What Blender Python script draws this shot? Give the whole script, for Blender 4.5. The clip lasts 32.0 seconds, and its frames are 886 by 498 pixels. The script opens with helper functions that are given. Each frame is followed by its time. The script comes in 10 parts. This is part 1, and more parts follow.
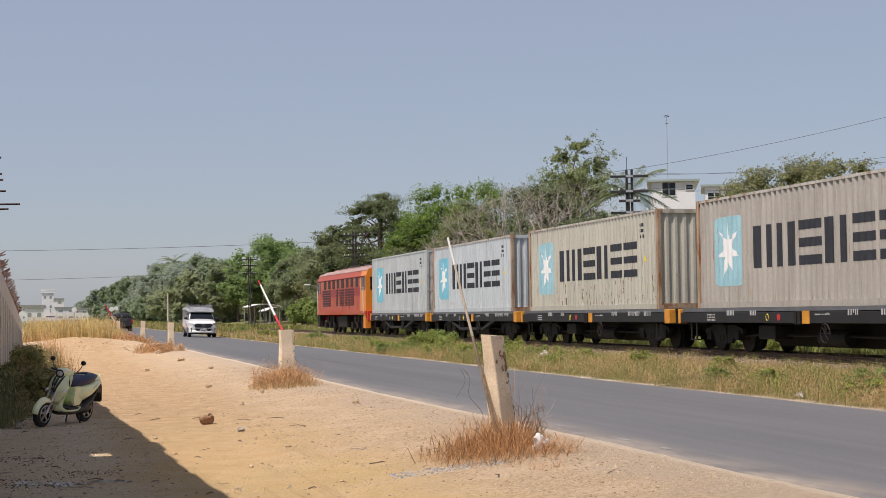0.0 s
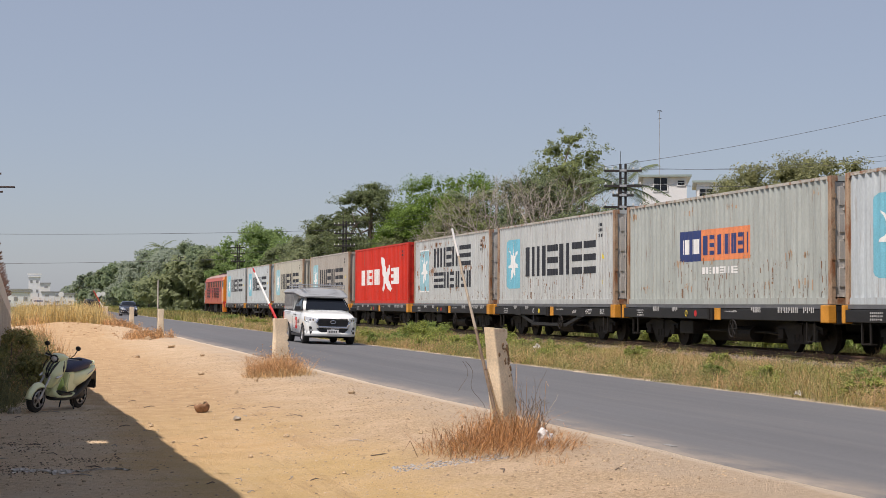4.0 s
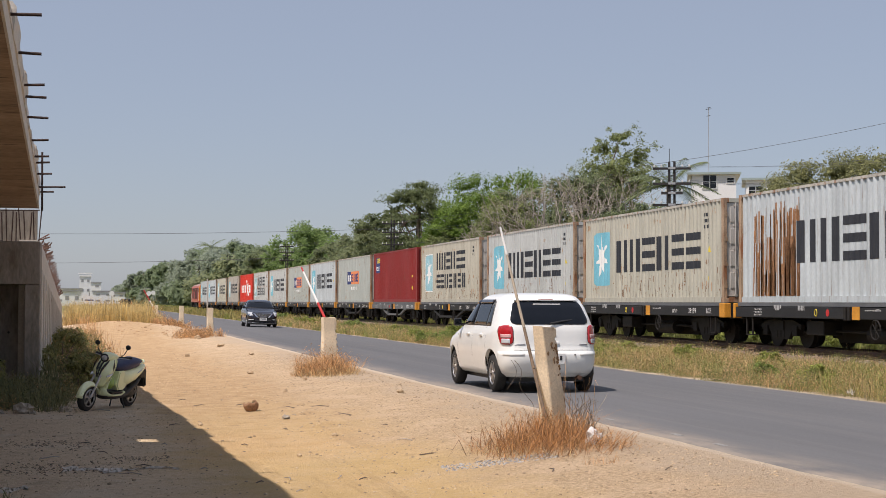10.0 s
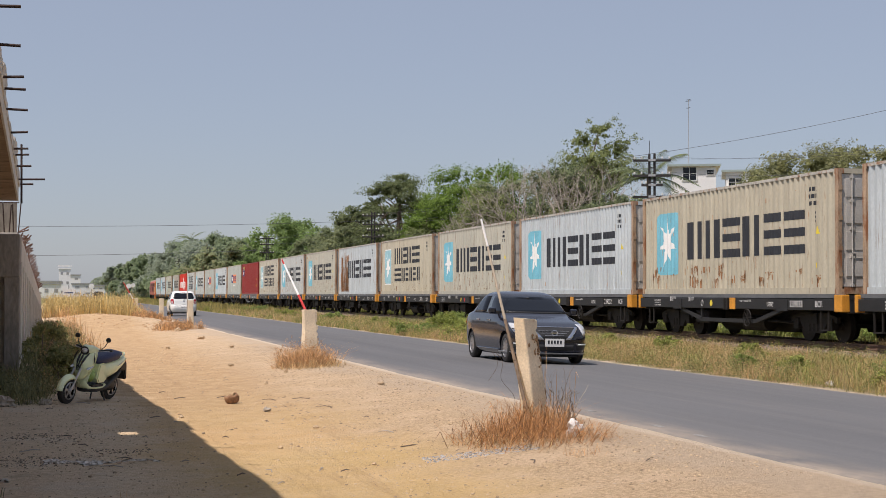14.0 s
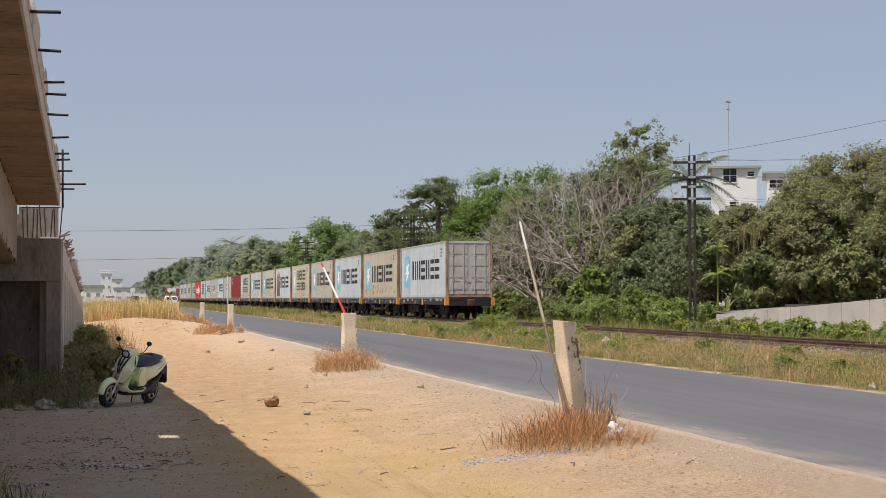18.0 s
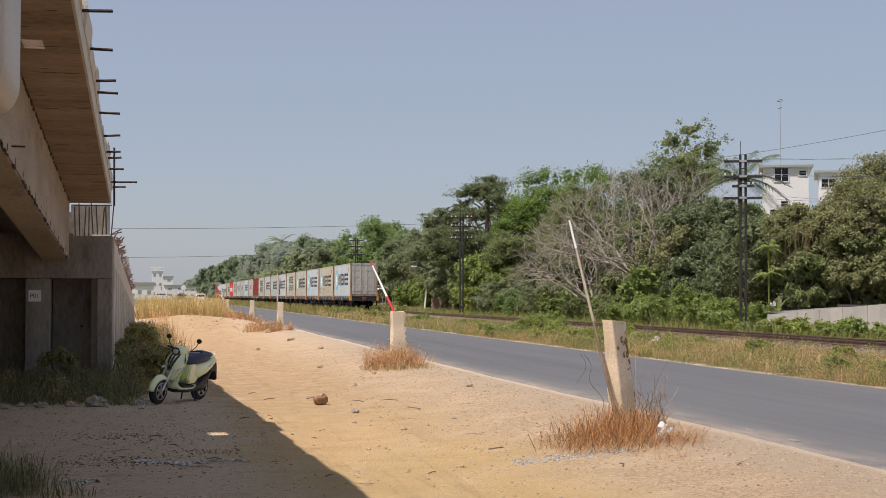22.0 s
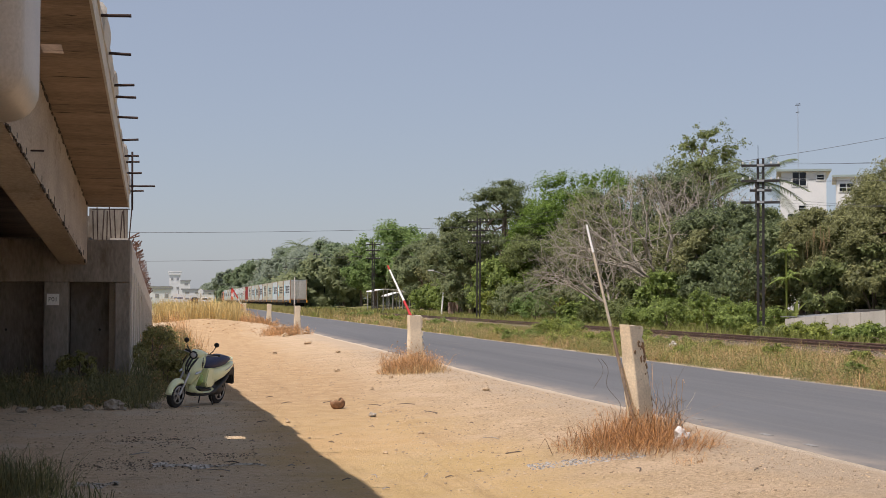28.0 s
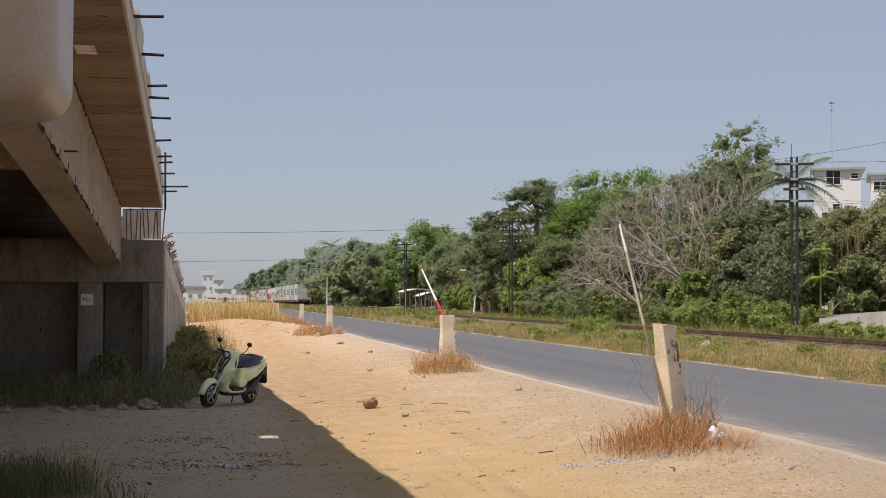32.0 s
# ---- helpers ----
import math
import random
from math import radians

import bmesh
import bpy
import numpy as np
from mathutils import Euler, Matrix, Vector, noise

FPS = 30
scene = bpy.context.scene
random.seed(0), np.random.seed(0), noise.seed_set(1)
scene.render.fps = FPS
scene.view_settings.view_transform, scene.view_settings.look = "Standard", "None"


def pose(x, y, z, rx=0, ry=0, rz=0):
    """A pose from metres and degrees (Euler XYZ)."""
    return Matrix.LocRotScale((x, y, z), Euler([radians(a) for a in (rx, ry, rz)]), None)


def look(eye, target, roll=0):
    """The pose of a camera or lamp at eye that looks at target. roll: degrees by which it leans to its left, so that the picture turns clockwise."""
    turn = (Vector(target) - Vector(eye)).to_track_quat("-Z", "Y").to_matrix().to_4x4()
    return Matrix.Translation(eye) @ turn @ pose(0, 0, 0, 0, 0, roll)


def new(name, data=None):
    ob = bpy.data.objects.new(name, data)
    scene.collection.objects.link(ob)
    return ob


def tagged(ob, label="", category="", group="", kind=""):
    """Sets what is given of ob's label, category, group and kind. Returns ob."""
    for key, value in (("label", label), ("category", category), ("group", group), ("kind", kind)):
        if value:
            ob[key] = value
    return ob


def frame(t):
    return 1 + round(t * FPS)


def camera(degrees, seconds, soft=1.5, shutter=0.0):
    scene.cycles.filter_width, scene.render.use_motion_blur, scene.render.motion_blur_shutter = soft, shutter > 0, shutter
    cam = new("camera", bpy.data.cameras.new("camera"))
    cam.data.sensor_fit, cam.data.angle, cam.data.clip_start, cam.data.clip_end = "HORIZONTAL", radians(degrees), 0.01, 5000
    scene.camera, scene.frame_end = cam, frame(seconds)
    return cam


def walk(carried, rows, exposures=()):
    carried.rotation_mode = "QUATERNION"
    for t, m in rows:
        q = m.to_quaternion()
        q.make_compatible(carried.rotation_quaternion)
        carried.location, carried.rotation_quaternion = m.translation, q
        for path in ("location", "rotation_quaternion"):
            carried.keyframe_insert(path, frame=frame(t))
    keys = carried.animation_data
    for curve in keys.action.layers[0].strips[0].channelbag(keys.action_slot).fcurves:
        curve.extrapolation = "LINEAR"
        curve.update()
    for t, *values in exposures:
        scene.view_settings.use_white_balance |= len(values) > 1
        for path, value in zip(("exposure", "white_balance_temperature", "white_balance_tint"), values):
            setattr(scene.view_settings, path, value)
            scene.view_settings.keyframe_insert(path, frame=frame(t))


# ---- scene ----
# camera and its path
cam = camera(32.1, 32.0, soft=0.75)
PATH = [
    (0, (0.136, -0.264, 1.612), (5.189, 19.070, 2.445), -0.74),
    (0.5, (0.129, -0.269, 1.608), (5.142, 19.076, 2.412), -0.60),
    (1, (0.124, -0.220, 1.613), (5.098, 19.137, 2.364), -0.54),
    (1.5, (0.121, -0.190, 1.607), (5.061, 19.178, 2.307), -0.33),
    (2, (0.085, -0.138, 1.617), (5.011, 19.234, 2.298), -0.06),
    (2.5, (0.024, -0.028, 1.620), (4.975, 19.337, 2.323), 0.13),
    (3, (0.006, -0.015, 1.618), (5.059, 19.322, 2.341), 0.19),
    (3.5, (0.002, -0.032, 1.615), (5.210, 19.264, 2.348), 0.28),
    (5.5, (0.011, -0.015, 1.619), (5.147, 19.303, 2.276), 0.18),
    (6, (0.007, 0.009, 1.611), (5.032, 19.357, 2.247), 0.21),
    (6.5, (0.004, 0.026, 1.610), (4.936, 19.399, 2.241), 0.30),
    (7, (-0.000, 0.033, 1.615), (4.793, 19.440, 2.255), 0.43),
    (7.5, (0.004, 0.031, 1.613), (4.712, 19.458, 2.264), 0.44),
    (8, (0.010, 0.055, 1.614), (4.664, 19.495, 2.264), 0.43),
    (8.5, (0.003, 0.039, 1.623), (4.651, 19.481, 2.276), 0.41),
    (9, (0.001, 0.025, 1.622), (4.648, 19.467, 2.279), 0.36),
    (9.5, (0.013, 0.016, 1.618), (4.636, 19.462, 2.299), 0.25),
    (10, (0.012, 0.010, 1.618), (4.616, 19.460, 2.317), 0.20),
    (10.5, (0.008, -0.015, 1.617), (4.604, 19.436, 2.331), 0.23),
    (11, (0.009, 0.009, 1.621), (4.604, 19.462, 2.312), 0.25),
    (11.5, (0.010, 0.009, 1.619), (4.624, 19.458, 2.271), 0.33),
    (12, (0.004, 0.003, 1.614), (4.664, 19.442, 2.255), 0.35),
    (12.5, (0.010, 0.006, 1.614), (4.714, 19.435, 2.244), 0.18),
    (13, (0.011, -0.004, 1.617), (4.759, 19.415, 2.238), 0.09),
    (13.5, (0.012, -0.010, 1.614), (4.812, 19.396, 2.224), 0.07),
    (14, (0.004, 0.002, 1.617), (4.856, 19.395, 2.214), 0.11),
    (14.5, (0.003, -0.023, 1.619), (4.865, 19.368, 2.221), 0.20),
    (16.5, (0.009, -0.006, 1.616), (4.775, 19.408, 2.236), -0.10),
    (17, (0.021, 0.024, 1.620), (4.666, 19.467, 2.246), -0.16),
    (17.5, (0.014, 0.020, 1.615), (4.503, 19.500, 2.252), -0.11),
    (18, (0.017, 0.020, 1.613), (4.370, 19.531, 2.251), -0.06),
    (18.5, (0.020, 0.032, 1.618), (4.154, 19.590, 2.265), 0.00),
    (19, (0.017, 0.042, 1.615), (4.069, 19.616, 2.274), 0.04),
    (19.5, (0.017, 0.024, 1.613), (4.005, 19.611, 2.280), 0.12),
    (20, (0.010, 0.029, 1.612), (3.947, 19.626, 2.295), 0.20),
    (20.5, (0.018, 0.030, 1.617), (3.892, 19.640, 2.288), 0.22),
    (21, (0.017, 0.041, 1.615), (3.848, 19.659, 2.269), 0.28),
    (21.5, (0.020, 0.033, 1.615), (3.798, 19.662, 2.252), 0.27),
    (22, (0.025, 0.049, 1.616), (3.752, 19.689, 2.235), 0.18),
    (22.5, (0.021, 0.030, 1.616), (3.705, 19.678, 2.220), 0.09),
    (23, (0.020, 0.030, 1.618), (3.660, 19.687, 2.207), 0.02),
    (23.5, (0.021, 0.034, 1.620), (3.631, 19.697, 2.212), 0.01),
    (24, (0.023, 0.033, 1.615), (3.614, 19.699, 2.215), 0.01),
    (24.5, (0.023, 0.028, 1.616), (3.589, 19.698, 2.219), 0.05),
    (25, (0.021, 0.042, 1.615), (3.576, 19.714, 2.227), 0.16),
    (25.5, (0.017, 0.016, 1.614), (3.554, 19.691, 2.238), 0.14),
    (27.5, (0.023, 0.042, 1.617), (3.530, 19.721, 2.273), 0.34),
    (28, (0.019, 0.035, 1.617), (3.530, 19.712, 2.288), 0.26),
    (28.5, (0.012, 0.024, 1.613), (3.510, 19.704, 2.292), 0.16),
    (29, (0.017, 0.035, 1.611), (3.485, 19.720, 2.295), 0.12),
    (29.5, (0.021, 0.045, 1.613), (3.441, 19.738, 2.303), 0.08),
    (30, (0.021, 0.041, 1.617), (3.357, 19.749, 2.304), -0.02),
    (30.5, (0.019, 0.067, 1.618), (3.303, 19.784, 2.310), -0.01),
    (31, (0.018, 0.064, 1.615), (3.239, 19.791, 2.299), 0.06),
    (31.5, (0.015, 0.057, 1.619), (3.178, 19.794, 2.291), 0.10),
    (32, (0.021, 0.055, 1.613), (3.120, 19.802, 2.280), 0.17),
]
walk(cam, [(t, look(eye, target, roll)) for t, eye, target, roll in PATH], exposures=[(0, 0.1, 6600, 18), (32, 0.1, 6600, 18)])

# ---- light ----
SUN_AZ, SUN_EL = 243.0, 61.9   # degrees: compass-like azimuth from +y clockwise, elevation
world = bpy.data.worlds.new("sky")
scene.world = world
world.use_nodes = True
wn = world.node_tree
sky = wn.nodes.new("ShaderNodeTexSky")
sky.sky_type = "NISHITA"
sky.sun_disc = False
sky.sun_elevation, sky.sun_rotation = radians(SUN_EL), radians(SUN_AZ)
sky.air_density, sky.dust_density, sky.ozone_density = 1.0, 0.8, 5.0
haze = wn.nodes.new("ShaderNodeMix")      # thin dry-season haze over the clear sky
haze.data_type = "RGBA"
haze.inputs[0].default_value = 0.62
haze.inputs[7].default_value = (3.18, 3.58, 4.02, 1)
wn.links.new(sky.outputs[0], haze.inputs[6])
wn.links.new(haze.outputs[2], wn.nodes["Background"].inputs[0])
wn.nodes["Background"].inputs[1].default_value = 0.11
sun = new("sun", bpy.data.lights.new("sun", "SUN"))
sun.data.energy, sun.data.angle, sun.data.color = 4.6, radians(0.53), (1.0, 0.95, 0.86)
az, el = radians(SUN_AZ), radians(SUN_EL)
sun.matrix_world = look((math.sin(az) * math.cos(el) * 50, math.cos(az) * math.cos(el) * 50, math.sin(el) * 50), (0, 0, 0))
scene.view_settings.exposure = 0.0

# ---- helpers of this scene ----
R = random.Random(7)


def thing(name, label, category, group="", loc=(0, 0, 0), rz=0.0, kind=""):
    ob = new(name)
    ob.empty_display_size = 0.2
    ob.matrix_basis = pose(*loc, 0, 0, rz)
    return tagged(ob, label, category, group, kind)


def mesh_of(bm, name, smooth=False):
    me = bpy.data.meshes.new(name)
    bm.to_mesh(me)
    bm.free()
    if smooth:
        for p in me.polygons:
            p.use_smooth = True
    return me


def part(name, bm, material, parent=None, label="", smooth=False):
    me = mesh_of(bm, name, smooth) if isinstance(bm, bmesh.types.BMesh) else bm
    if not me.materials:
        me.materials.append(material)
    ob = new(name, me)
    if me.materials[0] is not material:
        ob.material_slots[0].link = "OBJECT"
        ob.material_slots[0].material = material
    if parent is not None:
        ob.parent = parent
    if label:
        ob["label"] = label
    return ob


def box(bm, x0, x1, y0, y1, z0, z1, bevel=0.0, m=None):
    g = bmesh.ops.create_cube(bm, size=1.0)
    vs = g["verts"]
    for v in vs:
        v.co = Vector(((x0 + x1) / 2 + v.co.x * (x1 - x0), (y0 + y1) / 2 + v.co.y * (y1 - y0), (z0 + z1) / 2 + v.co.z * (z1 - z0)))
        if m is not None:
            v.co = m @ v.co
    if bevel > 0:
        es = list({e for v in vs for e in v.link_edges})
        bmesh.ops.bevel(bm, geom=es, offset=bevel, segments=2, affect="EDGES", profile=0.6)
    return bm


def boxm(*a):
    return box(bmesh.new(), *a)


def tube(bm, pts, radii, n=8, caps=True):
    """A tapered tube along points."""
    rings = []
    pts = [Vector(p) for p in pts]
    if not isinstance(radii, (list, tuple)):
        radii = [radii] * len(pts)
    for i, p in enumerate(pts):
        d = (pts[min(i + 1, len(pts) - 1)] - pts[max(i - 1, 0)]).normalized()
        a = d.orthogonal().normalized() if abs(d.z) > 0.9 else d.cross(Vector((0, 0, 1))).normalized()
        b = d.cross(a).normalized()
        rings.append([bm.verts.new(p + (a * math.cos(k * math.tau / n) + b * math.sin(k * math.tau / n)) * radii[i]) for k in range(n)])
    for r0, r1 in zip(rings, rings[1:]):
        for k in range(n):
            bm.faces.new((r0[k], r0[(k + 1) % n], r1[(k + 1) % n], r1[k]))
    if caps:
        bm.faces.new(rings[0][::-1])
        bm.faces.new(rings[-1])
    return bm


def tubem(pts, radii, n=8):
    return tube(bmesh.new(), pts, radii, n)


def prism(bm, outline, axis, a, b, bevel=0.0):
    """A flat outline pushed from a to b along an axis: 'x' takes (y, z) pairs, 'y' (x, z), 'z' (x, y)."""
    def put(u, v, w):
        return {"x": (w, u, v), "y": (u, w, v), "z": (u, v, w)}[axis]
    va = [bm.verts.new(put(u, v, a)) for u, v in outline]
    vb = [bm.verts.new(put(u, v, b)) for u, v in outline]
    n = len(outline)
    fs = [bm.faces.new(va[::-1]), bm.faces.new(vb)]
    for i in range(n):
        fs.append(bm.faces.new((va[i], va[(i + 1) % n], vb[(i + 1) % n], vb[i])))
    bmesh.ops.recalc_face_normals(bm, faces=fs)
    if bevel > 0:
        es = list({e for f in fs[:2] for e in f.edges})
        bmesh.ops.bevel(bm, geom=es, offset=bevel, segments=2, affect="EDGES")
    return bm


def prismm(outline, axis, a, b, bevel=0.0):
    return prism(bmesh.new(), outline, axis, a, b, bevel)


def loft(rings):
    """A smooth shell through rings of equal count, along the length."""
    bm = bmesh.new()
    vs = [[bm.verts.new(p) for p in r] for r in rings]
    n = len(rings[0])
    for a, b in zip(vs, vs[1:]):
        for k in range(n):
            bm.faces.new((a[k], a[(k + 1) % n], b[(k + 1) % n], b[k]))
    bm.faces.new(vs[0][::-1])
    bm.faces.new(vs[-1])
    bmesh.ops.recalc_face_normals(bm, faces=bm.faces)
    return bm


def quads_mesh(name, co, quads):
    """A mesh from numpy vertex rows and face rows of equal length."""
    me = bpy.data.meshes.new(name)
    co, quads = np.asarray(co, np.float32), np.asarray(quads, np.int32)
    n = quads.shape[1]
    me.vertices.add(len(co))
    me.vertices.foreach_set("co", co.ravel())
    me.loops.add(quads.size)
    me.loops.foreach_set("vertex_index", quads.ravel())
    me.polygons.add(len(quads))
    me.polygons.foreach_set("loop_start", np.arange(len(quads), dtype=np.int32) * n)
    me.update(calc_edges=True)
    return me


# ---- materials ----
def mat(name, base, rough=0.8, metal=0.0, var=0.18, scale=1.5, fine=25.0, bump=0.15, spots=None, spot_scale=2.0, spot_cut=0.62,
        island=0.0, obj=0.0, coat=0.0, spec=0.5, stretch=(1, 1, 1), world_space=False):
    """A surface with a base colour, two scales of variation, optional stains, and a fine relief."""
    m = bpy.data.materials.new(name)
    m.use_nodes = True
    nt = m.node_tree
    b = nt.nodes["Principled BSDF"]
    L = nt.links.new
    if world_space:
        src = nt.nodes.new("ShaderNodeNewGeometry").outputs["Position"]
    else:
        src = nt.nodes.new("ShaderNodeTexCoord").outputs["Object"]
    mp = nt.nodes.new("ShaderNodeMapping")
    mp.inputs["Scale"].default_value = stretch
    L(src, mp.inputs[0])
    n1 = nt.nodes.new("ShaderNodeTexNoise")
    n1.inputs["Scale"].default_value, n1.inputs["Detail"].default_value = scale, 6
    n2 = nt.nodes.new("ShaderNodeTexNoise")
    n2.inputs["Scale"].default_value, n2.inputs["Detail"].default_value = fine, 4
    L(mp.outputs[0], n1.inputs[0])
    L(mp.outputs[0], n2.inputs[0])
    add = nt.nodes.new("ShaderNodeMath")
    add.operation = "ADD"
    L(n1.outputs[0], add.inputs[0])
    L(n2.outputs[0], add.inputs[1])
    val = add.outputs[0]
    if island or obj:
        rnd = nt.nodes.new("ShaderNodeNewGeometry").outputs["Random Per Island"] if island else nt.nodes.new("ShaderNodeObjectInfo").outputs["Random"]
        mul = nt.nodes.new("ShaderNodeMath")
        mul.operation = "MULTIPLY_ADD"
        L(rnd, mul.inputs[0])
        mul.inputs[1].default_value = 2.0 * (island or obj)
        L(val, mul.inputs[2])
        sub = nt.nodes.new("ShaderNodeMath")
        sub.operation = "SUBTRACT"
        L(mul.outputs[0], sub.inputs[0])
        sub.inputs[1].default_value = island or obj
        val = sub.outputs[0]
    ramp = nt.nodes.new("ShaderNodeMapRange")
    ramp.inputs["From Min"].default_value, ramp.inputs["From Max"].default_value = 0.6, 1.4
    L(val, ramp.inputs[0])
    mix = nt.nodes.new("ShaderNodeMix")
    mix.data_type = "RGBA"
    lo, hi = [c * (1 - 1.6 * var) for c in base], [min(1, c * (1 + 1.6 * var)) for c in base]
    mix.inputs[6].default_value, mix.inputs[7].default_value = (*lo, 1), (*hi, 1)
    L(ramp.outputs[0], mix.inputs[0])
    col = mix.outputs[2]
    if spots:
        n3 = nt.nodes.new("ShaderNodeTexNoise")
        n3.inputs["Scale"].default_value, n3.inputs["Detail"].default_value, n3.inputs["Roughness"].default_value = spot_scale, 8, 0.65
        L(mp.outputs[0], n3.inputs[0])
        r3 = nt.nodes.new("ShaderNodeMapRange")
        r3.inputs["From Min"].default_value, r3.inputs["From Max"].default_value = spot_cut, spot_cut + 0.12
        L(n3.outputs[0], r3.inputs[0])
        mx = nt.nodes.new("ShaderNodeMix")
        mx.data_type = "RGBA"
        L(r3.outputs[0], mx.inputs[0])
        L(col, mx.inputs[6])
        mx.inputs[7].default_value = (*spots, 1)
        col = mx.outputs[2]
    L(col, b.inputs["Base Color"])
    b.inputs["Roughness"].default_value, b.inputs["Metallic"].default_value = rough, metal
    b.inputs["Coat Weight"].default_value = coat
    b.inputs["Specular IOR Level"].default_value = spec
    if bump:
        bp = nt.nodes.new("ShaderNodeBump")
        bp.inputs["Strength"].default_value, bp.inputs["Distance"].default_value = bump, 0.02
        L(n2.outputs[0], bp.inputs["Height"])
        L(bp.outputs[0], b.inputs["Normal"])
    return m


def leafmat(name, base, var=0.3, trans=0.25, rough=0.6):
    """Leaves and grass: the colour changes from piece to piece, and some light goes through."""
    m = bpy.data.materials.new(name)
    m.use_nodes = True
    nt = m.node_tree
    L = nt.links.new
    b = nt.nodes["Principled BSDF"]
    g = nt.nodes.new("ShaderNodeNewGeometry")
    mix = nt.nodes.new("ShaderNodeMix")
    mix.data_type = "RGBA"
    r, gg, bb = base
    mix.inputs[6].default_value = (r * (1 - var), gg * (1 - var), bb * (1 - var), 1)
    mix.inputs[7].default_value = (min(1, r * (1 + 1.3 * var)), min(1, gg * (1 + var)), bb * (1 + 0.4 * var), 1)
    L(g.outputs["Random Per Island"], mix.inputs[0])
    L(mix.outputs[2], b.inputs["Base Color"])
    b.inputs["Roughness"].default_value = rough
    b.inputs["Specular IOR Level"].default_value = 0.25 if rough < 0.9 else 0.05
    tr = nt.nodes.new("ShaderNodeBsdfTranslucent")
    L(mix.outputs[2], tr.inputs[0])
    ms = nt.nodes.new("ShaderNodeMixShader")
    ms.inputs[0].default_value = trans
    L(b.outputs[0], ms.inputs[1])
    L(tr.outputs[0], ms.inputs[2])
    L(ms.outputs[0], nt.nodes["Material Output"].inputs[0])
    return m


RUST = (0.24, 0.10, 0.045)
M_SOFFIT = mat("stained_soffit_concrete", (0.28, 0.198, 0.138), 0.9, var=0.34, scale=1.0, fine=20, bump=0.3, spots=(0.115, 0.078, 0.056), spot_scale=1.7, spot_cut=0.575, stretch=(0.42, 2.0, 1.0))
M_CONC = mat("weathered_concrete", (0.255, 0.225, 0.19), 0.9, var=0.26, scale=1.4, fine=18, bump=0.3, spots=(0.15, 0.12, 0.09), spot_scale=2.4, spot_cut=0.56, stretch=(1.2, 1.2, 0.4))
M_CONC_PALE = mat("pale_concrete", (0.58, 0.54, 0.48), 0.9, var=0.14, scale=1.5, fine=30, bump=0.3, spots=(0.34, 0.27, 0.19), spot_scale=2.5, spot_cut=0.62)
M_CONC_SMOOTH = mat("smooth_concrete", (0.46, 0.385, 0.31), 0.42, var=0.12, scale=1.0, fine=40, bump=0.08, spots=(0.3, 0.22, 0.15), spot_scale=0.9, spot_cut=0.6)
M_POST = mat("lime_washed_concrete", (0.72, 0.605, 0.44), 0.92, var=0.16, scale=3, fine=40, bump=0.16, spots=(0.36, 0.2, 0.1), spot_scale=5, spot_cut=0.64)
M_STEEL_RUST = mat("rusty_steel", (0.11, 0.055, 0.035), 0.75, 0.3, var=0.3, scale=6, fine=60, bump=0.3)
M_REBAR = mat("dark_rebar", (0.05, 0.03, 0.025), 0.8, 0.3, var=0.3, scale=10, fine=80)
M_RAIL = mat("brown_rail", (0.13, 0.075, 0.055), 0.6, 0.3, var=0.25, scale=2, fine=50)
M_SLEEPER = mat("timber_sleeper", (0.13, 0.1, 0.08), 0.9, var=0.3, scale=2, fine=30, obj=0.2)
M_BALLAST = mat("ballast_stone", (0.31, 0.245, 0.20), 0.95, var=0.3, scale=2, fine=20, island=0.3, bump=0.3)
M_BLACK = mat("black_paint", (0.022, 0.022, 0.024), 0.6, var=0.3, scale=3, fine=40, spots=(0.08, 0.05, 0.035), spot_scale=2.2, spot_cut=0.64)
M_BOGIE = mat("greasy_iron", (0.018, 0.015, 0.013), 0.7, 0.3, var=0.3, scale=5, fine=50)
M_WAGON = mat("wagon_dark_grey", (0.015, 0.015, 0.016), 0.65, var=0.25, scale=2, fine=40, spots=(0.06, 0.042, 0.03), spot_scale=1.8, spot_cut=0.66)
M_WAGON_GREY = mat("wagon_grey", (0.12, 0.125, 0.13), 0.6, var=0.2, scale=2, fine=40, spots=(0.16, 0.11, 0.08), spot_scale=1.8, spot_cut=0.65)
M_YELLOW = mat("yellow_paint", (0.62, 0.27, 0.03), 0.6, var=0.2, scale=3, fine=40, spots=(0.2, 0.1, 0.04), spot_scale=4, spot_cut=0.62)
M_WHITE = mat("white_paint", (0.78, 0.78, 0.76), 0.6, var=0.06, scale=3, fine=40, bump=0.05)
M_INK = mat("dark_ink", (0.025, 0.028, 0.035), 0.6, var=0.2, scale=3, fine=40, bump=0.05)
M_STAR_BLUE = mat("sky_blue_paint", (0.17, 0.47, 0.58), 0.6, var=0.12, scale=2, fine=30, bump=0.05)
M_STAR_PALE = mat("faded_blue_paint", (0.30, 0.52, 0.58), 0.6, var=0.12, scale=2, fine=30, bump=0.05)
M_NAVY = mat("navy_paint", (0.03, 0.05, 0.16), 0.6, var=0.12)
M_ORANGE = mat("orange_paint", (0.75, 0.25, 0.10), 0.6, var=0.12)
M_LEMON = mat("lemon_paint", (0.75, 0.6, 0.05), 0.6, var=0.1)
M_DOOR_GREY = mat("door_grey", (0.46, 0.44, 0.41), 0.6, var=0.12, scale=2, spots=RUST, spot_scale=4, spot_cut=0.7)
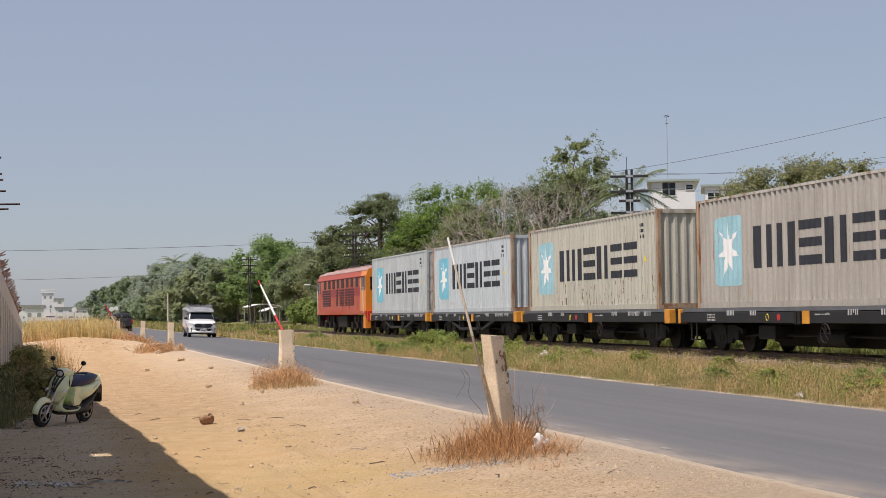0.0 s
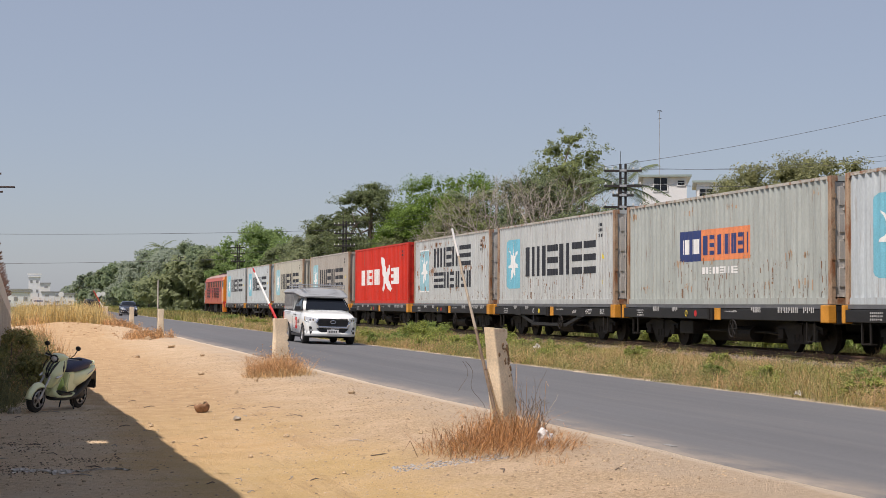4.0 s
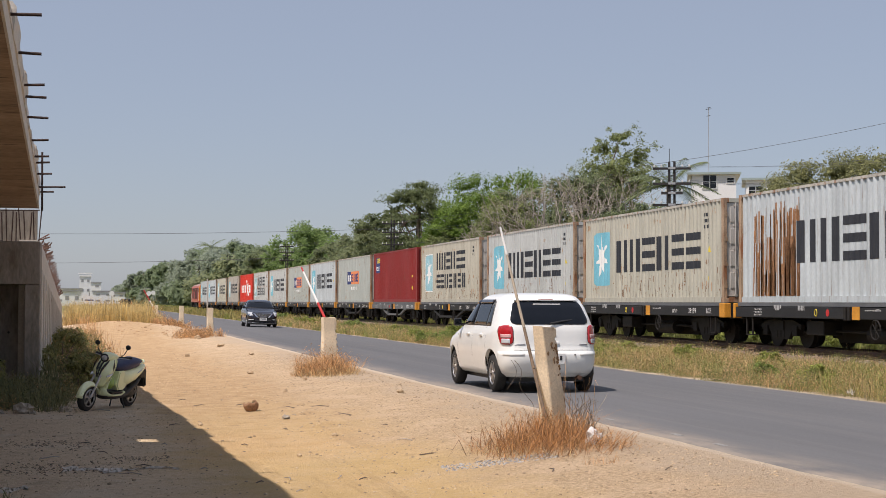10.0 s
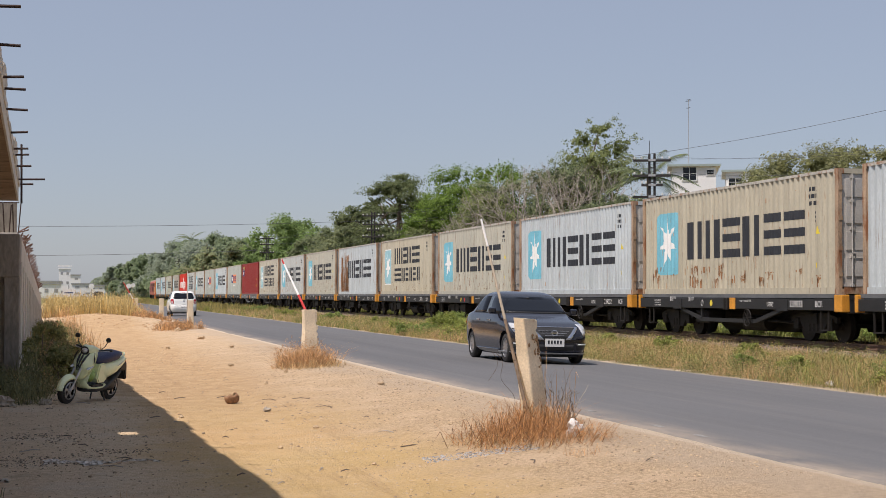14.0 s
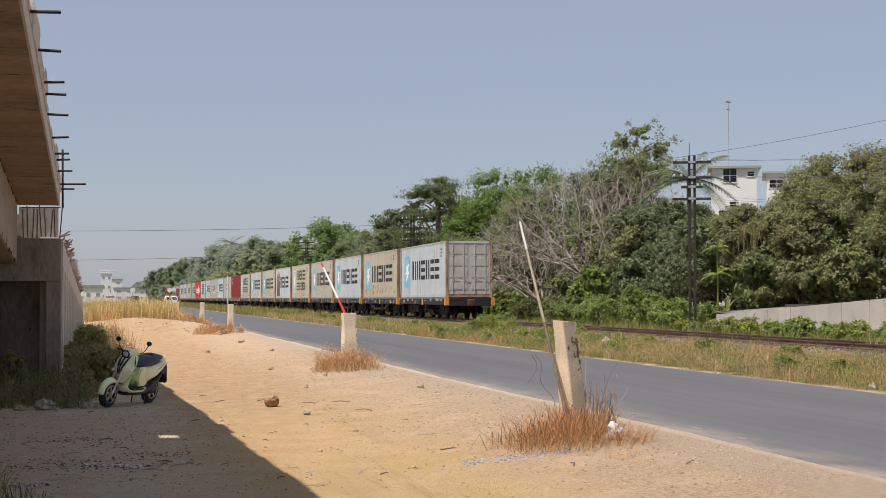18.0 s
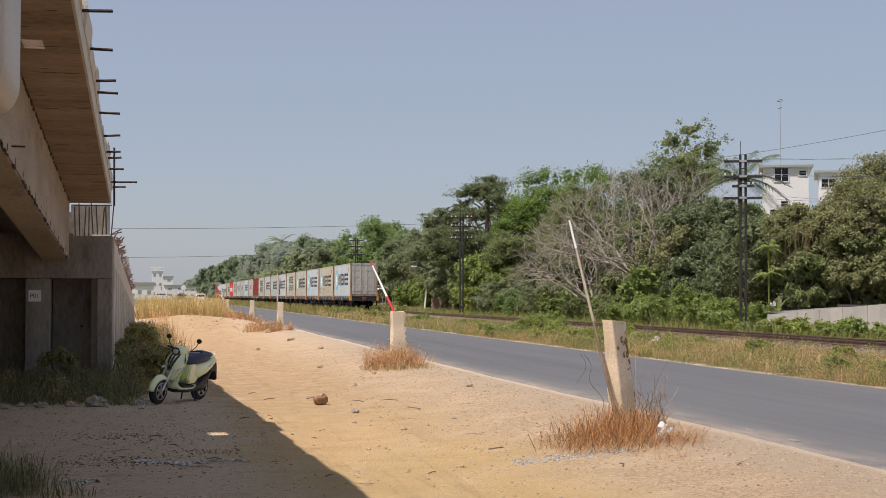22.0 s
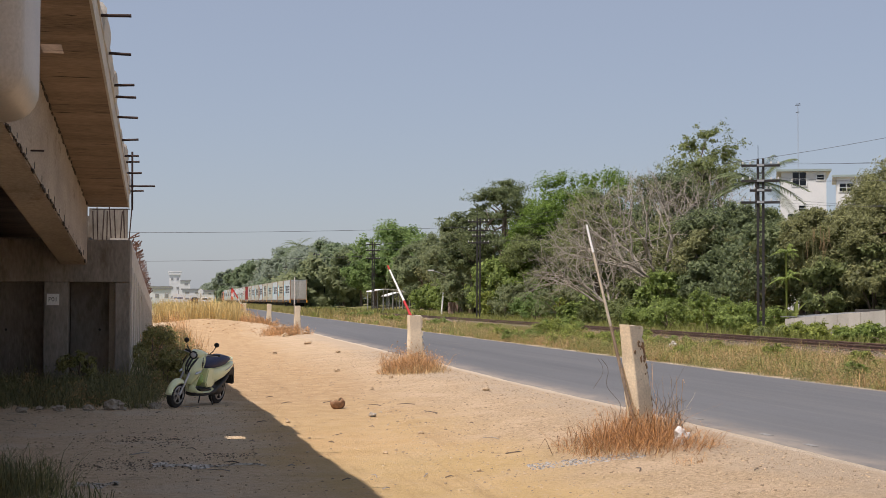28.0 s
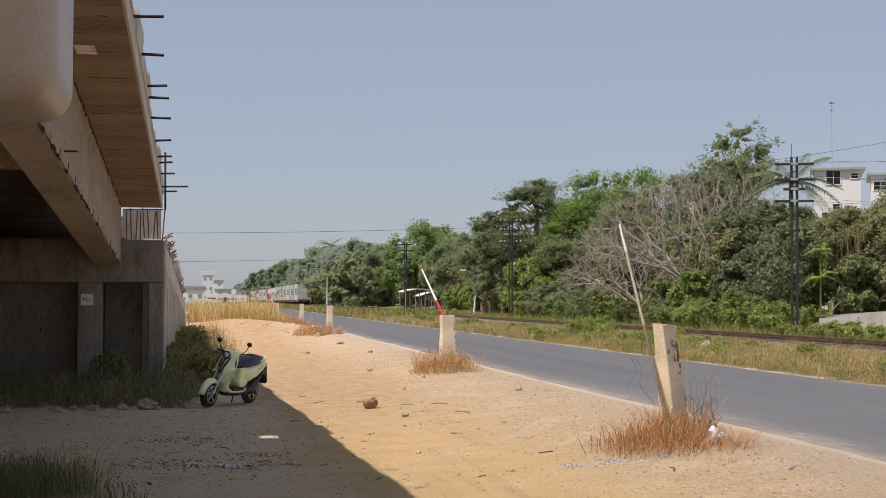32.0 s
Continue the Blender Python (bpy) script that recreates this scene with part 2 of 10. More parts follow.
M_POST_RUST = mat("rusty_corner_post", (0.36, 0.25, 0.165), 0.7, var=0.3, scale=4, fine=40, bump=0.2, spots=(0.25, 0.10, 0.04), spot_scale=3.0, spot_cut=0.47, stretch=(1.5, 1.5, 0.5))


M_RAIL_RUST = mat("rust_flecked_rail", (0.44, 0.42, 0.37), 0.65, var=0.2, scale=3, fine=30, spots=(0.27, 0.12, 0.05), spot_scale=4.0, spot_cut=0.52)


def steel(name, base, cut):
    """Weathered container paint: long grimy streaks, fine rust specks and faded patches."""
    m = mat(name, base, 0.55, 0.0, 0.10, 0.8, 22, 0.06, spots=RUST, spot_scale=3.2, spot_cut=cut, obj=0.05, stretch=(1, 1.6, 0.5))
    nt = m.node_tree
    L = nt.links.new
    b = nt.nodes["Principled BSDF"]
    col = b.inputs["Base Color"].links[0].from_socket
    tc = nt.nodes.new("ShaderNodeTexCoord").outputs["Object"]
    info = nt.nodes.new("ShaderNodeObjectInfo").outputs["Location"]
    add = nt.nodes.new("ShaderNodeVectorMath")
    add.operation = "ADD"
    L(tc, add.inputs[0])
    L(info, add.inputs[1])
    for sc, rough, lo, hi, amount, tint in (((1, 7, 0.22), 0.7, 0.48, 0.72, 0.55, [c * 0.55 for c in base]), ((1, 26, 0.9), 0.6, 0.60, 0.70, 0.75, (0.20, 0.12, 0.075)), ((1, 2.2, 0.8), 0.6, 0.52, 0.75, 0.35, [min(0.8, c * 1.3 + 0.03) for c in base])):
        mp = nt.nodes.new("ShaderNodeMapping")
        mp.inputs["Scale"].default_value = sc
        nz = nt.nodes.new("ShaderNodeTexNoise")
        nz.inputs["Scale"].default_value, nz.inputs["Detail"].default_value, nz.inputs["Roughness"].default_value = 1.0, 5, rough
        mr = nt.nodes.new("ShaderNodeMapRange")
        mr.inputs["From Min"].default_value, mr.inputs["From Max"].default_value, mr.inputs["To Max"].default_value = lo, hi, amount
        mx = nt.nodes.new("ShaderNodeMix")
        mx.data_type = "RGBA"
        L(add.outputs[0], mp.inputs[0])
        L(mp.outputs[0], nz.inputs[0])
        L(nz.outputs[0], mr.inputs[0])
        L(mr.outputs[0], mx.inputs[0])
        L(col, mx.inputs[6])
        mx.inputs[7].default_value = (*tint, 1)
        col = mx.outputs[2]
    L(col, b.inputs["Base Color"])
    return m


C_BLUEGREY = steel("container_blue_grey", (0.475, 0.52, 0.535), 0.72)
C_GREY = steel("container_grey", (0.44, 0.475, 0.475), 0.72)
C_BEIGE = steel("container_beige", (0.46, 0.445, 0.37), 0.69)
C_TAUPE = steel("container_taupe", (0.40, 0.37, 0.325), 0.72)
C_TAN = steel("container_tan", (0.47, 0.43, 0.33), 0.7)
C_WHITE = steel("container_white", (0.475, 0.495, 0.48), 0.70)
C_CREAM = steel("container_cream", (0.47, 0.445, 0.365), 0.68)
C_GREEN = steel("container_grey_green", (0.40, 0.43, 0.40), 0.7)
C_RED = steel("container_bright_red", (0.60, 0.026, 0.008), 0.80)
C_DARKRED = steel("container_dark_red", (0.235, 0.016, 0.014), 0.78)

# ---- ground, road and track ----
RAIL_Z, TRACK_X = 0.50, 18.62
ROAD_Z, ROAD_L, ROAD_W = 0.21, 5.91, 5.86
FALL, FALL_X = 0.07, 8.7     # the far lane falls away from the crown


def smooth01(a, b, v):
    t = np.clip((v - a) / (b - a), 0, 1)
    return t * t * (3 - 2 * t)


WAVES = np.random.default_rng(5).random((14, 3))


def waves(x, y, s=1.0):
    """An uneven surface out of many slow waves in all directions."""
    out = 0.0
    for a, f, p in WAVES:
        k = s * (0.5 + 3.0 * f)
        out = out + np.sin((x * math.cos(a * 6.283) + y * math.sin(a * 6.283)) * k + p * 6.283) / (0.8 + 1.6 * f)
    return out / 7


def lane_fall(x):
    return FALL * np.clip((x - FALL_X) / (ROAD_L + ROAD_W - FALL_X), 0, 1)


def ground_z(x, y):
    x, y = np.asarray(x, float), np.asarray(y, float)
    rise = 0.0009 * np.maximum(0, y - 30)
    left = 1 - smooth01(4.7, 5.7, x)
    z = left * (0.024 * waves(x, y, 0.8) + 0.003 * waves(x, y, 3.1))
    z = z + 0.62 * np.exp(-(((x - 1.9) / 2.6) ** 2 + ((y - 78) / 9.0) ** 2)) * left
    z = z + 0.12 * np.exp(-(((x + 0.6) / 0.9) ** 2)) * smooth01(28, 34, y) * (1 - smooth01(90, 110, y))
    z = z + ROAD_Z * smooth01(2.2, 5.5, x) - 0.05 * smooth01(6.0, 6.3, x) * (1 - smooth01(11.45, 11.7, x)) - lane_fall(x) * (1 - smooth01(11.9, 14.5, x))
    verge = 0.05 * waves(x, y, 1.7) * smooth01(11.9, 12.8, x) * (1 - smooth01(16.3, 17.2, x))
    z = z + verge + 0.11 * smooth01(16.6, 17.4, x) * (1 - smooth01(19.8, 20.8, x))
    z = z + 0.7 * smooth01(22, 34, x)
    return z + rise


def grid_axis(spans):
    out = []
    for a, b, step in spans:
        out += list(np.arange(a, b, step))
    return np.array(out + [spans[-1][1]])


def ground_material():
    m = mat("earth_ground", (0.5, 0.36, 0.22), 0.95, bump=0.0)
    nt = m.node_tree
    nt.nodes.clear()
    L = nt.links.new
    out = nt.nodes.new("ShaderNodeOutputMaterial")
    b = nt.nodes.new("ShaderNodeBsdfPrincipled")
    L(b.outputs[0], out.inputs[0])
    geo = nt.nodes.new("ShaderNodeNewGeometry")
    pos = geo.outputs["Position"]
    sep = nt.nodes.new("ShaderNodeSeparateXYZ")
    L(pos, sep.inputs[0])

    def noise_node(scale, detail=6, rough=0.6, src=pos):
        n = nt.nodes.new("ShaderNodeTexNoise")
        n.inputs["Scale"].default_value, n.inputs["Detail"].default_value, n.inputs["Roughness"].default_value = scale, detail, rough
        L(src, n.inputs[0])
        return n.outputs[0]

    def ranged(v, a, b_, lo=0.0, hi=1.0):
        r = nt.nodes.new("ShaderNodeMapRange")
        r.interpolation_type = "SMOOTHSTEP"
        for key, val in (("From Min", a), ("From Max", b_), ("To Min", lo), ("To Max", hi)):
            r.inputs[key].default_value = val
        L(v, r.inputs[0])
        return r.outputs[0]

    def mixc(f, a, c):
        n = nt.nodes.new("ShaderNodeMix")
        n.data_type = "RGBA"
        if isinstance(f, float):
            n.inputs[0].default_value = f
        else:
            L(f, n.inputs[0])
        for k, v in ((6, a), (7, c)):
            if isinstance(v, tuple):
                n.inputs[k].default_value = (*v, 1)
            else:
                L(v, n.inputs[k])
        return n.outputs[2]

    def math2(op, a, c):
        n = nt.nodes.new("ShaderNodeMath")
        n.operation = op
        for k, v in ((0, a), (1, c)):
            if isinstance(v, float):
                n.inputs[k].default_value = v
            else:
                L(v, n.inputs[k])
        return n.outputs[0]

    big, mid, fine = noise_node(0.16), noise_node(1.3), noise_node(14.0)
    xw = math2("ADD", sep.outputs[0], math2("MULTIPLY", math2("SUBTRACT", noise_node(0.5), 0.5), 2.2))
    sand = mixc(ranged(mid, 0.3, 0.7), (0.57, 0.395, 0.185), (0.64, 0.45, 0.22))
    sand = mixc(ranged(big, 0.42, 0.6), sand, mixc(ranged(mid, 0.3, 0.7), (0.61, 0.395, 0.19), (0.68, 0.475, 0.25)))
    sand = mixc(math2("MULTIPLY", ranged(noise_node(0.9, 9, 0.72), 0.42, 0.66), 0.30), sand, (0.68, 0.51, 0.32))
    sand = mixc(math2("MULTIPLY", ranged(noise_node(5.0, 9, 0.8), 0.54, 0.70), 0.40), sand, (0.38, 0.235, 0.12))
    sand = mixc(math2("MULTIPLY", ranged(noise_node(30.0, 5, 0.75), 0.50, 0.68), 0.45), sand, (0.34, 0.215, 0.11))
    sand = mixc(math2("MULTIPLY", ranged(noise_node(17.0, 8, 0.8), 0.55, 0.62), 0.55), sand, (0.62, 0.50, 0.36))
    sand = mixc(math2("MULTIPLY", ranged(sep.outputs[1], 15.0, 27.0), 0.85), sand, mixc(ranged(noise_node(2.6, 9, 0.8), 0.36, 0.64), (0.40, 0.26, 0.145), (0.56, 0.392, 0.235)))
    ruts = nt.nodes.new("ShaderNodeMapping")
    ruts.inputs["Scale"].default_value = (1.5, 0.10, 1.0)
    L(pos, ruts.inputs[0])
    sand = mixc(math2("MULTIPLY", ranged(noise_node(1.8, 8, 0.75, ruts.outputs[0]), 0.52, 0.68), 0.40), sand, (0.36, 0.225, 0.12))
    gravel = mixc(ranged(noise_node(22.0, 8, 0.8), 0.34, 0.66), (0.36, 0.255, 0.155), (0.68, 0.505, 0.33))
    gravel = mixc(math2("MULTIPLY", ranged(noise_node(1.1, 8, 0.7), 0.46, 0.62), 0.4), gravel, (0.70, 0.53, 0.37))
    col = mixc(ranged(xw, 2.7, 4.4), sand, gravel)
    # litter, paler than the sand: extra brightness for the bridge's shade is in this colour
    litter = mixc(ranged(fine, 0.35, 0.65), (0.62, 0.465, 0.30), (0.74, 0.58, 0.40))
    litter = mixc(math2("MULTIPLY", ranged(noise_node(2.2, 9, 0.75), 0.52, 0.68), 0.45), litter, (0.27, 0.185, 0.115))
    litter = mixc(math2("MULTIPLY", ranged(noise_node(0.7, 8, 0.7), 0.50, 0.66), 0.8), litter, (0.70, 0.58, 0.44))
    litter = mixc(math2("MULTIPLY", ranged(noise_node(11.0, 9, 0.8), 0.56, 0.66), 0.45), litter, (0.30, 0.205, 0.13))
    # the litter mask runs roughly along the edge of the bridge's shadow
    col = mixc(ranged(math2("ADD", xw, math2("MULTIPLY", sep.outputs[1], 0.018)), 1.9, 0.9), col, litter)
    edge = mixc(ranged(fine, 0.35, 0.65), (0.44, 0.345, 0.25), (0.52, 0.41, 0.30))
    col = mixc(math2("MULTIPLY", ranged(xw, 4.6, 5.5), 0.8), col, edge)
    col = mixc(math2("MULTIPLY", ranged(math2("ADD", sep.outputs[0], math2("MULTIPLY", noise_node(3.0, 5, 0.7), 0.22)), 5.90, 6.02), 0.8), col, (0.60, 0.50, 0.385))
    green = mixc(ranged(mid, 0.4, 0.62), (0.27, 0.20, 0.10), (0.12, 0.125, 0.035))
    col = mixc(ranged(xw, 11.5, 12.3), col, green)
    stones = mixc(ranged(noise_node(20.0, 6, 0.8), 0.36, 0.64), (0.12, 0.09, 0.07), (0.34, 0.27, 0.22))
    col = mixc(math2("MULTIPLY", ranged(sep.outputs[0], 16.9, 17.3), ranged(sep.outputs[0], 20.4, 19.9)), col, stones)
    col = mixc(ranged(sep.outputs[1], 140.0, 260.0), col, mixc(ranged(big, 0.4, 0.6), (0.25, 0.22, 0.11), (0.14, 0.16, 0.05)))
    vor = nt.nodes.new("ShaderNodeTexVoronoi")
    vor.inputs["Scale"].default_value = 9.0
    L(pos, vor.inputs[0])
    peb = ranged(vor.outputs["Distance"], 0.16, 0.10)
    peb = math2("MULTIPLY", peb, ranged(noise_node(0.9), 0.5, 0.62))
    col = mixc(math2("MULTIPLY", peb, 0.6), col, (0.55, 0.47, 0.38))
    dark = math2("MULTIPLY", ranged(noise_node(3.2, 9, 0.7), 0.6, 0.72), 0.35)
    col = mixc(dark, col, (0.2, 0.13, 0.08))
    L(col, b.inputs["Base Color"])
    b.inputs["Roughness"].default_value = 0.95
    b.inputs["Specular IOR Level"].default_value = 0.15
    bp = nt.nodes.new("ShaderNodeBump")
    bp.inputs["Strength"].default_value, bp.inputs["Distance"].default_value = 0.9, 0.035
    L(math2("ADD", math2("ADD", noise_node(34.0, 6, 0.8), math2("MULTIPLY", noise_node(9.0, 9, 0.8), 0.9)), math2("MULTIPLY", peb, 0.4)), bp.inputs["Height"])
    L(bp.outputs[0], b.inputs["Normal"])
    return m


gx = grid_axis([(-2500, -300, 220), (-300, -40, 40), (-40, -8, 4), (-8, 6.4, 0.18), (6.4, 10.8, 1.1), (10.8, 21, 0.2), (21, 40, 1.5), (40, 300, 26), (300, 2500, 220)])
gy = grid_axis([(-1200, -60, 95), (-60, 9, 3), (9, 40, 0.22), (40, 120, 0.8), (120, 400, 8), (400, 4500, 200)])
GX, GY = np.meshgrid(gx, gy)
GZ = ground_z(GX, GY)
nx, ny = len(gx), len(gy)
idx = np.arange(nx * ny).reshape(ny, nx)
ground_mesh = quads_mesh("ground", np.stack([GX, GY, GZ], -1).reshape(-1, 3),
                         np.stack([idx[:-1, :-1], idx[:-1, 1:], idx[1:, 1:], idx[1:, :-1]], -1).reshape(-1, 4))
for p in ground_mesh.polygons:
    p.use_smooth = True
M_GROUND = ground_material()
tagged(part("ground", ground_mesh, M_GROUND), "sandy orange dirt verge with gravel and dry weeds", "ground", kind="structure")

# the road: a slab with broken edges and dust along them
ry = grid_axis([(-300, 5, 5), (5, 60, 0.35), (60, 200, 2.0), (200, 700, 20)])
lanes = [0.0, 0.12, 0.3, 1.2, 2.6, 2.9, 3.5, 4.0, 4.6, 5.2, 5.8, 5.97, 6.1]
rows_co = []
for yy in ry:
    wl = 0.035 * math.sin(yy * 0.43) + 0.018 * math.sin(yy * 1.31 + 1) + 0.010 * math.sin(yy * 5.1)
    wr = 0.03 * math.sin(yy * 0.71 + 2) + 0.02 * math.sin(yy * 1.97) + 0.012 * math.sin(yy * 4.3)
    for u in lanes:
        f = u / 6.1
        x = ROAD_L + wl * (1 - f) + (ROAD_W + wr) * f
        z = ROAD_Z + 0.0009 * max(0, yy - 30) + 0.02 * math.sin(math.pi * f) + (0.012 if 0 < f < 1 else -0.05) - float(lane_fall(x))
        rows_co.append((x, yy, z))
nl = len(lanes)
ri = np.arange(len(ry) * nl).reshape(len(ry), nl)
road_mesh = quads_mesh("road", rows_co, np.stack([ri[:-1, :-1], ri[:-1, 1:], ri[1:, 1:], ri[1:, :-1]], -1).reshape(-1, 4))
for p in road_mesh.polygons:
    p.use_smooth = True
M_ROAD = mat("worn_asphalt", (0.113, 0.114, 0.118), 0.8, var=0.10, scale=0.3, fine=70, bump=0.35, world_space=True, spots=(0.16, 0.145, 0.13), spot_scale=0.45, spot_cut=0.62, stretch=(1, 0.25, 1))


def road_wear(m):
    """Long wheel tracks, seams and sand dust trodden in from the verges."""
    nt = m.node_tree
    L = nt.links.new
    bsdf = nt.nodes["Principled BSDF"]
    col = bsdf.inputs["Base Color"].links[0].from_socket
    pos = nt.nodes.new("ShaderNodeNewGeometry").outputs["Position"]
    sep = nt.nodes.new("ShaderNodeSeparateXYZ")
    L(pos, sep.inputs[0])

    def streak(sc, detail, lo, hi, amount):
        mp = nt.nodes.new("ShaderNodeMapping")
        mp.inputs["Scale"].default_value = sc
        nz = nt.nodes.new("ShaderNodeTexNoise")
        nz.inputs["Scale"].default_value, nz.inputs["Detail"].default_value, nz.inputs["Roughness"].default_value = 1.0, detail, 0.65
        mr = nt.nodes.new("ShaderNodeMapRange")
        mr.inputs["From Min"].default_value, mr.inputs["From Max"].default_value, mr.inputs["To Max"].default_value = lo, hi, amount
        L(pos, mp.inputs[0])
        L(mp.outputs[0], nz.inputs[0])
        L(nz.outputs[0], mr.inputs[0])
        return mr.outputs[0]

    def blend(fac, tint):
        nonlocal col
        mx = nt.nodes.new("ShaderNodeMix")
        mx.data_type = "RGBA"
        L(fac, mx.inputs[0])
        L(col, mx.inputs[6])
        mx.inputs[7].default_value = (*tint, 1)
        col = mx.outputs[2]

    def times(u, v):
        n = nt.nodes.new("ShaderNodeMath")
        n.operation = "MULTIPLY"
        L(u, n.inputs[0])
        L(v, n.inputs[1])
        return n.outputs[0]

    blend(streak((1.5, 0.03, 1), 4, 0.45, 0.72, 0.55), (0.075, 0.076, 0.080))
    blend(streak((2.6, 0.05, 1), 4, 0.50, 0.75, 0.45), (0.165, 0.158, 0.150))
    blend(streak((9.0, 0.35, 1), 5, 0.60, 0.75, 0.5), (0.20, 0.175, 0.15))
    for x0, x1, a in ((ROAD_L + 0.75, ROAD_L - 0.05, 0.55), (ROAD_L + ROAD_W - 0.45, ROAD_L + ROAD_W + 0.05, 0.8)):
        mr = nt.nodes.new("ShaderNodeMapRange")
        mr.interpolation_type = "SMOOTHSTEP"
        mr.inputs["From Min"].default_value, mr.inputs["From Max"].default_value = x0, x1
        L(sep.outputs[0], mr.inputs[0])
        blend(times(mr.outputs[0], streak((2.2, 0.7, 1), 7, 0.30, 0.75, a + 0.3)), (0.40, 0.325, 0.245))
    L(col, bsdf.inputs["Base Color"])


road_wear(M_ROAD)
tagged(part("road", road_mesh, M_ROAD), "worn grey two-lane asphalt road with sandy edges", "road", kind="structure")
# rails, sleepers and ballast
track = thing("railway_track", "single metre-gauge railway track with rusty brown rails", "railway track", kind="structure")
prof = [(-0.065, -0.13), (0.065, -0.13), (0.065, -0.115), (0.012, -0.10), (0.012, -0.035), (0.035, -0.03), (0.035, 0.0), (-0.035, 0.0), (-0.035, -0.03), (-0.012, -0.035), (-0.012, -0.10), (-0.065, -0.115)]
for sx in (-0.535, 0.535):
    part("rail", prismm([(TRACK_X + sx + a, RAIL_Z + b) for a, b in prof], "y", -300, 900), M_RAIL, track)
sleeper_mesh = mesh_of(boxm(-1.0, 1.0, -0.11, 0.11, -0.15, 0.0, 0.012), "sleeper")
for i in range(150):
    s = part("sleeper", sleeper_mesh, M_SLEEPER, track)
    s.location = (TRACK_X, 24 + i * 0.65, RAIL_Z - 0.135)
rest = bmesh.new()
for i in range(320):
    yy = 24 + 150 * 0.65 + i * 0.65
    box(rest, TRACK_X - 1, TRACK_X + 1, yy - 0.11, yy + 0.11, RAIL_Z - 0.28, RAIL_Z - 0.135)
ob = part("sleeper_row", rest, M_SLEEPER, track)
ob["kind"] = "stuff"
rng = np.random.default_rng(3)


def stones(name, n, xr, yr, size, material, label, category, lift=0.3, xpow=1.0, gather=False):
    """Loose stones, each an uneven little block of its own."""
    base = np.array([(-1, -1, -.6), (1, -1, -.6), (1, 1, -.6), (-1, 1, -.6), (-.7, -.7, .6), (.7, -.6, .5), (.6, .7, .7), (-.7, .6, .5)])
    faces = np.array([(0, 3, 2, 1), (4, 5, 6, 7), (0, 1, 5, 4), (1, 2, 6, 5), (2, 3, 7, 6), (3, 0, 4, 7)])
    x, y = xr[0] + (xr[1] - xr[0]) * rng.random(n) ** xpow, yr[0] + (yr[1] - yr[0]) * rng.random(n)
    if gather:
        x, y = (np.clip(m + w * rng.normal(size=n), m - 2.2 * w, m + 2.2 * w) for m, w in ((sum(xr) / 2, (xr[1] - xr[0]) / 3), (sum(yr) / 2, (yr[1] - yr[0]) / 3)))
    s = size[0] + (size[1] - size[0]) * rng.random(n) ** 3
    a = rng.random(n) * 6.28
    v = base[None] * (0.7 + 0.6 * rng.random((n, 8, 3))) * s[:, None, None] * 0.5
    v[:, :, 2] *= 0.8
    vx = v[:, :, 0] * np.cos(a)[:, None] - v[:, :, 1] * np.sin(a)[:, None] + x[:, None]
    vy = v[:, :, 0] * np.sin(a)[:, None] + v[:, :, 1] * np.cos(a)[:, None] + y[:, None]
    vz = v[:, :, 2] + (ground_z(x, y) + s * lift * 0.5)[:, None]
    co = np.stack([vx, vy, vz], -1).reshape(-1, 3)
    fs = (faces[None] + (np.arange(n) * 8)[:, None, None]).reshape(-1, 4)
    return tagged(part(name, quads_mesh(name, co, fs), material), label, category, kind="stuff")


stones("ballast", 6000, (16.9, 20.4), (26, 110), (0.035, 0.085), M_BALLAST, "brown broken-stone track ballast", "ballast")
M_PEBBLE = mat("pebble", (0.43, 0.32, 0.205), 0.9, var=0.25, scale=8, fine=60, island=0.45)
stones("gravel", 10000, (2.2, 5.75), (11.0, 42), (0.008, 0.027), M_PEBBLE, "loose grey and tan gravel", "gravel", xpow=0.6)
stones("pebbles", 2400, (-3.5, 3.5), (11.5, 50), (0.006, 0.036), M_PEBBLE, "scattered small pebbles on dirt", "pebbles")

stones("ash_heap", 700, (3.35, 4.45), (13.9, 14.35), (0.006, 0.028), mat("grey_ash", (0.36, 0.345, 0.33), 0.9, var=0.3, scale=10, fine=60, island=0.4), "patch of grey gravel on the dirt", "gravel")

M_EARTH = mat("dug_earth", (0.44, 0.27, 0.14), 0.95, var=0.25, scale=8, fine=60, island=0.3)
M_CLOD_DARK = mat("damp_clod", (0.20, 0.15, 0.105), 0.95, var=0.25, scale=8, fine=60, island=0.6)
M_CLOD = mat("dark_clod", (0.34, 0.25, 0.165), 0.95, var=0.25, scale=8, fine=60, island=0.5)
stones("clods", 3000, (-4.2, 1.4), (11.8, 23.0), (0.005, 0.022), M_CLOD, "dark crumbs of earth and litter in the shade", "dirt")
for x0, x1, y0, y1, n in ((-0.75, 0.45, 17.4, 18.5, 420), (-0.9, 0.3, 14.9, 16.0, 700), (0.2, 1.0, 15.9, 16.5, 160)):
    stones("clods", n, (x0, x1), (y0, y1), (0.005, 0.024), M_CLOD_DARK, "dark lumps of dirt and litter in the shade", "dirt", gather=True)
stones("clods", 110, (1.6, 4.8), (66.0, 79.0), (0.02, 0.12), M_EARTH, "dug earth clods on the dirt mound", "dirt")
# worn remains of lane paint
M_DASH = mat("worn_lane_paint", (0.24, 0.235, 0.225), 0.9, var=0.3, scale=8, fine=60)
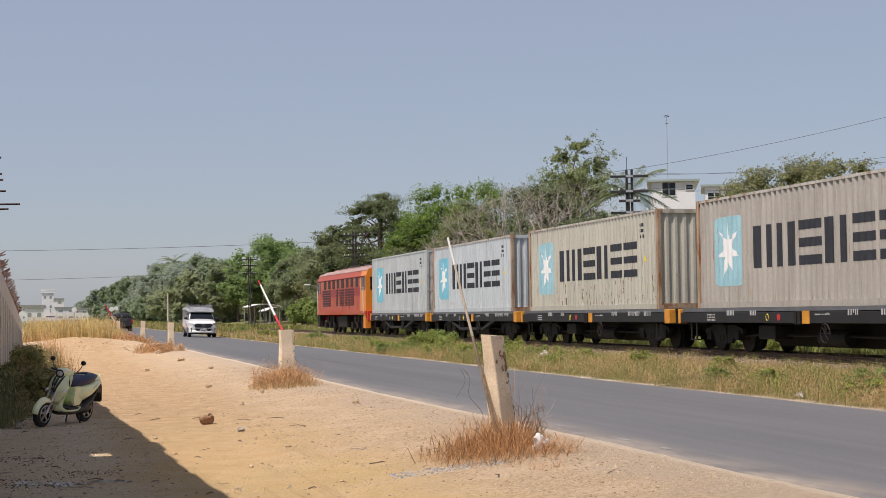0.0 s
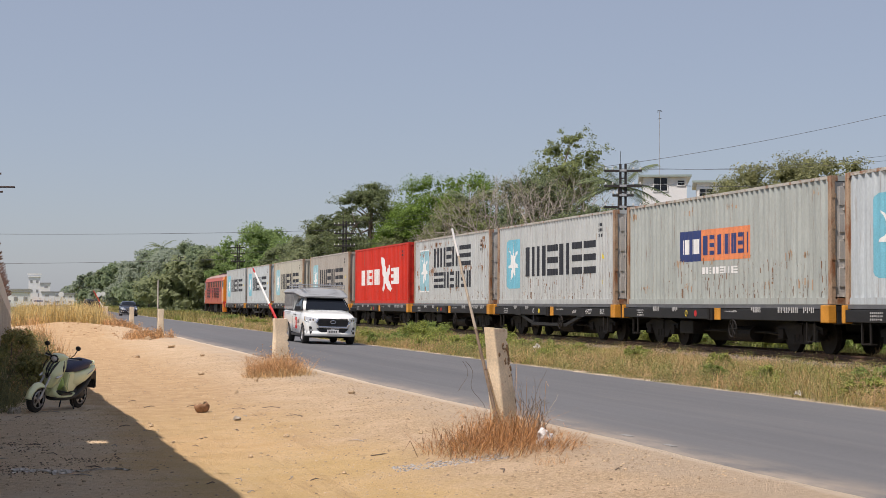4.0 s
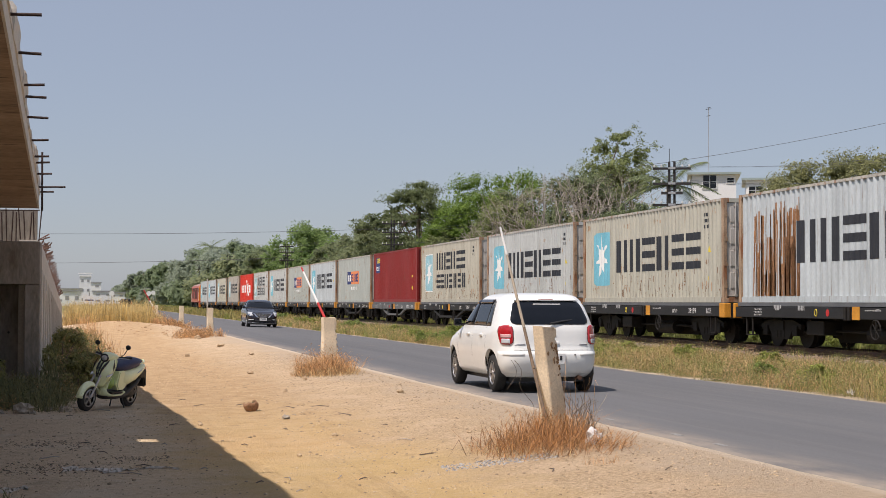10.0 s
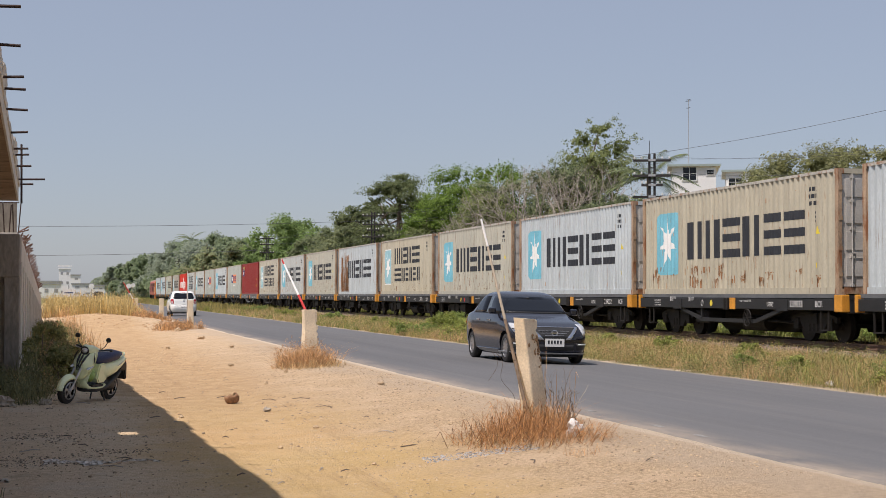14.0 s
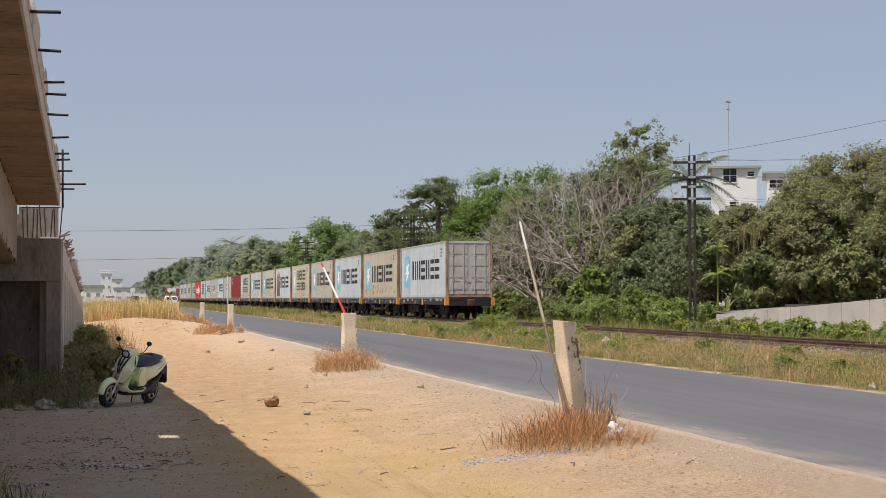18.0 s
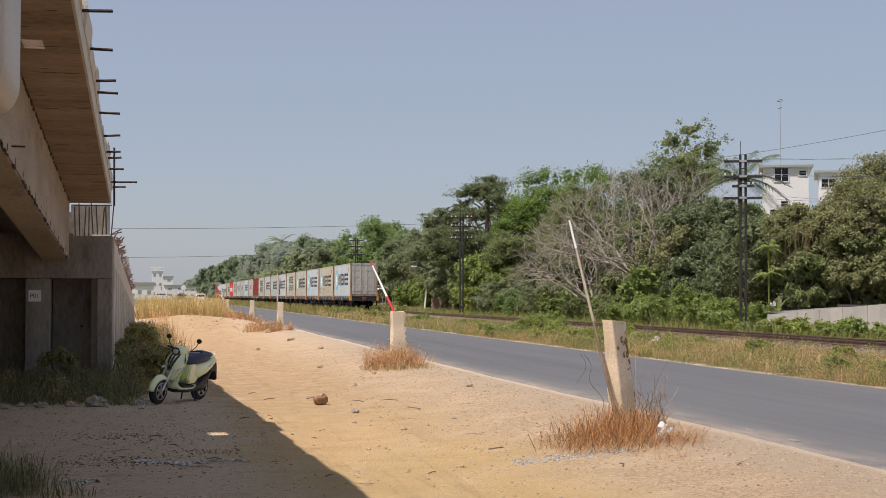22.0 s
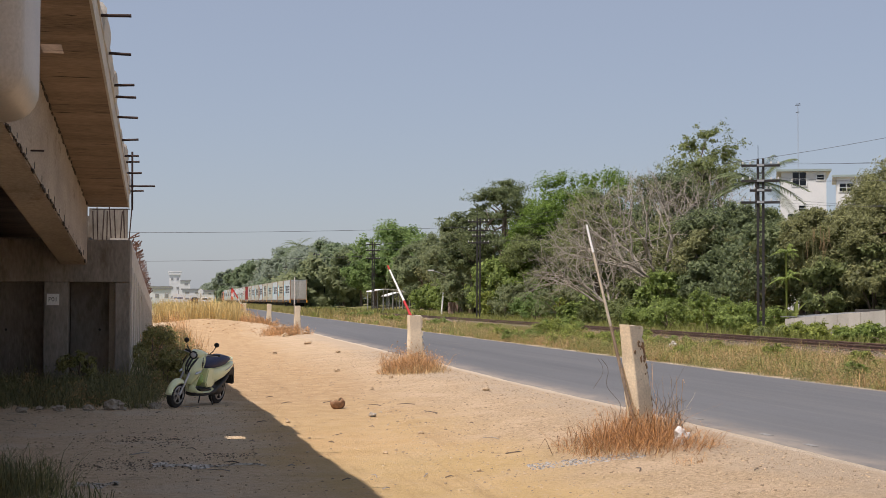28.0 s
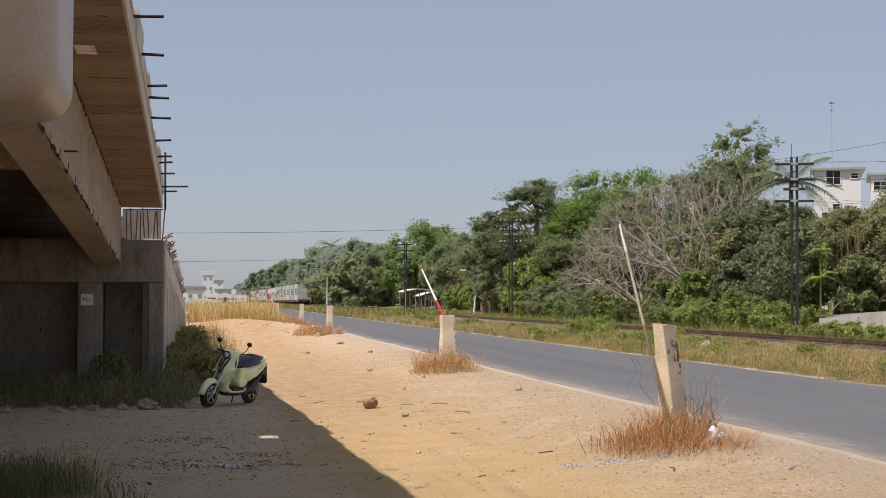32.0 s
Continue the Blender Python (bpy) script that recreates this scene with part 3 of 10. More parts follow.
for x, y in ((6.22, 15.41), (6.20, 14.23), (6.24, 17.6)):
    z = ROAD_Z + 0.020
    tagged(part("lane_dash", boxm(x - 0.035, x + 0.03, y - 0.13, y + 0.12, z - 0.02, z), M_DASH), "worn pale scrap of lane paint", "road marking", "worn lane marks")

# ---- the unfinished road bridge ----
M_GIRDER = mat("cast_girder_concrete", (0.36, 0.29, 0.22), 0.85, var=0.2, scale=1.4, fine=20, bump=0.25, spots=(0.17, 0.12, 0.08), spot_scale=1.8, spot_cut=0.6, stretch=(1.0, 0.5, 1.6))
M_CHIP = mat("dark_broken_mortar", (0.07, 0.05, 0.035), 0.95, var=0.3, scale=20)
bridge = thing("concrete_bridge", "unfinished concrete bridge ramp with rebar stubs", "bridge")
DECK_S = 0.073


def deck_z(y):
    return 3.41 + DECK_S * (30 - y)


def slab(x0, x1, y0, y1, off0, off1, s=DECK_S):
    """A slab that follows the ramp's slope; off0 and off1 are its under and upper side over the deck's soffit."""
    bm = bmesh.new()
    return prism(bm, [(y0, deck_z(y0) + off0), (y1, deck_z(y1) + off0), (y1, deck_z(y1) + off1), (y0, deck_z(y0) + off1)], "x", x0, x1)


# the first slab runs past the abutment, to shut out the sky behind
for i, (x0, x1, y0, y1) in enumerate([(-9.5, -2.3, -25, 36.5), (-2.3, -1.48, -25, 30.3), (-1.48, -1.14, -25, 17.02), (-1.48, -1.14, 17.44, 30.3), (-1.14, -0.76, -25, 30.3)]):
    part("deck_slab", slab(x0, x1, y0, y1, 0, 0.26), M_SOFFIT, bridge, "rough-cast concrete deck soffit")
def rough_beam(x0, x1, y0, y1, off0, off1, seed):
    """A length of cast edge beam with an uneven outer arris and a lumpy top."""
    g = random.Random(seed)
    bm = bmesh.new()
    n = max(3, int((y1 - y0) / 0.28))
    rows = []
    dx, dz = g.uniform(-.03, .05), g.uniform(-.06, .06)
    for k in range(n + 1):
        y = y0 + (y1 - y0) * k / n
        z = deck_z(y)
        e = g.uniform(-.010, .010)
        rows.append([bm.verts.new(v) for v in ((x0, y, z + off0), (x1 + e, y, z + off0), (x1 + dx + e, y, z + off1 - 0.05 + dz), (x1 + dx - 0.05 + e, y, z + off1 + dz + g.uniform(-.02, .02)), (x0, y, z + off1 + dz))])
    for a, b in zip(rows, rows[1:]):
        for j in range(5):
            bm.faces.new((a[j], a[(j + 1) % 5], b[(j + 1) % 5], b[j]))
    bm.faces.new(rows[0])
    bm.faces.new(rows[-1][::-1])
    bmesh.ops.recalc_face_normals(bm, faces=bm.faces)
    return bm


part("deck_edge", slab(-1.0, -0.71, -25, 6.0, 0.262, 0.52), M_CONC_PALE, bridge, "pale concrete edge beam")
for k in range(17):
    y0 = 6.004 + k * 1.43
    part("deck_edge", rough_beam(-1.0, -0.715, y0, y0 + 1.426, 0.262, 0.52, 60 + k), M_CONC_PALE, bridge, "pale rough-cast edge beam")
part("deck_edge_lip", slab(-0.759, -0.73, -25, 30.3, -0.004, 0.26), M_CONC_PALE, bridge, "pale concrete edge beam")
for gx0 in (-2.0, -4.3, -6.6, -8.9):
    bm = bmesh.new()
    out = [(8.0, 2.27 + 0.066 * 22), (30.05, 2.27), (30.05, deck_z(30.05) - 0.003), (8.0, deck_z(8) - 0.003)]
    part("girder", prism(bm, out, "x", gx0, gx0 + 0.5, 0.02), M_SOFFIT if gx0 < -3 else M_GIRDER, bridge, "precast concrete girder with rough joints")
# slotted girder pockets and cast marks
for k in range(14):
    yy = 15 + k * 1.05
    bm = boxm(-1.503, -1.494, yy, yy + 0.02 + 0.02 * R.random(), 2.27 + 0.066 * (30 - yy) + 0.05, 2.27 + 0.066 * (30 - yy) + 0.10 + 0.06 * R.random())
    part("form_joint", bm, M_BLACK, bridge)
# cross-walls added between the girders, to block light under the deck
for yd in (8.2, 19.0):
    for x0, x1 in ((-3.798, -2.002), (-6.098, -4.302), (-8.398, -6.602)):
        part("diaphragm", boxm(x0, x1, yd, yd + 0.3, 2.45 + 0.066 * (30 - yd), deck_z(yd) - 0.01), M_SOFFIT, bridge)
# broken mortar along the joint of girder and deck, and along the girder's lower arris
for k in range(120):
    yy = 14 + 15.9 * R.random()
    low = k % 3 == 0
    zz = (2.27 + 0.066 * (30 - yy) + R.uniform(0.0, 0.02)) if low else deck_z(yy) - R.uniform(0.0, 0.05)
    a, b = R.uniform(0.03, 0.16), R.uniform(0.008, 0.03)
    part("mortar_chip", prismm([(yy - a, zz - b), (yy + a * .3, zz - b * 1.4), (yy + a, zz - b * .2), (yy + a * .2, zz + b), (yy - a * .7, zz + b * .6)], "x", -1.505, -1.488), M_CHIP, bridge)
for k in range(26):
    yy = 12 + 17.8 * R.random()
    x = R.uniform(-1.42, -0.95)
    w, l = R.uniform(0.10, 0.40), R.uniform(0.012, 0.035)
    z = lambda q: deck_z(q) - 0.003
    part("cast_joint", quads_mesh("cast_joint", [(x - w / 2, yy, z(yy)), (x - w * .1, yy - l, z(yy - l)), (min(x + w / 2, -0.8), yy, z(yy)), (x + w * .1, yy + l, z(yy + l))], [(0, 1, 2, 3)]), M_CHIP, bridge)
# abutment
abut = thing("bridge_abutment", "concrete bridge abutment with columns and numbered sign", "abutment")
part("pier_cap", boxm(-9.5, -0.69, 30.0, 31.4, 1.94, 2.75, 0.02), M_CONC, abut)
part("pedestal", boxm(-2.05, -1.45, 30.02, 31.0, 2.753, 2.80), M_CONC, abut)
for x0, x1 in ((-9.0, -8.55), (-6.75, -6.3), (-4.52, -4.07), (-2.29, -1.84), (-0.97, -0.69)):
    part("column", boxm(x0, x1, 30.02, 30.6, -0.1, 1.938, 0.02), M_CONC, abut, "stained concrete column")
for x0, x1 in ((-8.55, -6.75), (-6.3, -4.52), (-4.07, -2.29), (-1.84, -0.97)):
    part("infill_panel", boxm(x0, x1, 30.9, 31.1, -0.1, 1.938), M_CONC, abut, "dark recessed concrete panel")
    part("panel_hole", tubem([((x0 + x1) / 2 + 0.12, 30.88, 1.02), ((x0 + x1) / 2 + 0.12, 30.899, 1.02)], 0.025, 10), M_BLACK, abut)
# the next two walls are added to close the hollow and keep it dark
part("back_wall", boxm(-9.5, -1.52, 35.6, 36.0, 2.3, 3.4), M_CONC, abut)
part("side_wall", boxm(-1.62, -1.521, 31.0, 35.6, 2.3, 3.25), M_CONC, abut)
part("back_wall", boxm(-1.52, -0.78, 31.0, 31.3, 2.753, 3.40), M_CONC, abut)
# unseen wall added on the west side, to keep light off the abutment
tagged(part("unseen_west_wall", boxm(-9.9, -9.5, 19, 112, -0.3, 4.0), M_CONC), "unseen wall added to keep the space below the bridge dark", "wall", kind="structure")
for i in range(9):
    x = -1.42 + i * 0.085
    part("rebar", tubem([(x, 30.7, 2.75), (x + R.uniform(-.05, .05), 30.75 + R.uniform(-.1, .1), 3.38 + R.uniform(-.08, .04))], 0.012, 6), M_REBAR, abut)
part("rebar", tubem([(-1.45, 30.55, 3.36), (-0.72, 30.55, 3.37)], 0.012, 6), M_REBAR, abut)
sign = part("sign", boxm(-2.235, -2.005, 30.012, 30.018, 1.50, 1.715), M_WHITE, abut, "white stencilled pier number sign")
cu = bpy.data.curves.new("sign_text", "FONT")
cu.body, cu.size, cu.align_x, cu.align_y, cu.extrude = "P01", 0.115, "CENTER", "CENTER", 0.001
cu.materials.append(M_INK)
tx = new("sign_text", cu)
tx.parent = abut
tx.matrix_basis = pose(-2.12, 30.008, 1.605, 90, 0, 0)
tx["label"] = "black stencilled pier number"
# ramp retaining wall with upright ribs
wall = thing("retaining_wall", "sloping concrete ramp wall with upright ribs", "wall")
wt = lambda y: 2.80 - 0.0315 * (y - 30.6)
part("wall_core", prismm([(30.61, -0.2), (72, -0.1), (72, wt(72)), (30.61, wt(30.61))], "x", -1.1, -0.76), M_CONC_PALE, wall)
for i in range(36):
    y0 = 30.65 + i * 1.15
    part("wall_panel", prismm([(y0, -0.1), (y0 + 1.09, -0.1), (y0 + 1.09, wt(y0 + 1.09) - 0.02), (y0, wt(y0) - 0.02)], "x", -0.762, -0.70, 0.012), M_CONC_PALE, wall)
    if i % 2 == 0:
        part("wall_rib", prismm([(y0 + .42, 0.3), (y0 + .62, 0.3), (y0 + .62, wt(y0) - 0.55), (y0 + .42, wt(y0) - 0.55)], "x", -0.702, -0.672, 0.008), M_CONC_PALE, wall)
part("ramp_fill", prismm([(31.4, -0.2), (110, -0.1), (110, 0.2), (72, wt(72) - 0.15), (31.4, wt(31.4) - 0.1)], "x", -9.5, -1.102), M_CONC, wall)
# rusty bent reinforcement standing along the wall's top
for i in range(150):
    yy = 34 + i * 0.22
    z = wt(yy) - 0.03
    bm = tubem([(-0.82, yy, z), (-0.80 + R.uniform(-.03, .06), yy + R.uniform(-.1, .1), z + R.uniform(.15, .3)), (-0.72 + R.uniform(-.04, .14), yy + R.uniform(-.15, .15), z + R.uniform(.2, .42))], 0.014, 4)
    part("bent_rebar", bm, M_STEEL_RUST, wall)
# horizontal bar stubs out of the deck's edge
for yy, ln in [(16.9, 0.30), (18.65, 0.26), (20.5, 0.26), (21.2, 0.27), (22.65, 0.27), (24.6, 0.24), (26.1, 0.22), (26.75, 0.22), (27.95, 0.24), (29.55, 0.46), (30.2, 0.24), (15.3, 0.28), (13.6, 0.26), (12.1, 0.27), (10.4, 0.25)]:
    z = deck_z(yy) + 0.30
    part("bar_stub", tubem([(-0.8, yy, z), (-0.70 + ln, yy + R.uniform(-.02, .02), z + R.uniform(-.01, .02))], 0.019, 6), M_REBAR, bridge)
part("bar_stub", tubem([(-0.66, 29.6, 3.30), (-0.67, 29.6, 4.40)], 0.02, 6), M_REBAR, bridge)
part("bar_stub", tubem([(-1.497, 17.6, 3.26), (-1.35, 17.6, 3.26)], 0.012, 6), M_REBAR, bridge)
# the next pier's cross-beam with round corners, and its column
pier = thing("bridge_pier", "smooth pale concrete pier with rounded cross-beam", "bridge pier")
bm = boxm(-9.0, -0.80, 8.9, 10.3, 2.735, 3.80)
bmesh.ops.bevel(bm, geom=[e for e in bm.edges], offset=0.20, segments=6, affect="EDGES", profile=0.5)
part("cross_beam", bm, M_CONC_SMOOTH, pier, smooth=True)
part("column", tubem([(-4.9, 9.6, -0.3), (-4.9, 9.6, 2.7)], 0.7, 28), M_CONC_SMOOTH, pier, smooth=False)

# ---- old crossing posts and their poles ----
M_BAMBOO = mat("weathered_pole", (0.42, 0.36, 0.28), 0.8, var=0.25, scale=6, fine=60, stretch=(1, 1, 0.2))
M_BARKY = mat("brown_weathered_pole", (0.21, 0.155, 0.11), 0.85, var=0.3, scale=8, fine=60, stretch=(1, 1, 0.2))
M_RED = mat("red_paint", (0.55, 0.03, 0.03), 0.6, var=0.15, scale=6, fine=40)


def crossing_post(x, y, h, w, lean=0.0, rz=0.0, label="pale weathered concrete post beside the road", rough=0.22, taper=0.22):
    p = thing("concrete_post", label, "post", "old crossing posts", (x, y, float(ground_z(x, y)) - 0.05), rz)
    bm = bmesh.new()
    n = 44
    rr = random.Random(int(y * 10))
    lay = []
    bite = 0.0
    for i in range(n + 1):
        f = i / n
        a = w * (1.0 - taper * f)
        off = lean * f * h
        bite = 0.45 * bite + 0.55 * rr.random() ** 2
        worn = rough * 1.3 * a * bite * (0.35 + 0.65 * math.sin(math.pi * min(1.0, 0.15 + f)))
        ring = []
        for cx, cy in ((-1, -0.9), (-0.9, -1), (0.15, -1.0), (0.62, -1.0), (1, -0.96), (1, -0.35), (1, 1), (-1, 1)):
            j = 0.02 * a
            chip = -worn * rr.uniform(0.6, 1.3) if cx == 1 and cy < 0 else 0.0
            top = -0.05 * a * (cx + 1) * rr.random() + rr.uniform(-.015, .008) if i == n else 0.0
            ring.append(bm.verts.new((cx * a * 0.5 + off + j * math.sin(f * 9 + cx * 5) + chip, cy * a * 0.36 + j * math.sin(f * 7 + cy * 4) - 0.5 * chip * (cy == -0.96), f * (h + 0.05) + top)))
        lay.append(ring)
    m = len(lay[0])
    for r0, r1 in zip(lay, lay[1:]):
        for k in range(m):
            bm.faces.new((r0[k], r0[(k + 1) % m], r1[(k + 1) % m], r1[k]))
    bm.faces.new(lay[-1])
    part("shaft", bm, M_POST, p)
    return p


post1 = crossing_post(5.285, 16.7, 1.15, 0.285, -0.175, 30, "leaning weathered concrete post with broken corner", 0.46, 0.24)
M_CORE = mat("exposed_core", (0.24, 0.15, 0.08), 0.95, var=0.3, scale=20)
for k in range(90):
    f = R.random() * 0.86 + 0.06
    hx = -0.085 * R.random() ** 1.4 - 0.012 if k % 8 else R.uniform(-.2, .0)
    bm = bmesh.new()
    bmesh.ops.create_icosphere(bm, subdivisions=1, radius=0.005 + 0.014 * R.random() ** 2)
    for v in bm.verts:
        v.co = Vector((v.co.x * R.uniform(.8, 1.3) + 0.130 - 0.036 * f - 0.175 * f * 1.15 + hx, v.co.y * 0.4 - 0.096 + 0.012 * f, v.co.z * R.uniform(0.9, 1.9) + f * 1.10))
    part("chipped_hole", bm, M_CORE, post1)
crossing_post(5.24, 32.4, 1.10, 0.37, -0.04, 4, "pale weathered concrete post with vertical cracks")
crossing_post(5.40, 64.9, 1.14, 0.29, 0.0)
crossing_post(5.46, 84.3, 1.14, 0.30, 0.0)
crossing_post(5.46, 111.2, 1.1, 0.32, -0.03)
crossing_post(5.46, 131.2, 0.9, 0.34, 0.0)


def leaning_pole(foot, tip, r, bands, label):
    p = thing("barrier_pole", label, "pole", "old barrier poles", foot)
    d = Vector(tip) - Vector(foot)
    for a, b, m in bands:
        part("pole_section", tubem([d * a, d * (a + b) / 2 + Vector((0, 0, -0.004)), d * b], [r * (1.15 - 0.5 * a), r * (1.15 - 0.5 * (a + b) / 2), r * (1.15 - 0.5 * b)], 10), m, p)
    return p


leaning_pole((5.11, 16.42, 0.19), (4.715, 17.03, 2.49), 0.019, [(0, .3, M_BARKY), (.302, .5, M_BARKY), (.502, .86, M_BAMBOO), (.862, 1, M_WHITE)], "thin weathered white barrier pole leaning on post")
leaning_pole((5.20, 32.75, 1.21), (4.76, 33.5, 2.38), 0.026, [(0, .2, M_RED), (.202, .34, M_RED), (.342, .62, M_WHITE), (.622, .92, M_WHITE), (.922, 1, M_RED)], "red and white barrier pole leaning over post")
leaning_pole((5.30, 65.3, 0.25), (5.30, 65.4, 2.6), 0.032, [(0, .5, M_BAMBOO), (.502, 1, M_CONC_PALE)], "grey upright pole standing behind post")
leaning_pole((6.0, 121.7, 0.7), (4.95, 121.7, 2.55), 0.06, [(0, .3, M_RED), (.302, .55, M_WHITE), (.552, 1, M_RED)], "red and white barrier pole leaning over road")

# ---- the goods train ----
# local axes of wagons and boxes: +y is the way of travel, -x the side towards the road
PER, DEP = 0.278, 0.046
CW, CL, CH = 1.219, 6.096, 2.896


def ridge(u):
    """How far a corrugated sheet stands back at u metres along it."""
    f = (u / PER) % 1.0
    if f < 0.26:
        return 0.0
    if f < 0.5:
        return DEP * (f - 0.26) / 0.24
    if f < 0.76:
        return DEP
    return DEP * (1 - (f - 0.76) / 0.24)


def ridge_stops(a, b):
    out = {a, b}
    k = math.floor(a / PER) - 1
    while k * PER < b + PER:
        for f in (0.0, 0.26, 0.5, 0.76):
            u = (k + f) * PER
            if a < u < b:
                out.add(u)
        k += 1
    return sorted(out)


def corrugated(u0, u1, z0, z1, put):
    """A corrugated sheet; put(u, depth, z) gives the place."""
    bm = bmesh.new()
    us = ridge_stops(u0, u1)
    lo = [bm.verts.new(put(u, ridge(u), z0)) for u in us]
    hi = [bm.verts.new(put(u, ridge(u), z1)) for u in us]
    for i in range(len(us) - 1):
        bm.faces.new((lo[i], lo[i + 1], hi[i + 1], hi[i]))
    bmesh.ops.recalc_face_normals(bm, faces=bm.faces)
    return bm


def decal(shapes, put, lift=0.004):
    """Paint on a corrugated sheet: each shape gives the z spans that it covers at u."""
    bm = bmesh.new()
    for u0, u1, spans in shapes:
        us = ridge_stops(u0, u1)
        for a, b in zip(us, us[1:]):
            for za, zb in spans:
                vs = [bm.verts.new(put(u, ridge(u) - lift, z)) for u, z in ((a, za), (b, za), (b, zb), (a, zb))]
                bm.faces.new(vs)
    return bm


def spans_of(poly, u0, u1, step=0.02):
    """Columns of a polygon of (u, z) points, cut into strips."""
    out = []
    u = u0
    while u < u1 - 1e-6:
        c = u + step / 2
        zs = []
        for (a, za), (b, zb) in zip(poly, poly[1:] + poly[:1]):
            if (a <= c < b) or (b <= c < a):
                zs.append(za + (zb - za) * (c - a) / (b - a))
        zs.sort()
        sp = list(zip(zs[::2], zs[1::2]))
        if sp:
            out.append((u, u + step, sp))
        u += step
    return out


def star_poly(uc, zc, ru, rz):
    pts = []
    for k in range(14):
        a = math.pi / 2 + k * math.pi / 7
        r = 1.0 if k % 2 == 0 else 0.36
        pts.append((uc + math.cos(a) * r * ru, zc + math.sin(a) * r * rz))
    return pts


near_put = lambda u, d, z: (-CW + 0.004 + d, CL - u, z)          # u runs from the front end backwards
far_put = lambda u, d, z: (CW - 0.004 - d, CL - u, z)
rear_put = lambda u, d, z: (u - CW, -CL + 0.03 + d, z)
SHARED = {}


def shared(key, make, smooth=False):
    if key not in SHARED:
        SHARED[key] = mesh_of(make(), key, smooth)
        SHARED[key].materials.append(M_WHITE)
    return SHARED[key]


def roof_mesh():
    bm = bmesh.new()
    us = ridge_stops(0.12, 12.07)
    a = [bm.verts.new((-CW + 0.05, CL - u, CH - 0.012 - 0.5 * ridge(u))) for u in us]
    b = [bm.verts.new((CW - 0.05, CL - u, CH - 0.012 - 0.5 * ridge(u))) for u in us]
    for i in range(len(us) - 1):
        bm.faces.new((a[i], a[i + 1], b[i + 1], b[i]))
    return bm


def castings():
    out = []
    for sx in (-1, 1):
        for sy in (-1, 1):
            for z0, z1 in ((0.0, 0.118), (CH - 0.118, CH + 0.003)):
                xa, xb = sorted((sx * CW, sx * (CW - 0.162)))
                ya, yb = sorted((sy * CL, sy * (CL - 0.178)))
                out.append((xa, xb, ya, yb, z0, z1))
    return out


def door_leaf(x0, x1):
    bm = boxm(x0, x1, -CL + 0.03, -CL + 0.075, 0.17, CH - 0.13)
    n = 4
    for i in range(n):
        za = 0.24 + i * (CH - 0.45) / n
        box(bm, x0 + 0.10, x1 - 0.10, -CL + 0.012, -CL + 0.031, za + 0.16, za + (CH - 0.45) / n - 0.02, 0.008)
    return bm


def lock_bar(x):
    bm = tubem([(x, -CL - 0.005, 0.16), (x, -CL - 0.005, CH - 0.12)], 0.018, 8)
    for z in (0.2, 0.85, 1.5, 2.15, CH - 0.2):
        box(bm, x - 0.05, x + 0.05, -CL - 0.015, -CL + 0.03, z - 0.03, z + 0.03)
    box(bm, x - 0.02, x + 0.34, -CL - 0.03, -CL - 0.012, 0.93, 0.97)
    return bm


def bars_wide(u0, u1, z0, z1, n, kinds):
    """A painted name as plain upright and level bars, in n cells."""
    out = []
    w = (u1 - u0) / n
    for i in range(n):
        a, b = u0 + i * w + 0.06 * w, u0 + (i + 1) * w - 0.10 * w
        s = (b - a) * 0.36
        h = z1 - z0
        if kinds[i % len(kinds)] == "u":
            out += [(a, a + s, [(z0, z1)]), (b - s, b, [(z0, z1)])]
        else:
            out += [(a, b, [(z0, z0 + 0.21 * h), (z0 + 0.40 * h, z0 + 0.60 * h), (z1 - 0.21 * h, z1)])]
    return out


def small_rows(u0, u1, zs, h, seed):
    rr = random.Random(seed)
    out = []
    for z in zs:
        u = u0
        while u < u1:
            w = rr.uniform(0.05, 0.10)
            out.append((u, min(u + w, u1), [(z, z + h)]))
            u += w + 0.04
    return out


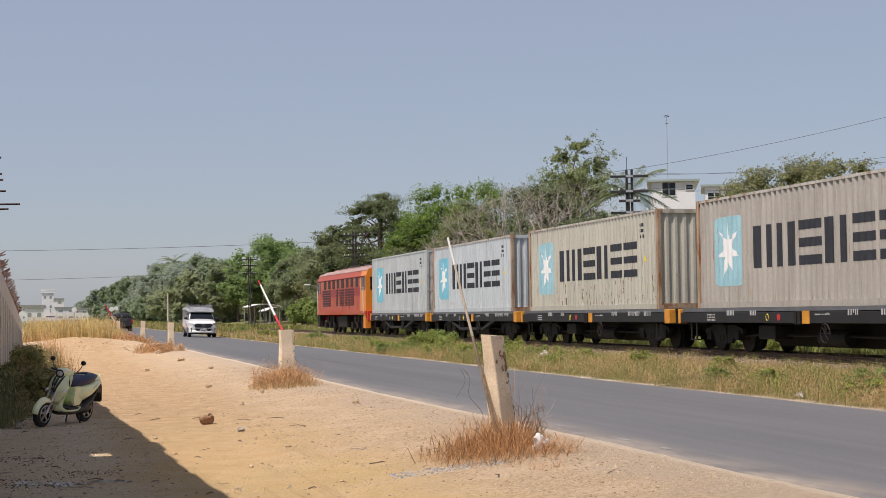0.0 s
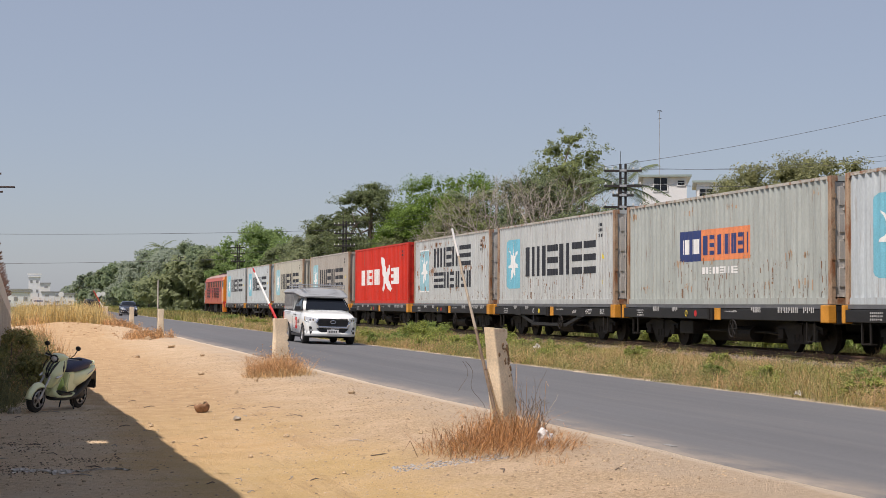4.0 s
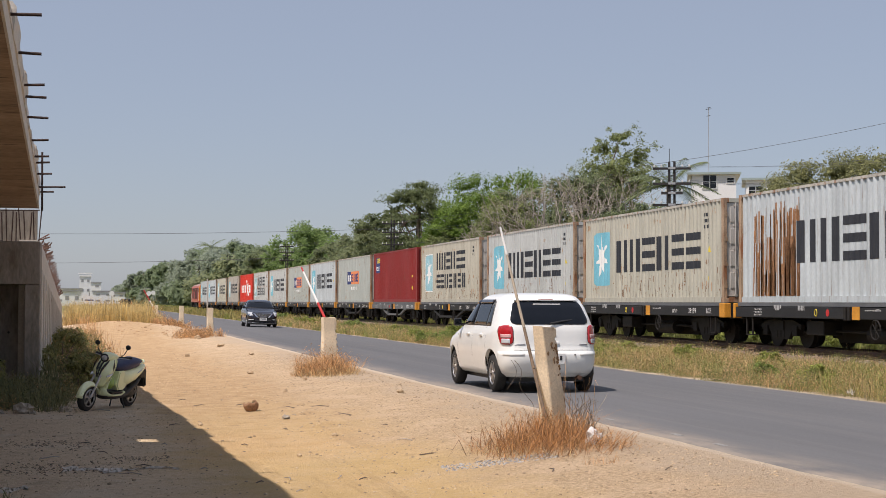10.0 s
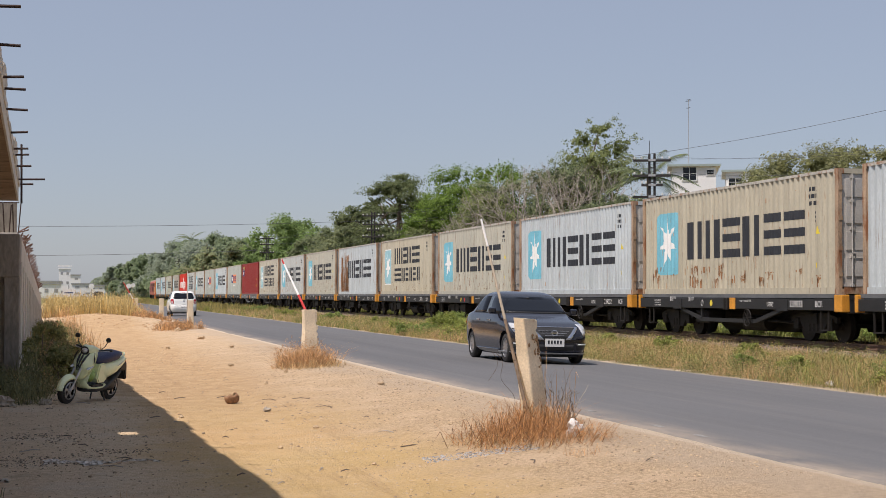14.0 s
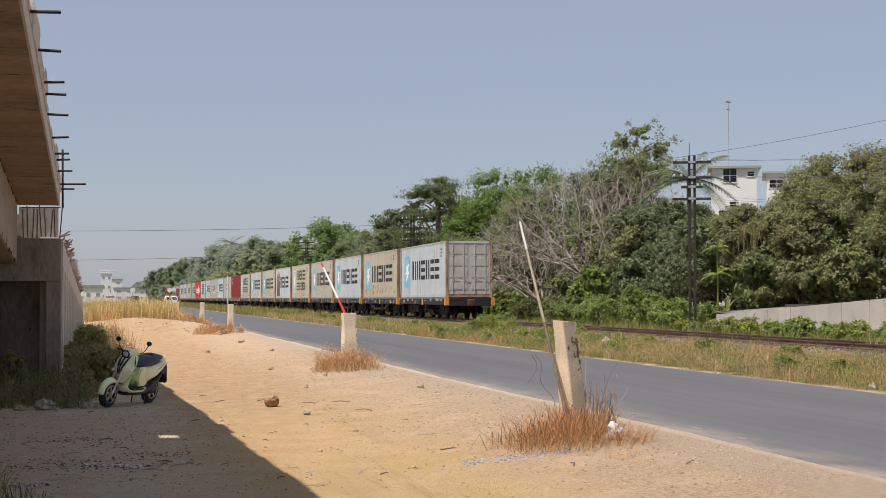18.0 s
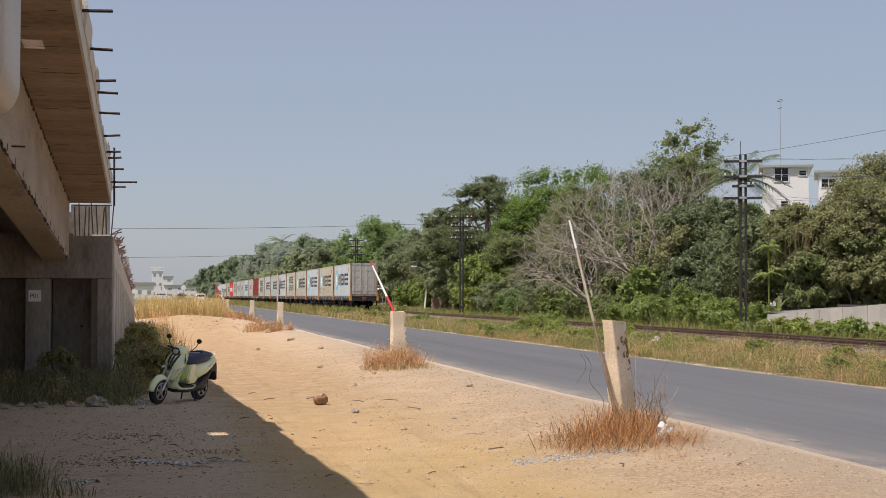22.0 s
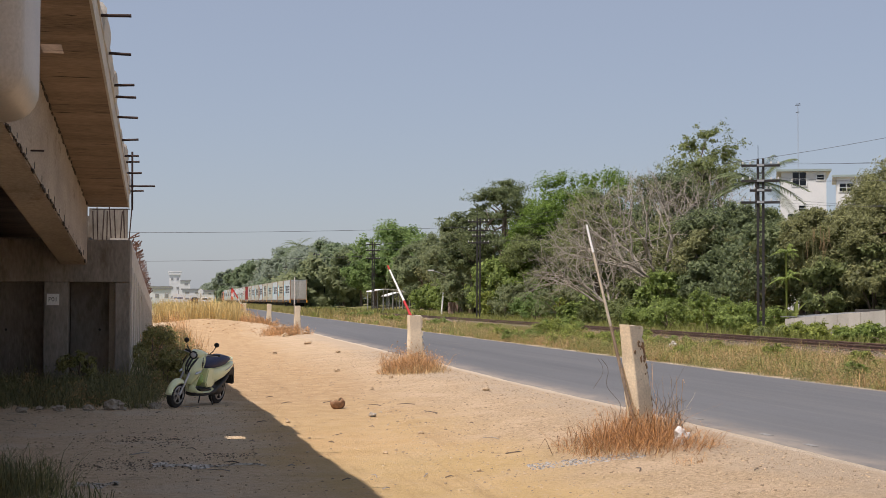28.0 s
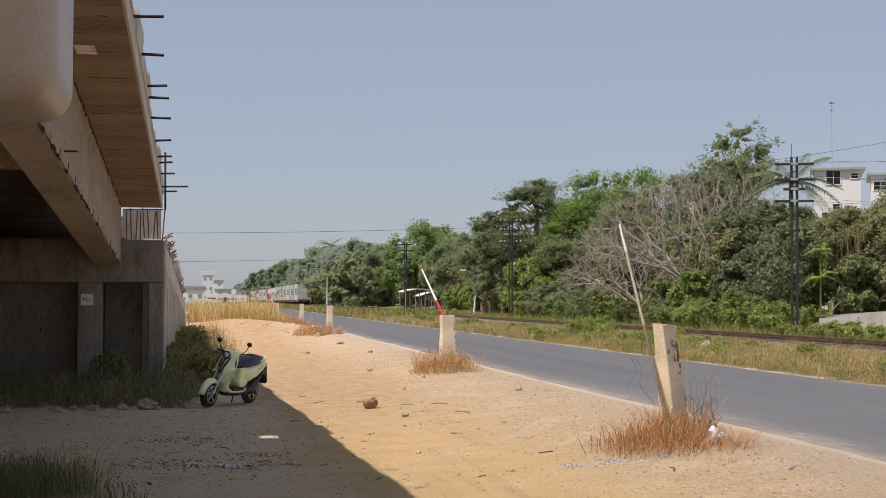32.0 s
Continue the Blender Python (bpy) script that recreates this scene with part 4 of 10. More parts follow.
def container(body, marks, y0, label, doors_rear=True, posts=None, star=None, frame_mat=None, rust=0):
    c = thing("shipping_container", label, "container", "containers on the train", (TRACK_X, y0, 1.66))
    P = lambda name, key, make, m, lab="": part(name, shared(key, make), m, c, lab)
    P("side_wall", "cont_side_near", lambda: corrugated(0.14, 12.05, 0.15, CH - 0.07, near_put), body)
    P("side_wall", "cont_side_far", lambda: corrugated(0.14, 12.05, 0.15, CH - 0.07, far_put), body)
    P("roof", "cont_roof", roof_mesh, body)
    post_m = posts or body
    for i, (sx, sy) in enumerate(((-1, -1), (1, -1), (-1, 1), (1, 1))):
        xa, xb = sorted((sx * CW, sx * (CW - 0.10)))
        ya, yb = sorted((sy * CL, sy * (CL - 0.15)))
        P("corner_post", "cont_post_%d" % i, lambda: boxm(xa, xb, ya, yb, 0.119, CH - 0.119), post_m, "rust-streaked corner post" if posts else "")
    for i, cast in enumerate(castings()):
        P("corner_casting", "cont_cast_%d" % i, lambda: boxm(*cast), frame_mat or body)
    for sx in (-1, 1):
        xa, xb = sorted((sx * (CW - 0.001), sx * (CW - 0.07)))
        P("bottom_rail", "cont_brail_%d" % sx, lambda: boxm(xa, xb, -CL + 0.18, CL - 0.18, 0.0, 0.149), body)
        P("top_rail", "cont_trail_%d" % sx, lambda: boxm(xa, xb, -CL + 0.18, CL - 0.18, CH - 0.069, CH), M_RAIL_RUST if posts else body, "rust-flecked top rail" if posts else "")
    for sy in (-1, 1):
        ya, yb = sorted((sy * (CL - 0.002), sy * (CL - 0.1)))
        P("header", "cont_head_%d" % sy, lambda: boxm(-CW + 0.163, CW - 0.163, ya, yb, CH - 0.119, CH - 0.002), body)
        P("end_sill", "cont_sill_%d" % sy, lambda: boxm(-CW + 0.163, CW - 0.163, ya, yb, 0.0, 0.15), post_m)
    front_end = lambda: corrugated(0.1, 2 * CW - 0.1, 0.151, CH - 0.12, lambda u, d, z: (u - CW, CL - 0.03 - d, z))
    P("end_wall", "cont_end_front", front_end, body)
    if doors_rear:
        P("door", "cont_door_l", lambda: door_leaf(-CW + 0.11, -0.008), M_DOOR_GREY if body not in (C_RED, C_DARKRED) else body, "grey container door")
        P("door", "cont_door_r", lambda: door_leaf(0.008, CW - 0.11), M_DOOR_GREY if body not in (C_RED, C_DARKRED) else body, "grey container door")
        for i, x in enumerate((-0.86, -0.30, 0.30, 0.86)):
            P("lock_bar", "cont_lock_%d" % i, lambda: lock_bar(x), M_DOOR_GREY)
        for sx in (-1, 1):
            for i, z in enumerate((0.4, 1.0, 1.7, 2.4)):
                P("hinge", "cont_hinge_%d_%d" % (sx, i), lambda: boxm(sx * (CW - 0.06) - 0.05, sx * (CW - 0.06) + 0.05, -CL - 0.012, -CL + 0.02, z, z + 0.1), post_m)
    else:
        P("end_wall", "cont_end_rear", lambda: corrugated(0.1, 2 * CW - 0.1, 0.151, CH - 0.12, rear_put), body)
    for name, key, make, m in marks:
        if name == "name_bars":
            for k, sh in enumerate([(a, b, [q]) for a, b, sp in make() for q in sp]):
                part("name_bar", shared(key + "_%d" % k, lambda: D([sh], near_put, 0.006)), m, c)
            continue
        ob = part(name, shared(key, make), m, c)
        if name in ("rust_stains", "rust_stain", "code_lettering"):
            ob["kind"] = "stuff"
    return c


def round_rect(u0, u1, z0, z1, r):
    """The outline of a panel with rounded corners."""
    out = []
    for cu_, cz, a0 in ((u1 - r, z1 - r, 0), (u0 + r, z1 - r, 90), (u0 + r, z0 + r, 180), (u1 - r, z0 + r, 270)):
        out += [(cu_ + r * math.cos(radians(a0 + k * 22.5)), cz + r * math.sin(radians(a0 + k * 22.5))) for k in range(5)]
    return out


D = decal
star_u = (1.16, 2.74)
m_panel = lambda m: ("logo_panel", "mk_panel", lambda: D(spans_of(round_rect(star_u[0], star_u[1], 0.56, 2.37, 0.17), star_u[0], star_u[1]), near_put, 0.003), m)
m_star = ("logo_star", "mk_star", lambda: D(spans_of(star_poly(1.95, 1.5, 0.66, 0.80), 1.2, 2.7), near_put, 0.006), M_WHITE)
m_name = ("name_bars", "mk_name", lambda: bars_wide(3.35, 10.6, 0.98, 2.03, 6, "uulull"), M_INK)
m_name2 = ("name_bars", "mk_name_two", lambda: bars_wide(3.6, 9.6, 1.58, 2.42, 6, "uulull") + bars_wide(3.6, 9.6, 0.68, 1.36, 7, "llululu"), M_INK)
m_code = ("code_lettering", "mk_code", lambda: D(small_rows(10.7, 11.15, (2.45, 2.28, 2.11), 0.10, 3) + small_rows(11.0, 11.1, (1.7, 1.8, 1.9), 0.06, 5), near_put), M_INK)
m_tri = ("warning_mark", "mk_tri", lambda: D(spans_of([(11.04, 1.42), (11.24, 1.42), (11.19, 1.60)], 11.04, 11.24) + [(11.07, 11.16, [(0.62, 0.74)])], near_put), M_LEMON)
m_edge = ("panel_outline", "mk_edge", lambda: D([(star_u[0] - 0.07, star_u[0], [(0.60, 2.33)]), (star_u[1], star_u[1] + 0.07, [(0.60, 2.33)]), (star_u[0], star_u[1], [(0.51, 0.56), (2.37, 2.42)])], near_put, 0.004), M_WHITE)
blue = m_panel(M_STAR_BLUE)
pale = m_panel(M_STAR_PALE)
rr = random.Random(5)


def rust_runs(seed, n, u0, u1, z0, z1, lmax):
    r2 = random.Random(seed)
    out = []
    for _ in range(n):
        u = r2.uniform(u0, u1)
        z = z0 + (z1 - z0) * r2.random() ** 1.5
        w = r2.uniform(0.004, 0.016) if r2.random() < 0.85 else r2.uniform(0.02, 0.035)
        ln = 0.02 + (lmax - 0.02) * r2.random() ** 2.2
        out.append((u, u + w, [(max(0.16, z - ln), z)]))
    return D(out, near_put, 0.005)


def streaks():
    """Long uneven rust runs that thin out downwards."""
    r2 = random.Random(9)
    out = []
    for _ in range(150):
        u = 0.9 + 2.6 * r2.random() ** 0.8
        top = r2.choice((0.9, 1.5, 2.2, 2.45)) + r2.uniform(-.2, .2)
        w = r2.uniform(0.02, 0.07)
        z = top
        while z > 0.2 and w > 0.012:
            ln = r2.uniform(0.15, 0.6)
            out.append((u, u + w, [(max(0.16, z - ln), z)]))
            z -= ln
            u += r2.uniform(-.012, .012)
            w *= r2.uniform(0.75, 1.08)
    return out


def rust_clusters(seed, spots):
    """Broken rust scabs: bundles of thin runs below a seam or a dent. Spots: (u, z, spread, drop, count)."""
    r2 = random.Random(seed)
    out = []
    for u, z, sp, drop, n in spots:
        for _ in range(n):
            a = u + r2.gauss(0, sp)
            w = r2.uniform(0.008, 0.04)
            top = z + r2.uniform(-.06, .06)
            ln = drop * (0.1 + 0.9 * r2.random() ** 2)
            if 0.2 < a < 11.9:
                out.append((a, a + w, [(max(0.16, top - ln), top)]))
    return D(out, near_put, 0.0056)


M_RUST_RUN = mat("rust_stain", (0.30, 0.15, 0.07), 0.85, var=0.3, scale=8, fine=60)
M_RUST_DARK = mat("old_rust_scars", (0.20, 0.115, 0.065), 0.9, var=0.35, scale=6, fine=60)
M_RUST_PALE = mat("faint_rust_stain", (0.42, 0.29, 0.19), 0.85, var=0.25, scale=8, fine=60)
r_low = ("rust_stains", "mk_rust_low", lambda: rust_runs(1, 260, 2.9, 12.0, 0.25, 1.25, 0.26), M_RUST_DARK)
r_few = ("rust_stains", "mk_rust_few", lambda: rust_runs(2, 60, 0.3, 12.0, 0.2, 2.6, 0.25), M_RUST_PALE)
r_many = ("rust_stains", "mk_rust_many", lambda: rust_runs(3, 200, 0.3, 12.0, 0.2, 2.7, 0.35), M_RUST_PALE)
r_sea = ("rust_stains", "mk_rust_sea", lambda: rust_runs(4, 260, 0.3, 12.0, 0.2, 1.8, 0.3), M_RUST_DARK)
def row_spots(seed, n, z, drop):
    r2 = random.Random(seed)
    return [(r2.uniform(0.4, 11.8), r2.choice(z) + r2.uniform(-.05, .05), r2.uniform(0.05, 0.22), drop * r2.uniform(0.5, 1.2), r2.randint(8, 20)) for _ in range(n)]


c_sea = ("rust_stains", "mk_rust_c_sea", lambda: rust_clusters(21, row_spots(31, 46, (2.62, 2.3, 1.55, 1.45, 0.75), 0.30)), M_RUST_RUN)
c_low = ("rust_stains", "mk_rust_c_low", lambda: rust_clusters(22, row_spots(32, 22, (0.55, 0.42, 0.75), 0.28)), M_RUST_RUN)
c_mid = ("rust_stains", "mk_rust_c_mid", lambda: rust_clusters(23, row_spots(33, 16, (0.5, 1.2, 2.6), 0.22)), M_RUST_PALE)
r_big = ("rust_stain", "mk_rust_big", lambda: D(streaks(), near_put, 0.005), M_RUST_RUN)

MAER = "corrugated steel container with light blue star panel"
FRONT = [81.0, 67.7, 53.4, 38.5, 24.5, 11.2, -2.0, -15.2, -28.0, -41.1, -54.4, -67.5, -80.9, -94.1, -107.3, -120.6, -133.9, -147.1, -160.1, -173.4]
SPEED = 14.6
RP = M_POST_RUST
red_bars = [("name_bars", "mk_red", lambda: bars_wide(1.6, 6.2, 0.95, 1.75, 7, "uuulu"), M_WHITE),
            ("name_bars", "mk_red_two", lambda: bars_wide(8.5, 10.3, 0.95, 1.75, 3, "luu"), M_WHITE),
            ("logo_shape", "mk_red_bow", lambda: D(spans_of([(6.35, 2.35), (7.0, 2.3), (7.55, 1.55), (8.2, 1.95), (8.3, 1.6), (8.0, 1.2), (8.75, 0.75), (8.6, 0.55), (7.9, 0.72), (7.3, 1.0), (6.9, 0.5), (6.7, 0.7), (6.9, 1.2), (6.55, 1.7)], 6.35, 8.75), near_put), M_WHITE)]
pon = [("logo_panel", "mk_pon_blue", lambda: D([(3.83, 5.23, [(1.15, 1.98)])], near_put, 0.003), M_NAVY),
       ("logo_panel", "mk_pon_orange", lambda: D([(5.23, 8.15, [(1.15, 1.98)])], near_put, 0.003), M_ORANGE),
       ("name_bars", "mk_pon_white", lambda: bars_wide(4.0, 5.15, 1.35, 1.75, 3, "uu"), M_WHITE),
       ("name_bars", "mk_pon_name", lambda: bars_wide(5.35, 8.05, 1.30, 1.82, 8, "uluuuulu"), M_NAVY),
       ("name_bars", "mk_pon_web", lambda: bars_wide(5.2, 7.4, 0.80, 0.98, 9, "uul"), M_WHITE)]
bea = [("logo_panel", "mk_bea", lambda: D([(0.66, 1.86, [(1.72, 2.62)])], near_put, 0.003), M_NAVY),
       ("logo_stripes", "mk_bea_y", lambda: D([(1.05, 1.8, [(2.30, 2.36), (2.40, 2.47), (2.51, 2.57)])], near_put, 0.006), M_LEMON),
       ("name_bars", "mk_bea_w", lambda: bars_wide(0.72, 1.75, 1.85, 2.10, 6, "ullu"), M_WHITE),
       ("warning_mark", "mk_bea_m", lambda: D([(10.9, 11.0, [(0.66, 0.86), (1.32, 1.44)])], near_put, 0.006), M_LEMON)]
std = [m_star, m_name, m_code, m_tri]
two = [m_edge, m_star, m_name2, m_code]
SPEC = [
    (C_GREY, [blue] + std, True, None, "light grey " + MAER), (C_BLUEGREY, [blue] + std + [r_few], False, RP, "pale blue-grey " + MAER),
    (C_BEIGE, [pale] + std + [r_low, r_few], False, RP, "rust-streaked beige " + MAER), (C_TAUPE, [pale] + std + [r_few], False, RP, "dull taupe-grey " + MAER),
    (C_RED, red_bars + [m_code], True, None, "bright red corrugated container with white lettering bars"),
    (C_WHITE, [pale] + two + [r_sea, c_sea], True, RP, "rust-streaked off-white " + MAER), (C_WHITE, [blue] + std + [r_few, r_low], True, RP, "off-white " + MAER),
    (C_GREEN, pon + [r_low, c_mid], True, RP, "grey-green container with blue and orange panel"), (C_BLUEGREY, [blue] + std, True, RP, "pale blue-grey " + MAER),
    (C_GREEN, pon + [r_many], True, RP, "grey-green container with blue and orange panel"), (C_DARKRED, bea, True, None, "dark red container with small navy square"),
    (C_CREAM, [pale] + two + [r_sea, r_low, c_mid], True, RP, "rusty cream " + MAER), (C_WHITE, [blue] + std + [r_many, r_low], True, RP, "off-white " + MAER),
    (C_BEIGE, [blue] + std + [r_low, c_mid], True, RP, "weathered beige " + MAER), (C_BLUEGREY, [m_name, m_code, r_big], True, RP, "blue-grey container with broad rust streaks"),
    (C_TAN, [pale] + two + [r_low], True, RP, "tan " + MAER), (C_BEIGE, [blue] + std + [r_many, r_low], True, RP, "rust-flecked beige " + MAER),
    (C_BLUEGREY, [blue] + std + [r_few], True, RP, "pale blue-grey " + MAER), (C_TAN, [blue] + std + [r_many, c_low], True, RP, "weathered tan " + MAER),
    (C_BLUEGREY, [blue] + std, True, RP, "pale blue-grey " + MAER),
]
TRAIN = []
for (body, marks, doors, posts, lab), f in zip(SPEC, FRONT):
    TRAIN.append((container(body, marks, f - CL, lab, doors, posts, frame_mat=RP if posts else None), f - CL, 1.66))


def wheel_mesh(r):
    bm = bmesh.new()
    tube(bm, [(-0.065, 0, 0), (0.03, 0, 0)], [r, r], 24)
    tube(bm, [(0.0301, 0, 0), (0.055, 0, 0)], [r + 0.028, r + 0.028], 24)
    tube(bm, [(-0.12, 0, 0), (-0.0651, 0, 0)], [0.09, 0.12], 12)
    return bm


def bogie_frame():
    bm = bmesh.new()
    for sx in (-0.86, 0.86):
        out = [(-1.15, 0.02), (-0.75, 0.12), (-0.45, -0.22), (0.45, -0.22), (0.75, 0.12), (1.15, 0.02), (1.15, 0.16), (0.7, 0.27), (-0.7, 0.27), (-1.15, 0.16)]
        prism(bm, out, "x", sx - 0.05, sx + 0.05)
        for k in (-0.2, 0.0, 0.2):
            tube(bm, [(sx, k, -0.18), (sx, k, 0.2)], 0.07, 8)
        for yy in (-0.85, 0.85):
            box(bm, sx - 0.09, sx + 0.09, yy - 0.13, yy + 0.13, -0.13, 0.13, 0.02)
    box(bm, -0.95, 0.95, -0.22, 0.22, 0.0, 0.24)
    return bm


def bar_quads(rows):
    """Small painted bars on a sill: rows of y0, y1, z0, z1."""
    bm = bmesh.new()
    for a, b, z0, z1 in rows:
        vs = [bm.verts.new((-1.282, y, z)) for y, z in ((a, z0), (b, z0), (b, z1), (a, z1))]
        bm.faces.new(vs)
    return bm


def wagon_bars(seed, lettered):
    r2 = random.Random(seed)
    rows = []
    blocks = [(5.05, 0.5, 0.04, 3, 0.03), (3.85, 0.42, 0.13, 1, 0.03), (2.5, 0.36, 0.12, 1, 0.03), (-0.85, 0.7, 0.03, 1, 0.02), (-1.35, 0.18, 0.05, 1, 0.02)]
    if not lettered:
        blocks += [(-2.35, 0.5, 0.13, 1, 0.035), (-3.75, 1.0, 0.13, 1, 0.04), (-5.0, 0.5, 0.13, 1, 0.04)]
    for c, w, h, n, gap in blocks:
        for k in range(n):
            u = 0.0
            while u < w - 0.03:
                ww = min(r2.uniform(0.03, 0.07), w - u)
                cut = r2.choice((0.0, 0.0, 0.35)) * h
                rows.append((c - u - ww, c - u, -0.20 - k * 0.07 + (cut if r2.random() < 0.5 else 0), -0.20 - k * 0.07 + h))
                u += ww + gap
    return bar_quads(rows)


WAGON_TEXT = {6: "45007", 9: "239036", 10: "239023", 11: "239067", 12: "39112", 13: "39199", 14: "39214", 15: "39192", 16: "39177", 17: "239032", 18: "239035"}


def stencil(body, size, y, z, parent, name):
    cu = bpy.data.curves.new(name, "FONT")
    cu.body, cu.size, cu.align_y, cu.space_character = body, size, "CENTER", 1.05
    cu.materials.append(M_WHITE)
    ob = new(name, cu)
    ob.parent = parent
    ob.matrix_basis = pose(-1.283, y, z, 90, 0, -90)
    ob["label"] = "white stencilled wagon lettering"
    return ob


def wagon(y0, length, variant, label, number=""):
    """A flat wagon; z = 0 of its own space is the deck, 1.16 m over the rails."""
    hl = length / 2 - 0.30
    w = thing("flat_wagon", label, "wagon", "flat wagons of the train", (TRACK_X, y0, 1.66))
    key = "%.1f" % hl
    P = lambda name, k, make, m, lab="", sm=False: part(name, shared(k, make, sm), m, w, lab)
    body = M_WAGON_GREY if variant == 2 else M_WAGON
    for sx in (-1, 1):
        xa, xb = sorted((sx * 1.28, sx * 1.16))
        P("side_sill", "wg_sill_%s_%d" % (key, sx), lambda: boxm(xa, xb, -hl, hl, -0.39, -0.12, 0.012), body)
        P("deck_rail", "wg_rail_%s_%d" % (key, sx), lambda: boxm(*sorted((sx * 1.22, sx * 1.14)), -hl + .1, hl - .1, -0.099, -0.004), M_WAGON_GREY)
    P("deck", "wg_deck_" + key, lambda: boxm(-1.14, 1.14, -hl, hl, -0.16, -0.03), M_WAGON)
    # the belly below the beam is added, to block light between the bogies
    P("centre_beam", "wg_beam_" + key, lambda: prism(boxm(-0.3, 0.3, -hl + 1, hl - 1, -0.62, -0.17), [(-hl + 3.4, -0.621), (-hl + 4.2, -0.98), (hl - 4.2, -0.98), (hl - 3.4, -0.621)], "x", -0.30, 0.30), M_BOGIE)
    for sx in (-1, 1):
        P("brake_rod", "wg_rod_%s_%d" % (key, sx), lambda: tubem([(sx * 0.75, -hl + 2.2, -0.80), (sx * 0.75, -hl + 4.0, -0.70), (sx * 0.75, hl - 4.0, -0.70), (sx * 0.75, hl - 2.2, -0.80)], 0.035, 6), M_BOGIE)
    for sy in (-1, 1):
        for sx in (-1, 1):
            ya, yb = sorted((sy * (hl + 0.002), sy * (hl - (0.36 if sy < 0 else 0.13))))
            xa, xb = sorted((sx * 1.305, sx * 1.10))
            P("end_bracket", "wg_yel_%s_%d%d" % (key, sx, sy), lambda: boxm(xa, xb, ya, yb, -0.42, -0.02, 0.02), M_YELLOW, "yellow painted end bracket")
        P("buffer_beam", "wg_bb_%s_%d" % (key, sy), lambda: boxm(-1.09, 1.09, *sorted((sy * hl, sy * (hl - 0.18))), -0.45, -0.12, 0.02), M_WAGON)
        P("coupler", "wg_cp_%s_%d" % (key, sy), lambda: box(boxm(-0.13, 0.13, *sorted((sy * hl, sy * (hl + 0.30))), -0.42, -0.12, 0.04), -0.2, 0.2, *sorted((sy * (hl + 0.1), sy * (hl + 0.28))), -0.45, -0.10, 0.05), M_STEEL_RUST, "rusty knuckle coupler")
        for sx in (-1, 1):
            P("footstep", "wg_fs_%s_%d%d" % (key, sx, sy), lambda: box(box(boxm(*sorted((sx * 1.25, sx * 1.21)), sy * (hl - .75) - .02, sy * (hl - .75) + .02, -0.85, -0.40), *sorted((sx * 1.25, sx * 1.21)), sy * (hl - 1.1) - .02, sy * (hl - 1.1) + .02, -0.85, -0.40), *sorted((sx * 1.26, sx * 1.1)), sy * (hl - .93) - .2, sy * (hl - .93) + .2, -0.87, -0.84), M_BOGIE)
        yb = sy * (hl - 2.1)
        b = P("bogie", "wg_bogie", bogie_frame, M_BOGIE, "black cast bogie")
        b.location = (0, yb, -0.72)
        for yy in (-0.85, 0.85):
            for sx in (-1, 1):
                wh = part("wheel", shared("wg_wheel", lambda: wheel_mesh(0.40)), M_BOGIE, b)
                wh.matrix_basis = pose(sx * 0.535, yy, -0.04, 0, 0, 0 if sx < 0 else 180)
            part("axle", shared("wg_axle", lambda: tubem([(-0.9, 0, 0), (0.9, 0, 0)], 0.06, 10)), M_BOGIE, b).location = (0, yy, -0.04)
    if variant in (1, 2):
        for sx in (-1, 1):
            def truss():
                bm = bmesh.new()
                x0, x1 = sorted((sx * 1.24, sx * 1.16))
                for a, b in (((-3.3, -0.36), (-1.7, -0.70)), ((-1.7, -0.70), (1.7, -0.70)), ((1.7, -0.70), (3.3, -0.36))):
                    d = Vector((b[0] - a[0], b[1] - a[1])).normalized()
                    nrm = Vector((-d.y, d.x)) * 0.05
                    prism(bm, [(a[0] + nrm.x, a[1] + nrm.y), (b[0] + nrm.x, b[1] + nrm.y), (b[0] - nrm.x, b[1] - nrm.y), (a[0] - nrm.x, a[1] - nrm.y)], "x", x0, x1)
                for yy in (1.7,):
                    box(bm, x0, x1, yy - 0.04, yy + 0.04, -0.70, -0.4)
                for yy in (-3.3, 3.3):
                    box(bm, x0 - 0.05, x1 + 0.05, yy - 0.3, yy + 0.3, -0.42, -0.14)
                return bm
            P("truss_brace", "wg_truss_%d" % sx, truss, body)

    def handwheel():
        bm = bmesh.new()
        pts = [(-1.30, -1.35 + 0.22 * math.cos(k * math.tau / 16), -0.62 + 0.22 * math.sin(k * math.tau / 16)) for k in range(17)]
        tube(bm, pts, 0.018, 6)
        for k in range(4):
            a = k * math.pi / 4
            tube(bm, [(-1.30, -1.35 + 0.22 * math.cos(a), -0.62 + 0.22 * math.sin(a)), (-1.30, -1.35 - 0.22 * math.cos(a), -0.62 - 0.22 * math.sin(a))], 0.01, 5)
        tube(bm, [(-1.3, -1.35, -0.62), (-1.05, -1.35, -0.62)], 0.03, 6)
        tube(bm, [(-1.28, -1.35, -0.40), (-1.28, -1.35, -0.62)], 0.03, 6)
        return bm
    P("brake_wheel", "wg_hand", handwheel, M_BOGIE, "round brake hand wheel")
    P("air_tank", "wg_tank", lambda: tubem([(-0.7, -0.2, -0.75), (-0.7, -1.5, -0.75)], 0.2, 14), M_BOGIE)
    P("brake_box", "wg_box", lambda: boxm(-1.1, -0.6, 1.5, 2.4, -0.8, -0.45, 0.03), M_BOGIE)
    P("sill_panel", "wg_pan_%d" % variant, lambda: boxm(-1.288, -1.279, -0.60, -0.25, -0.40, -0.10), M_YELLOW)
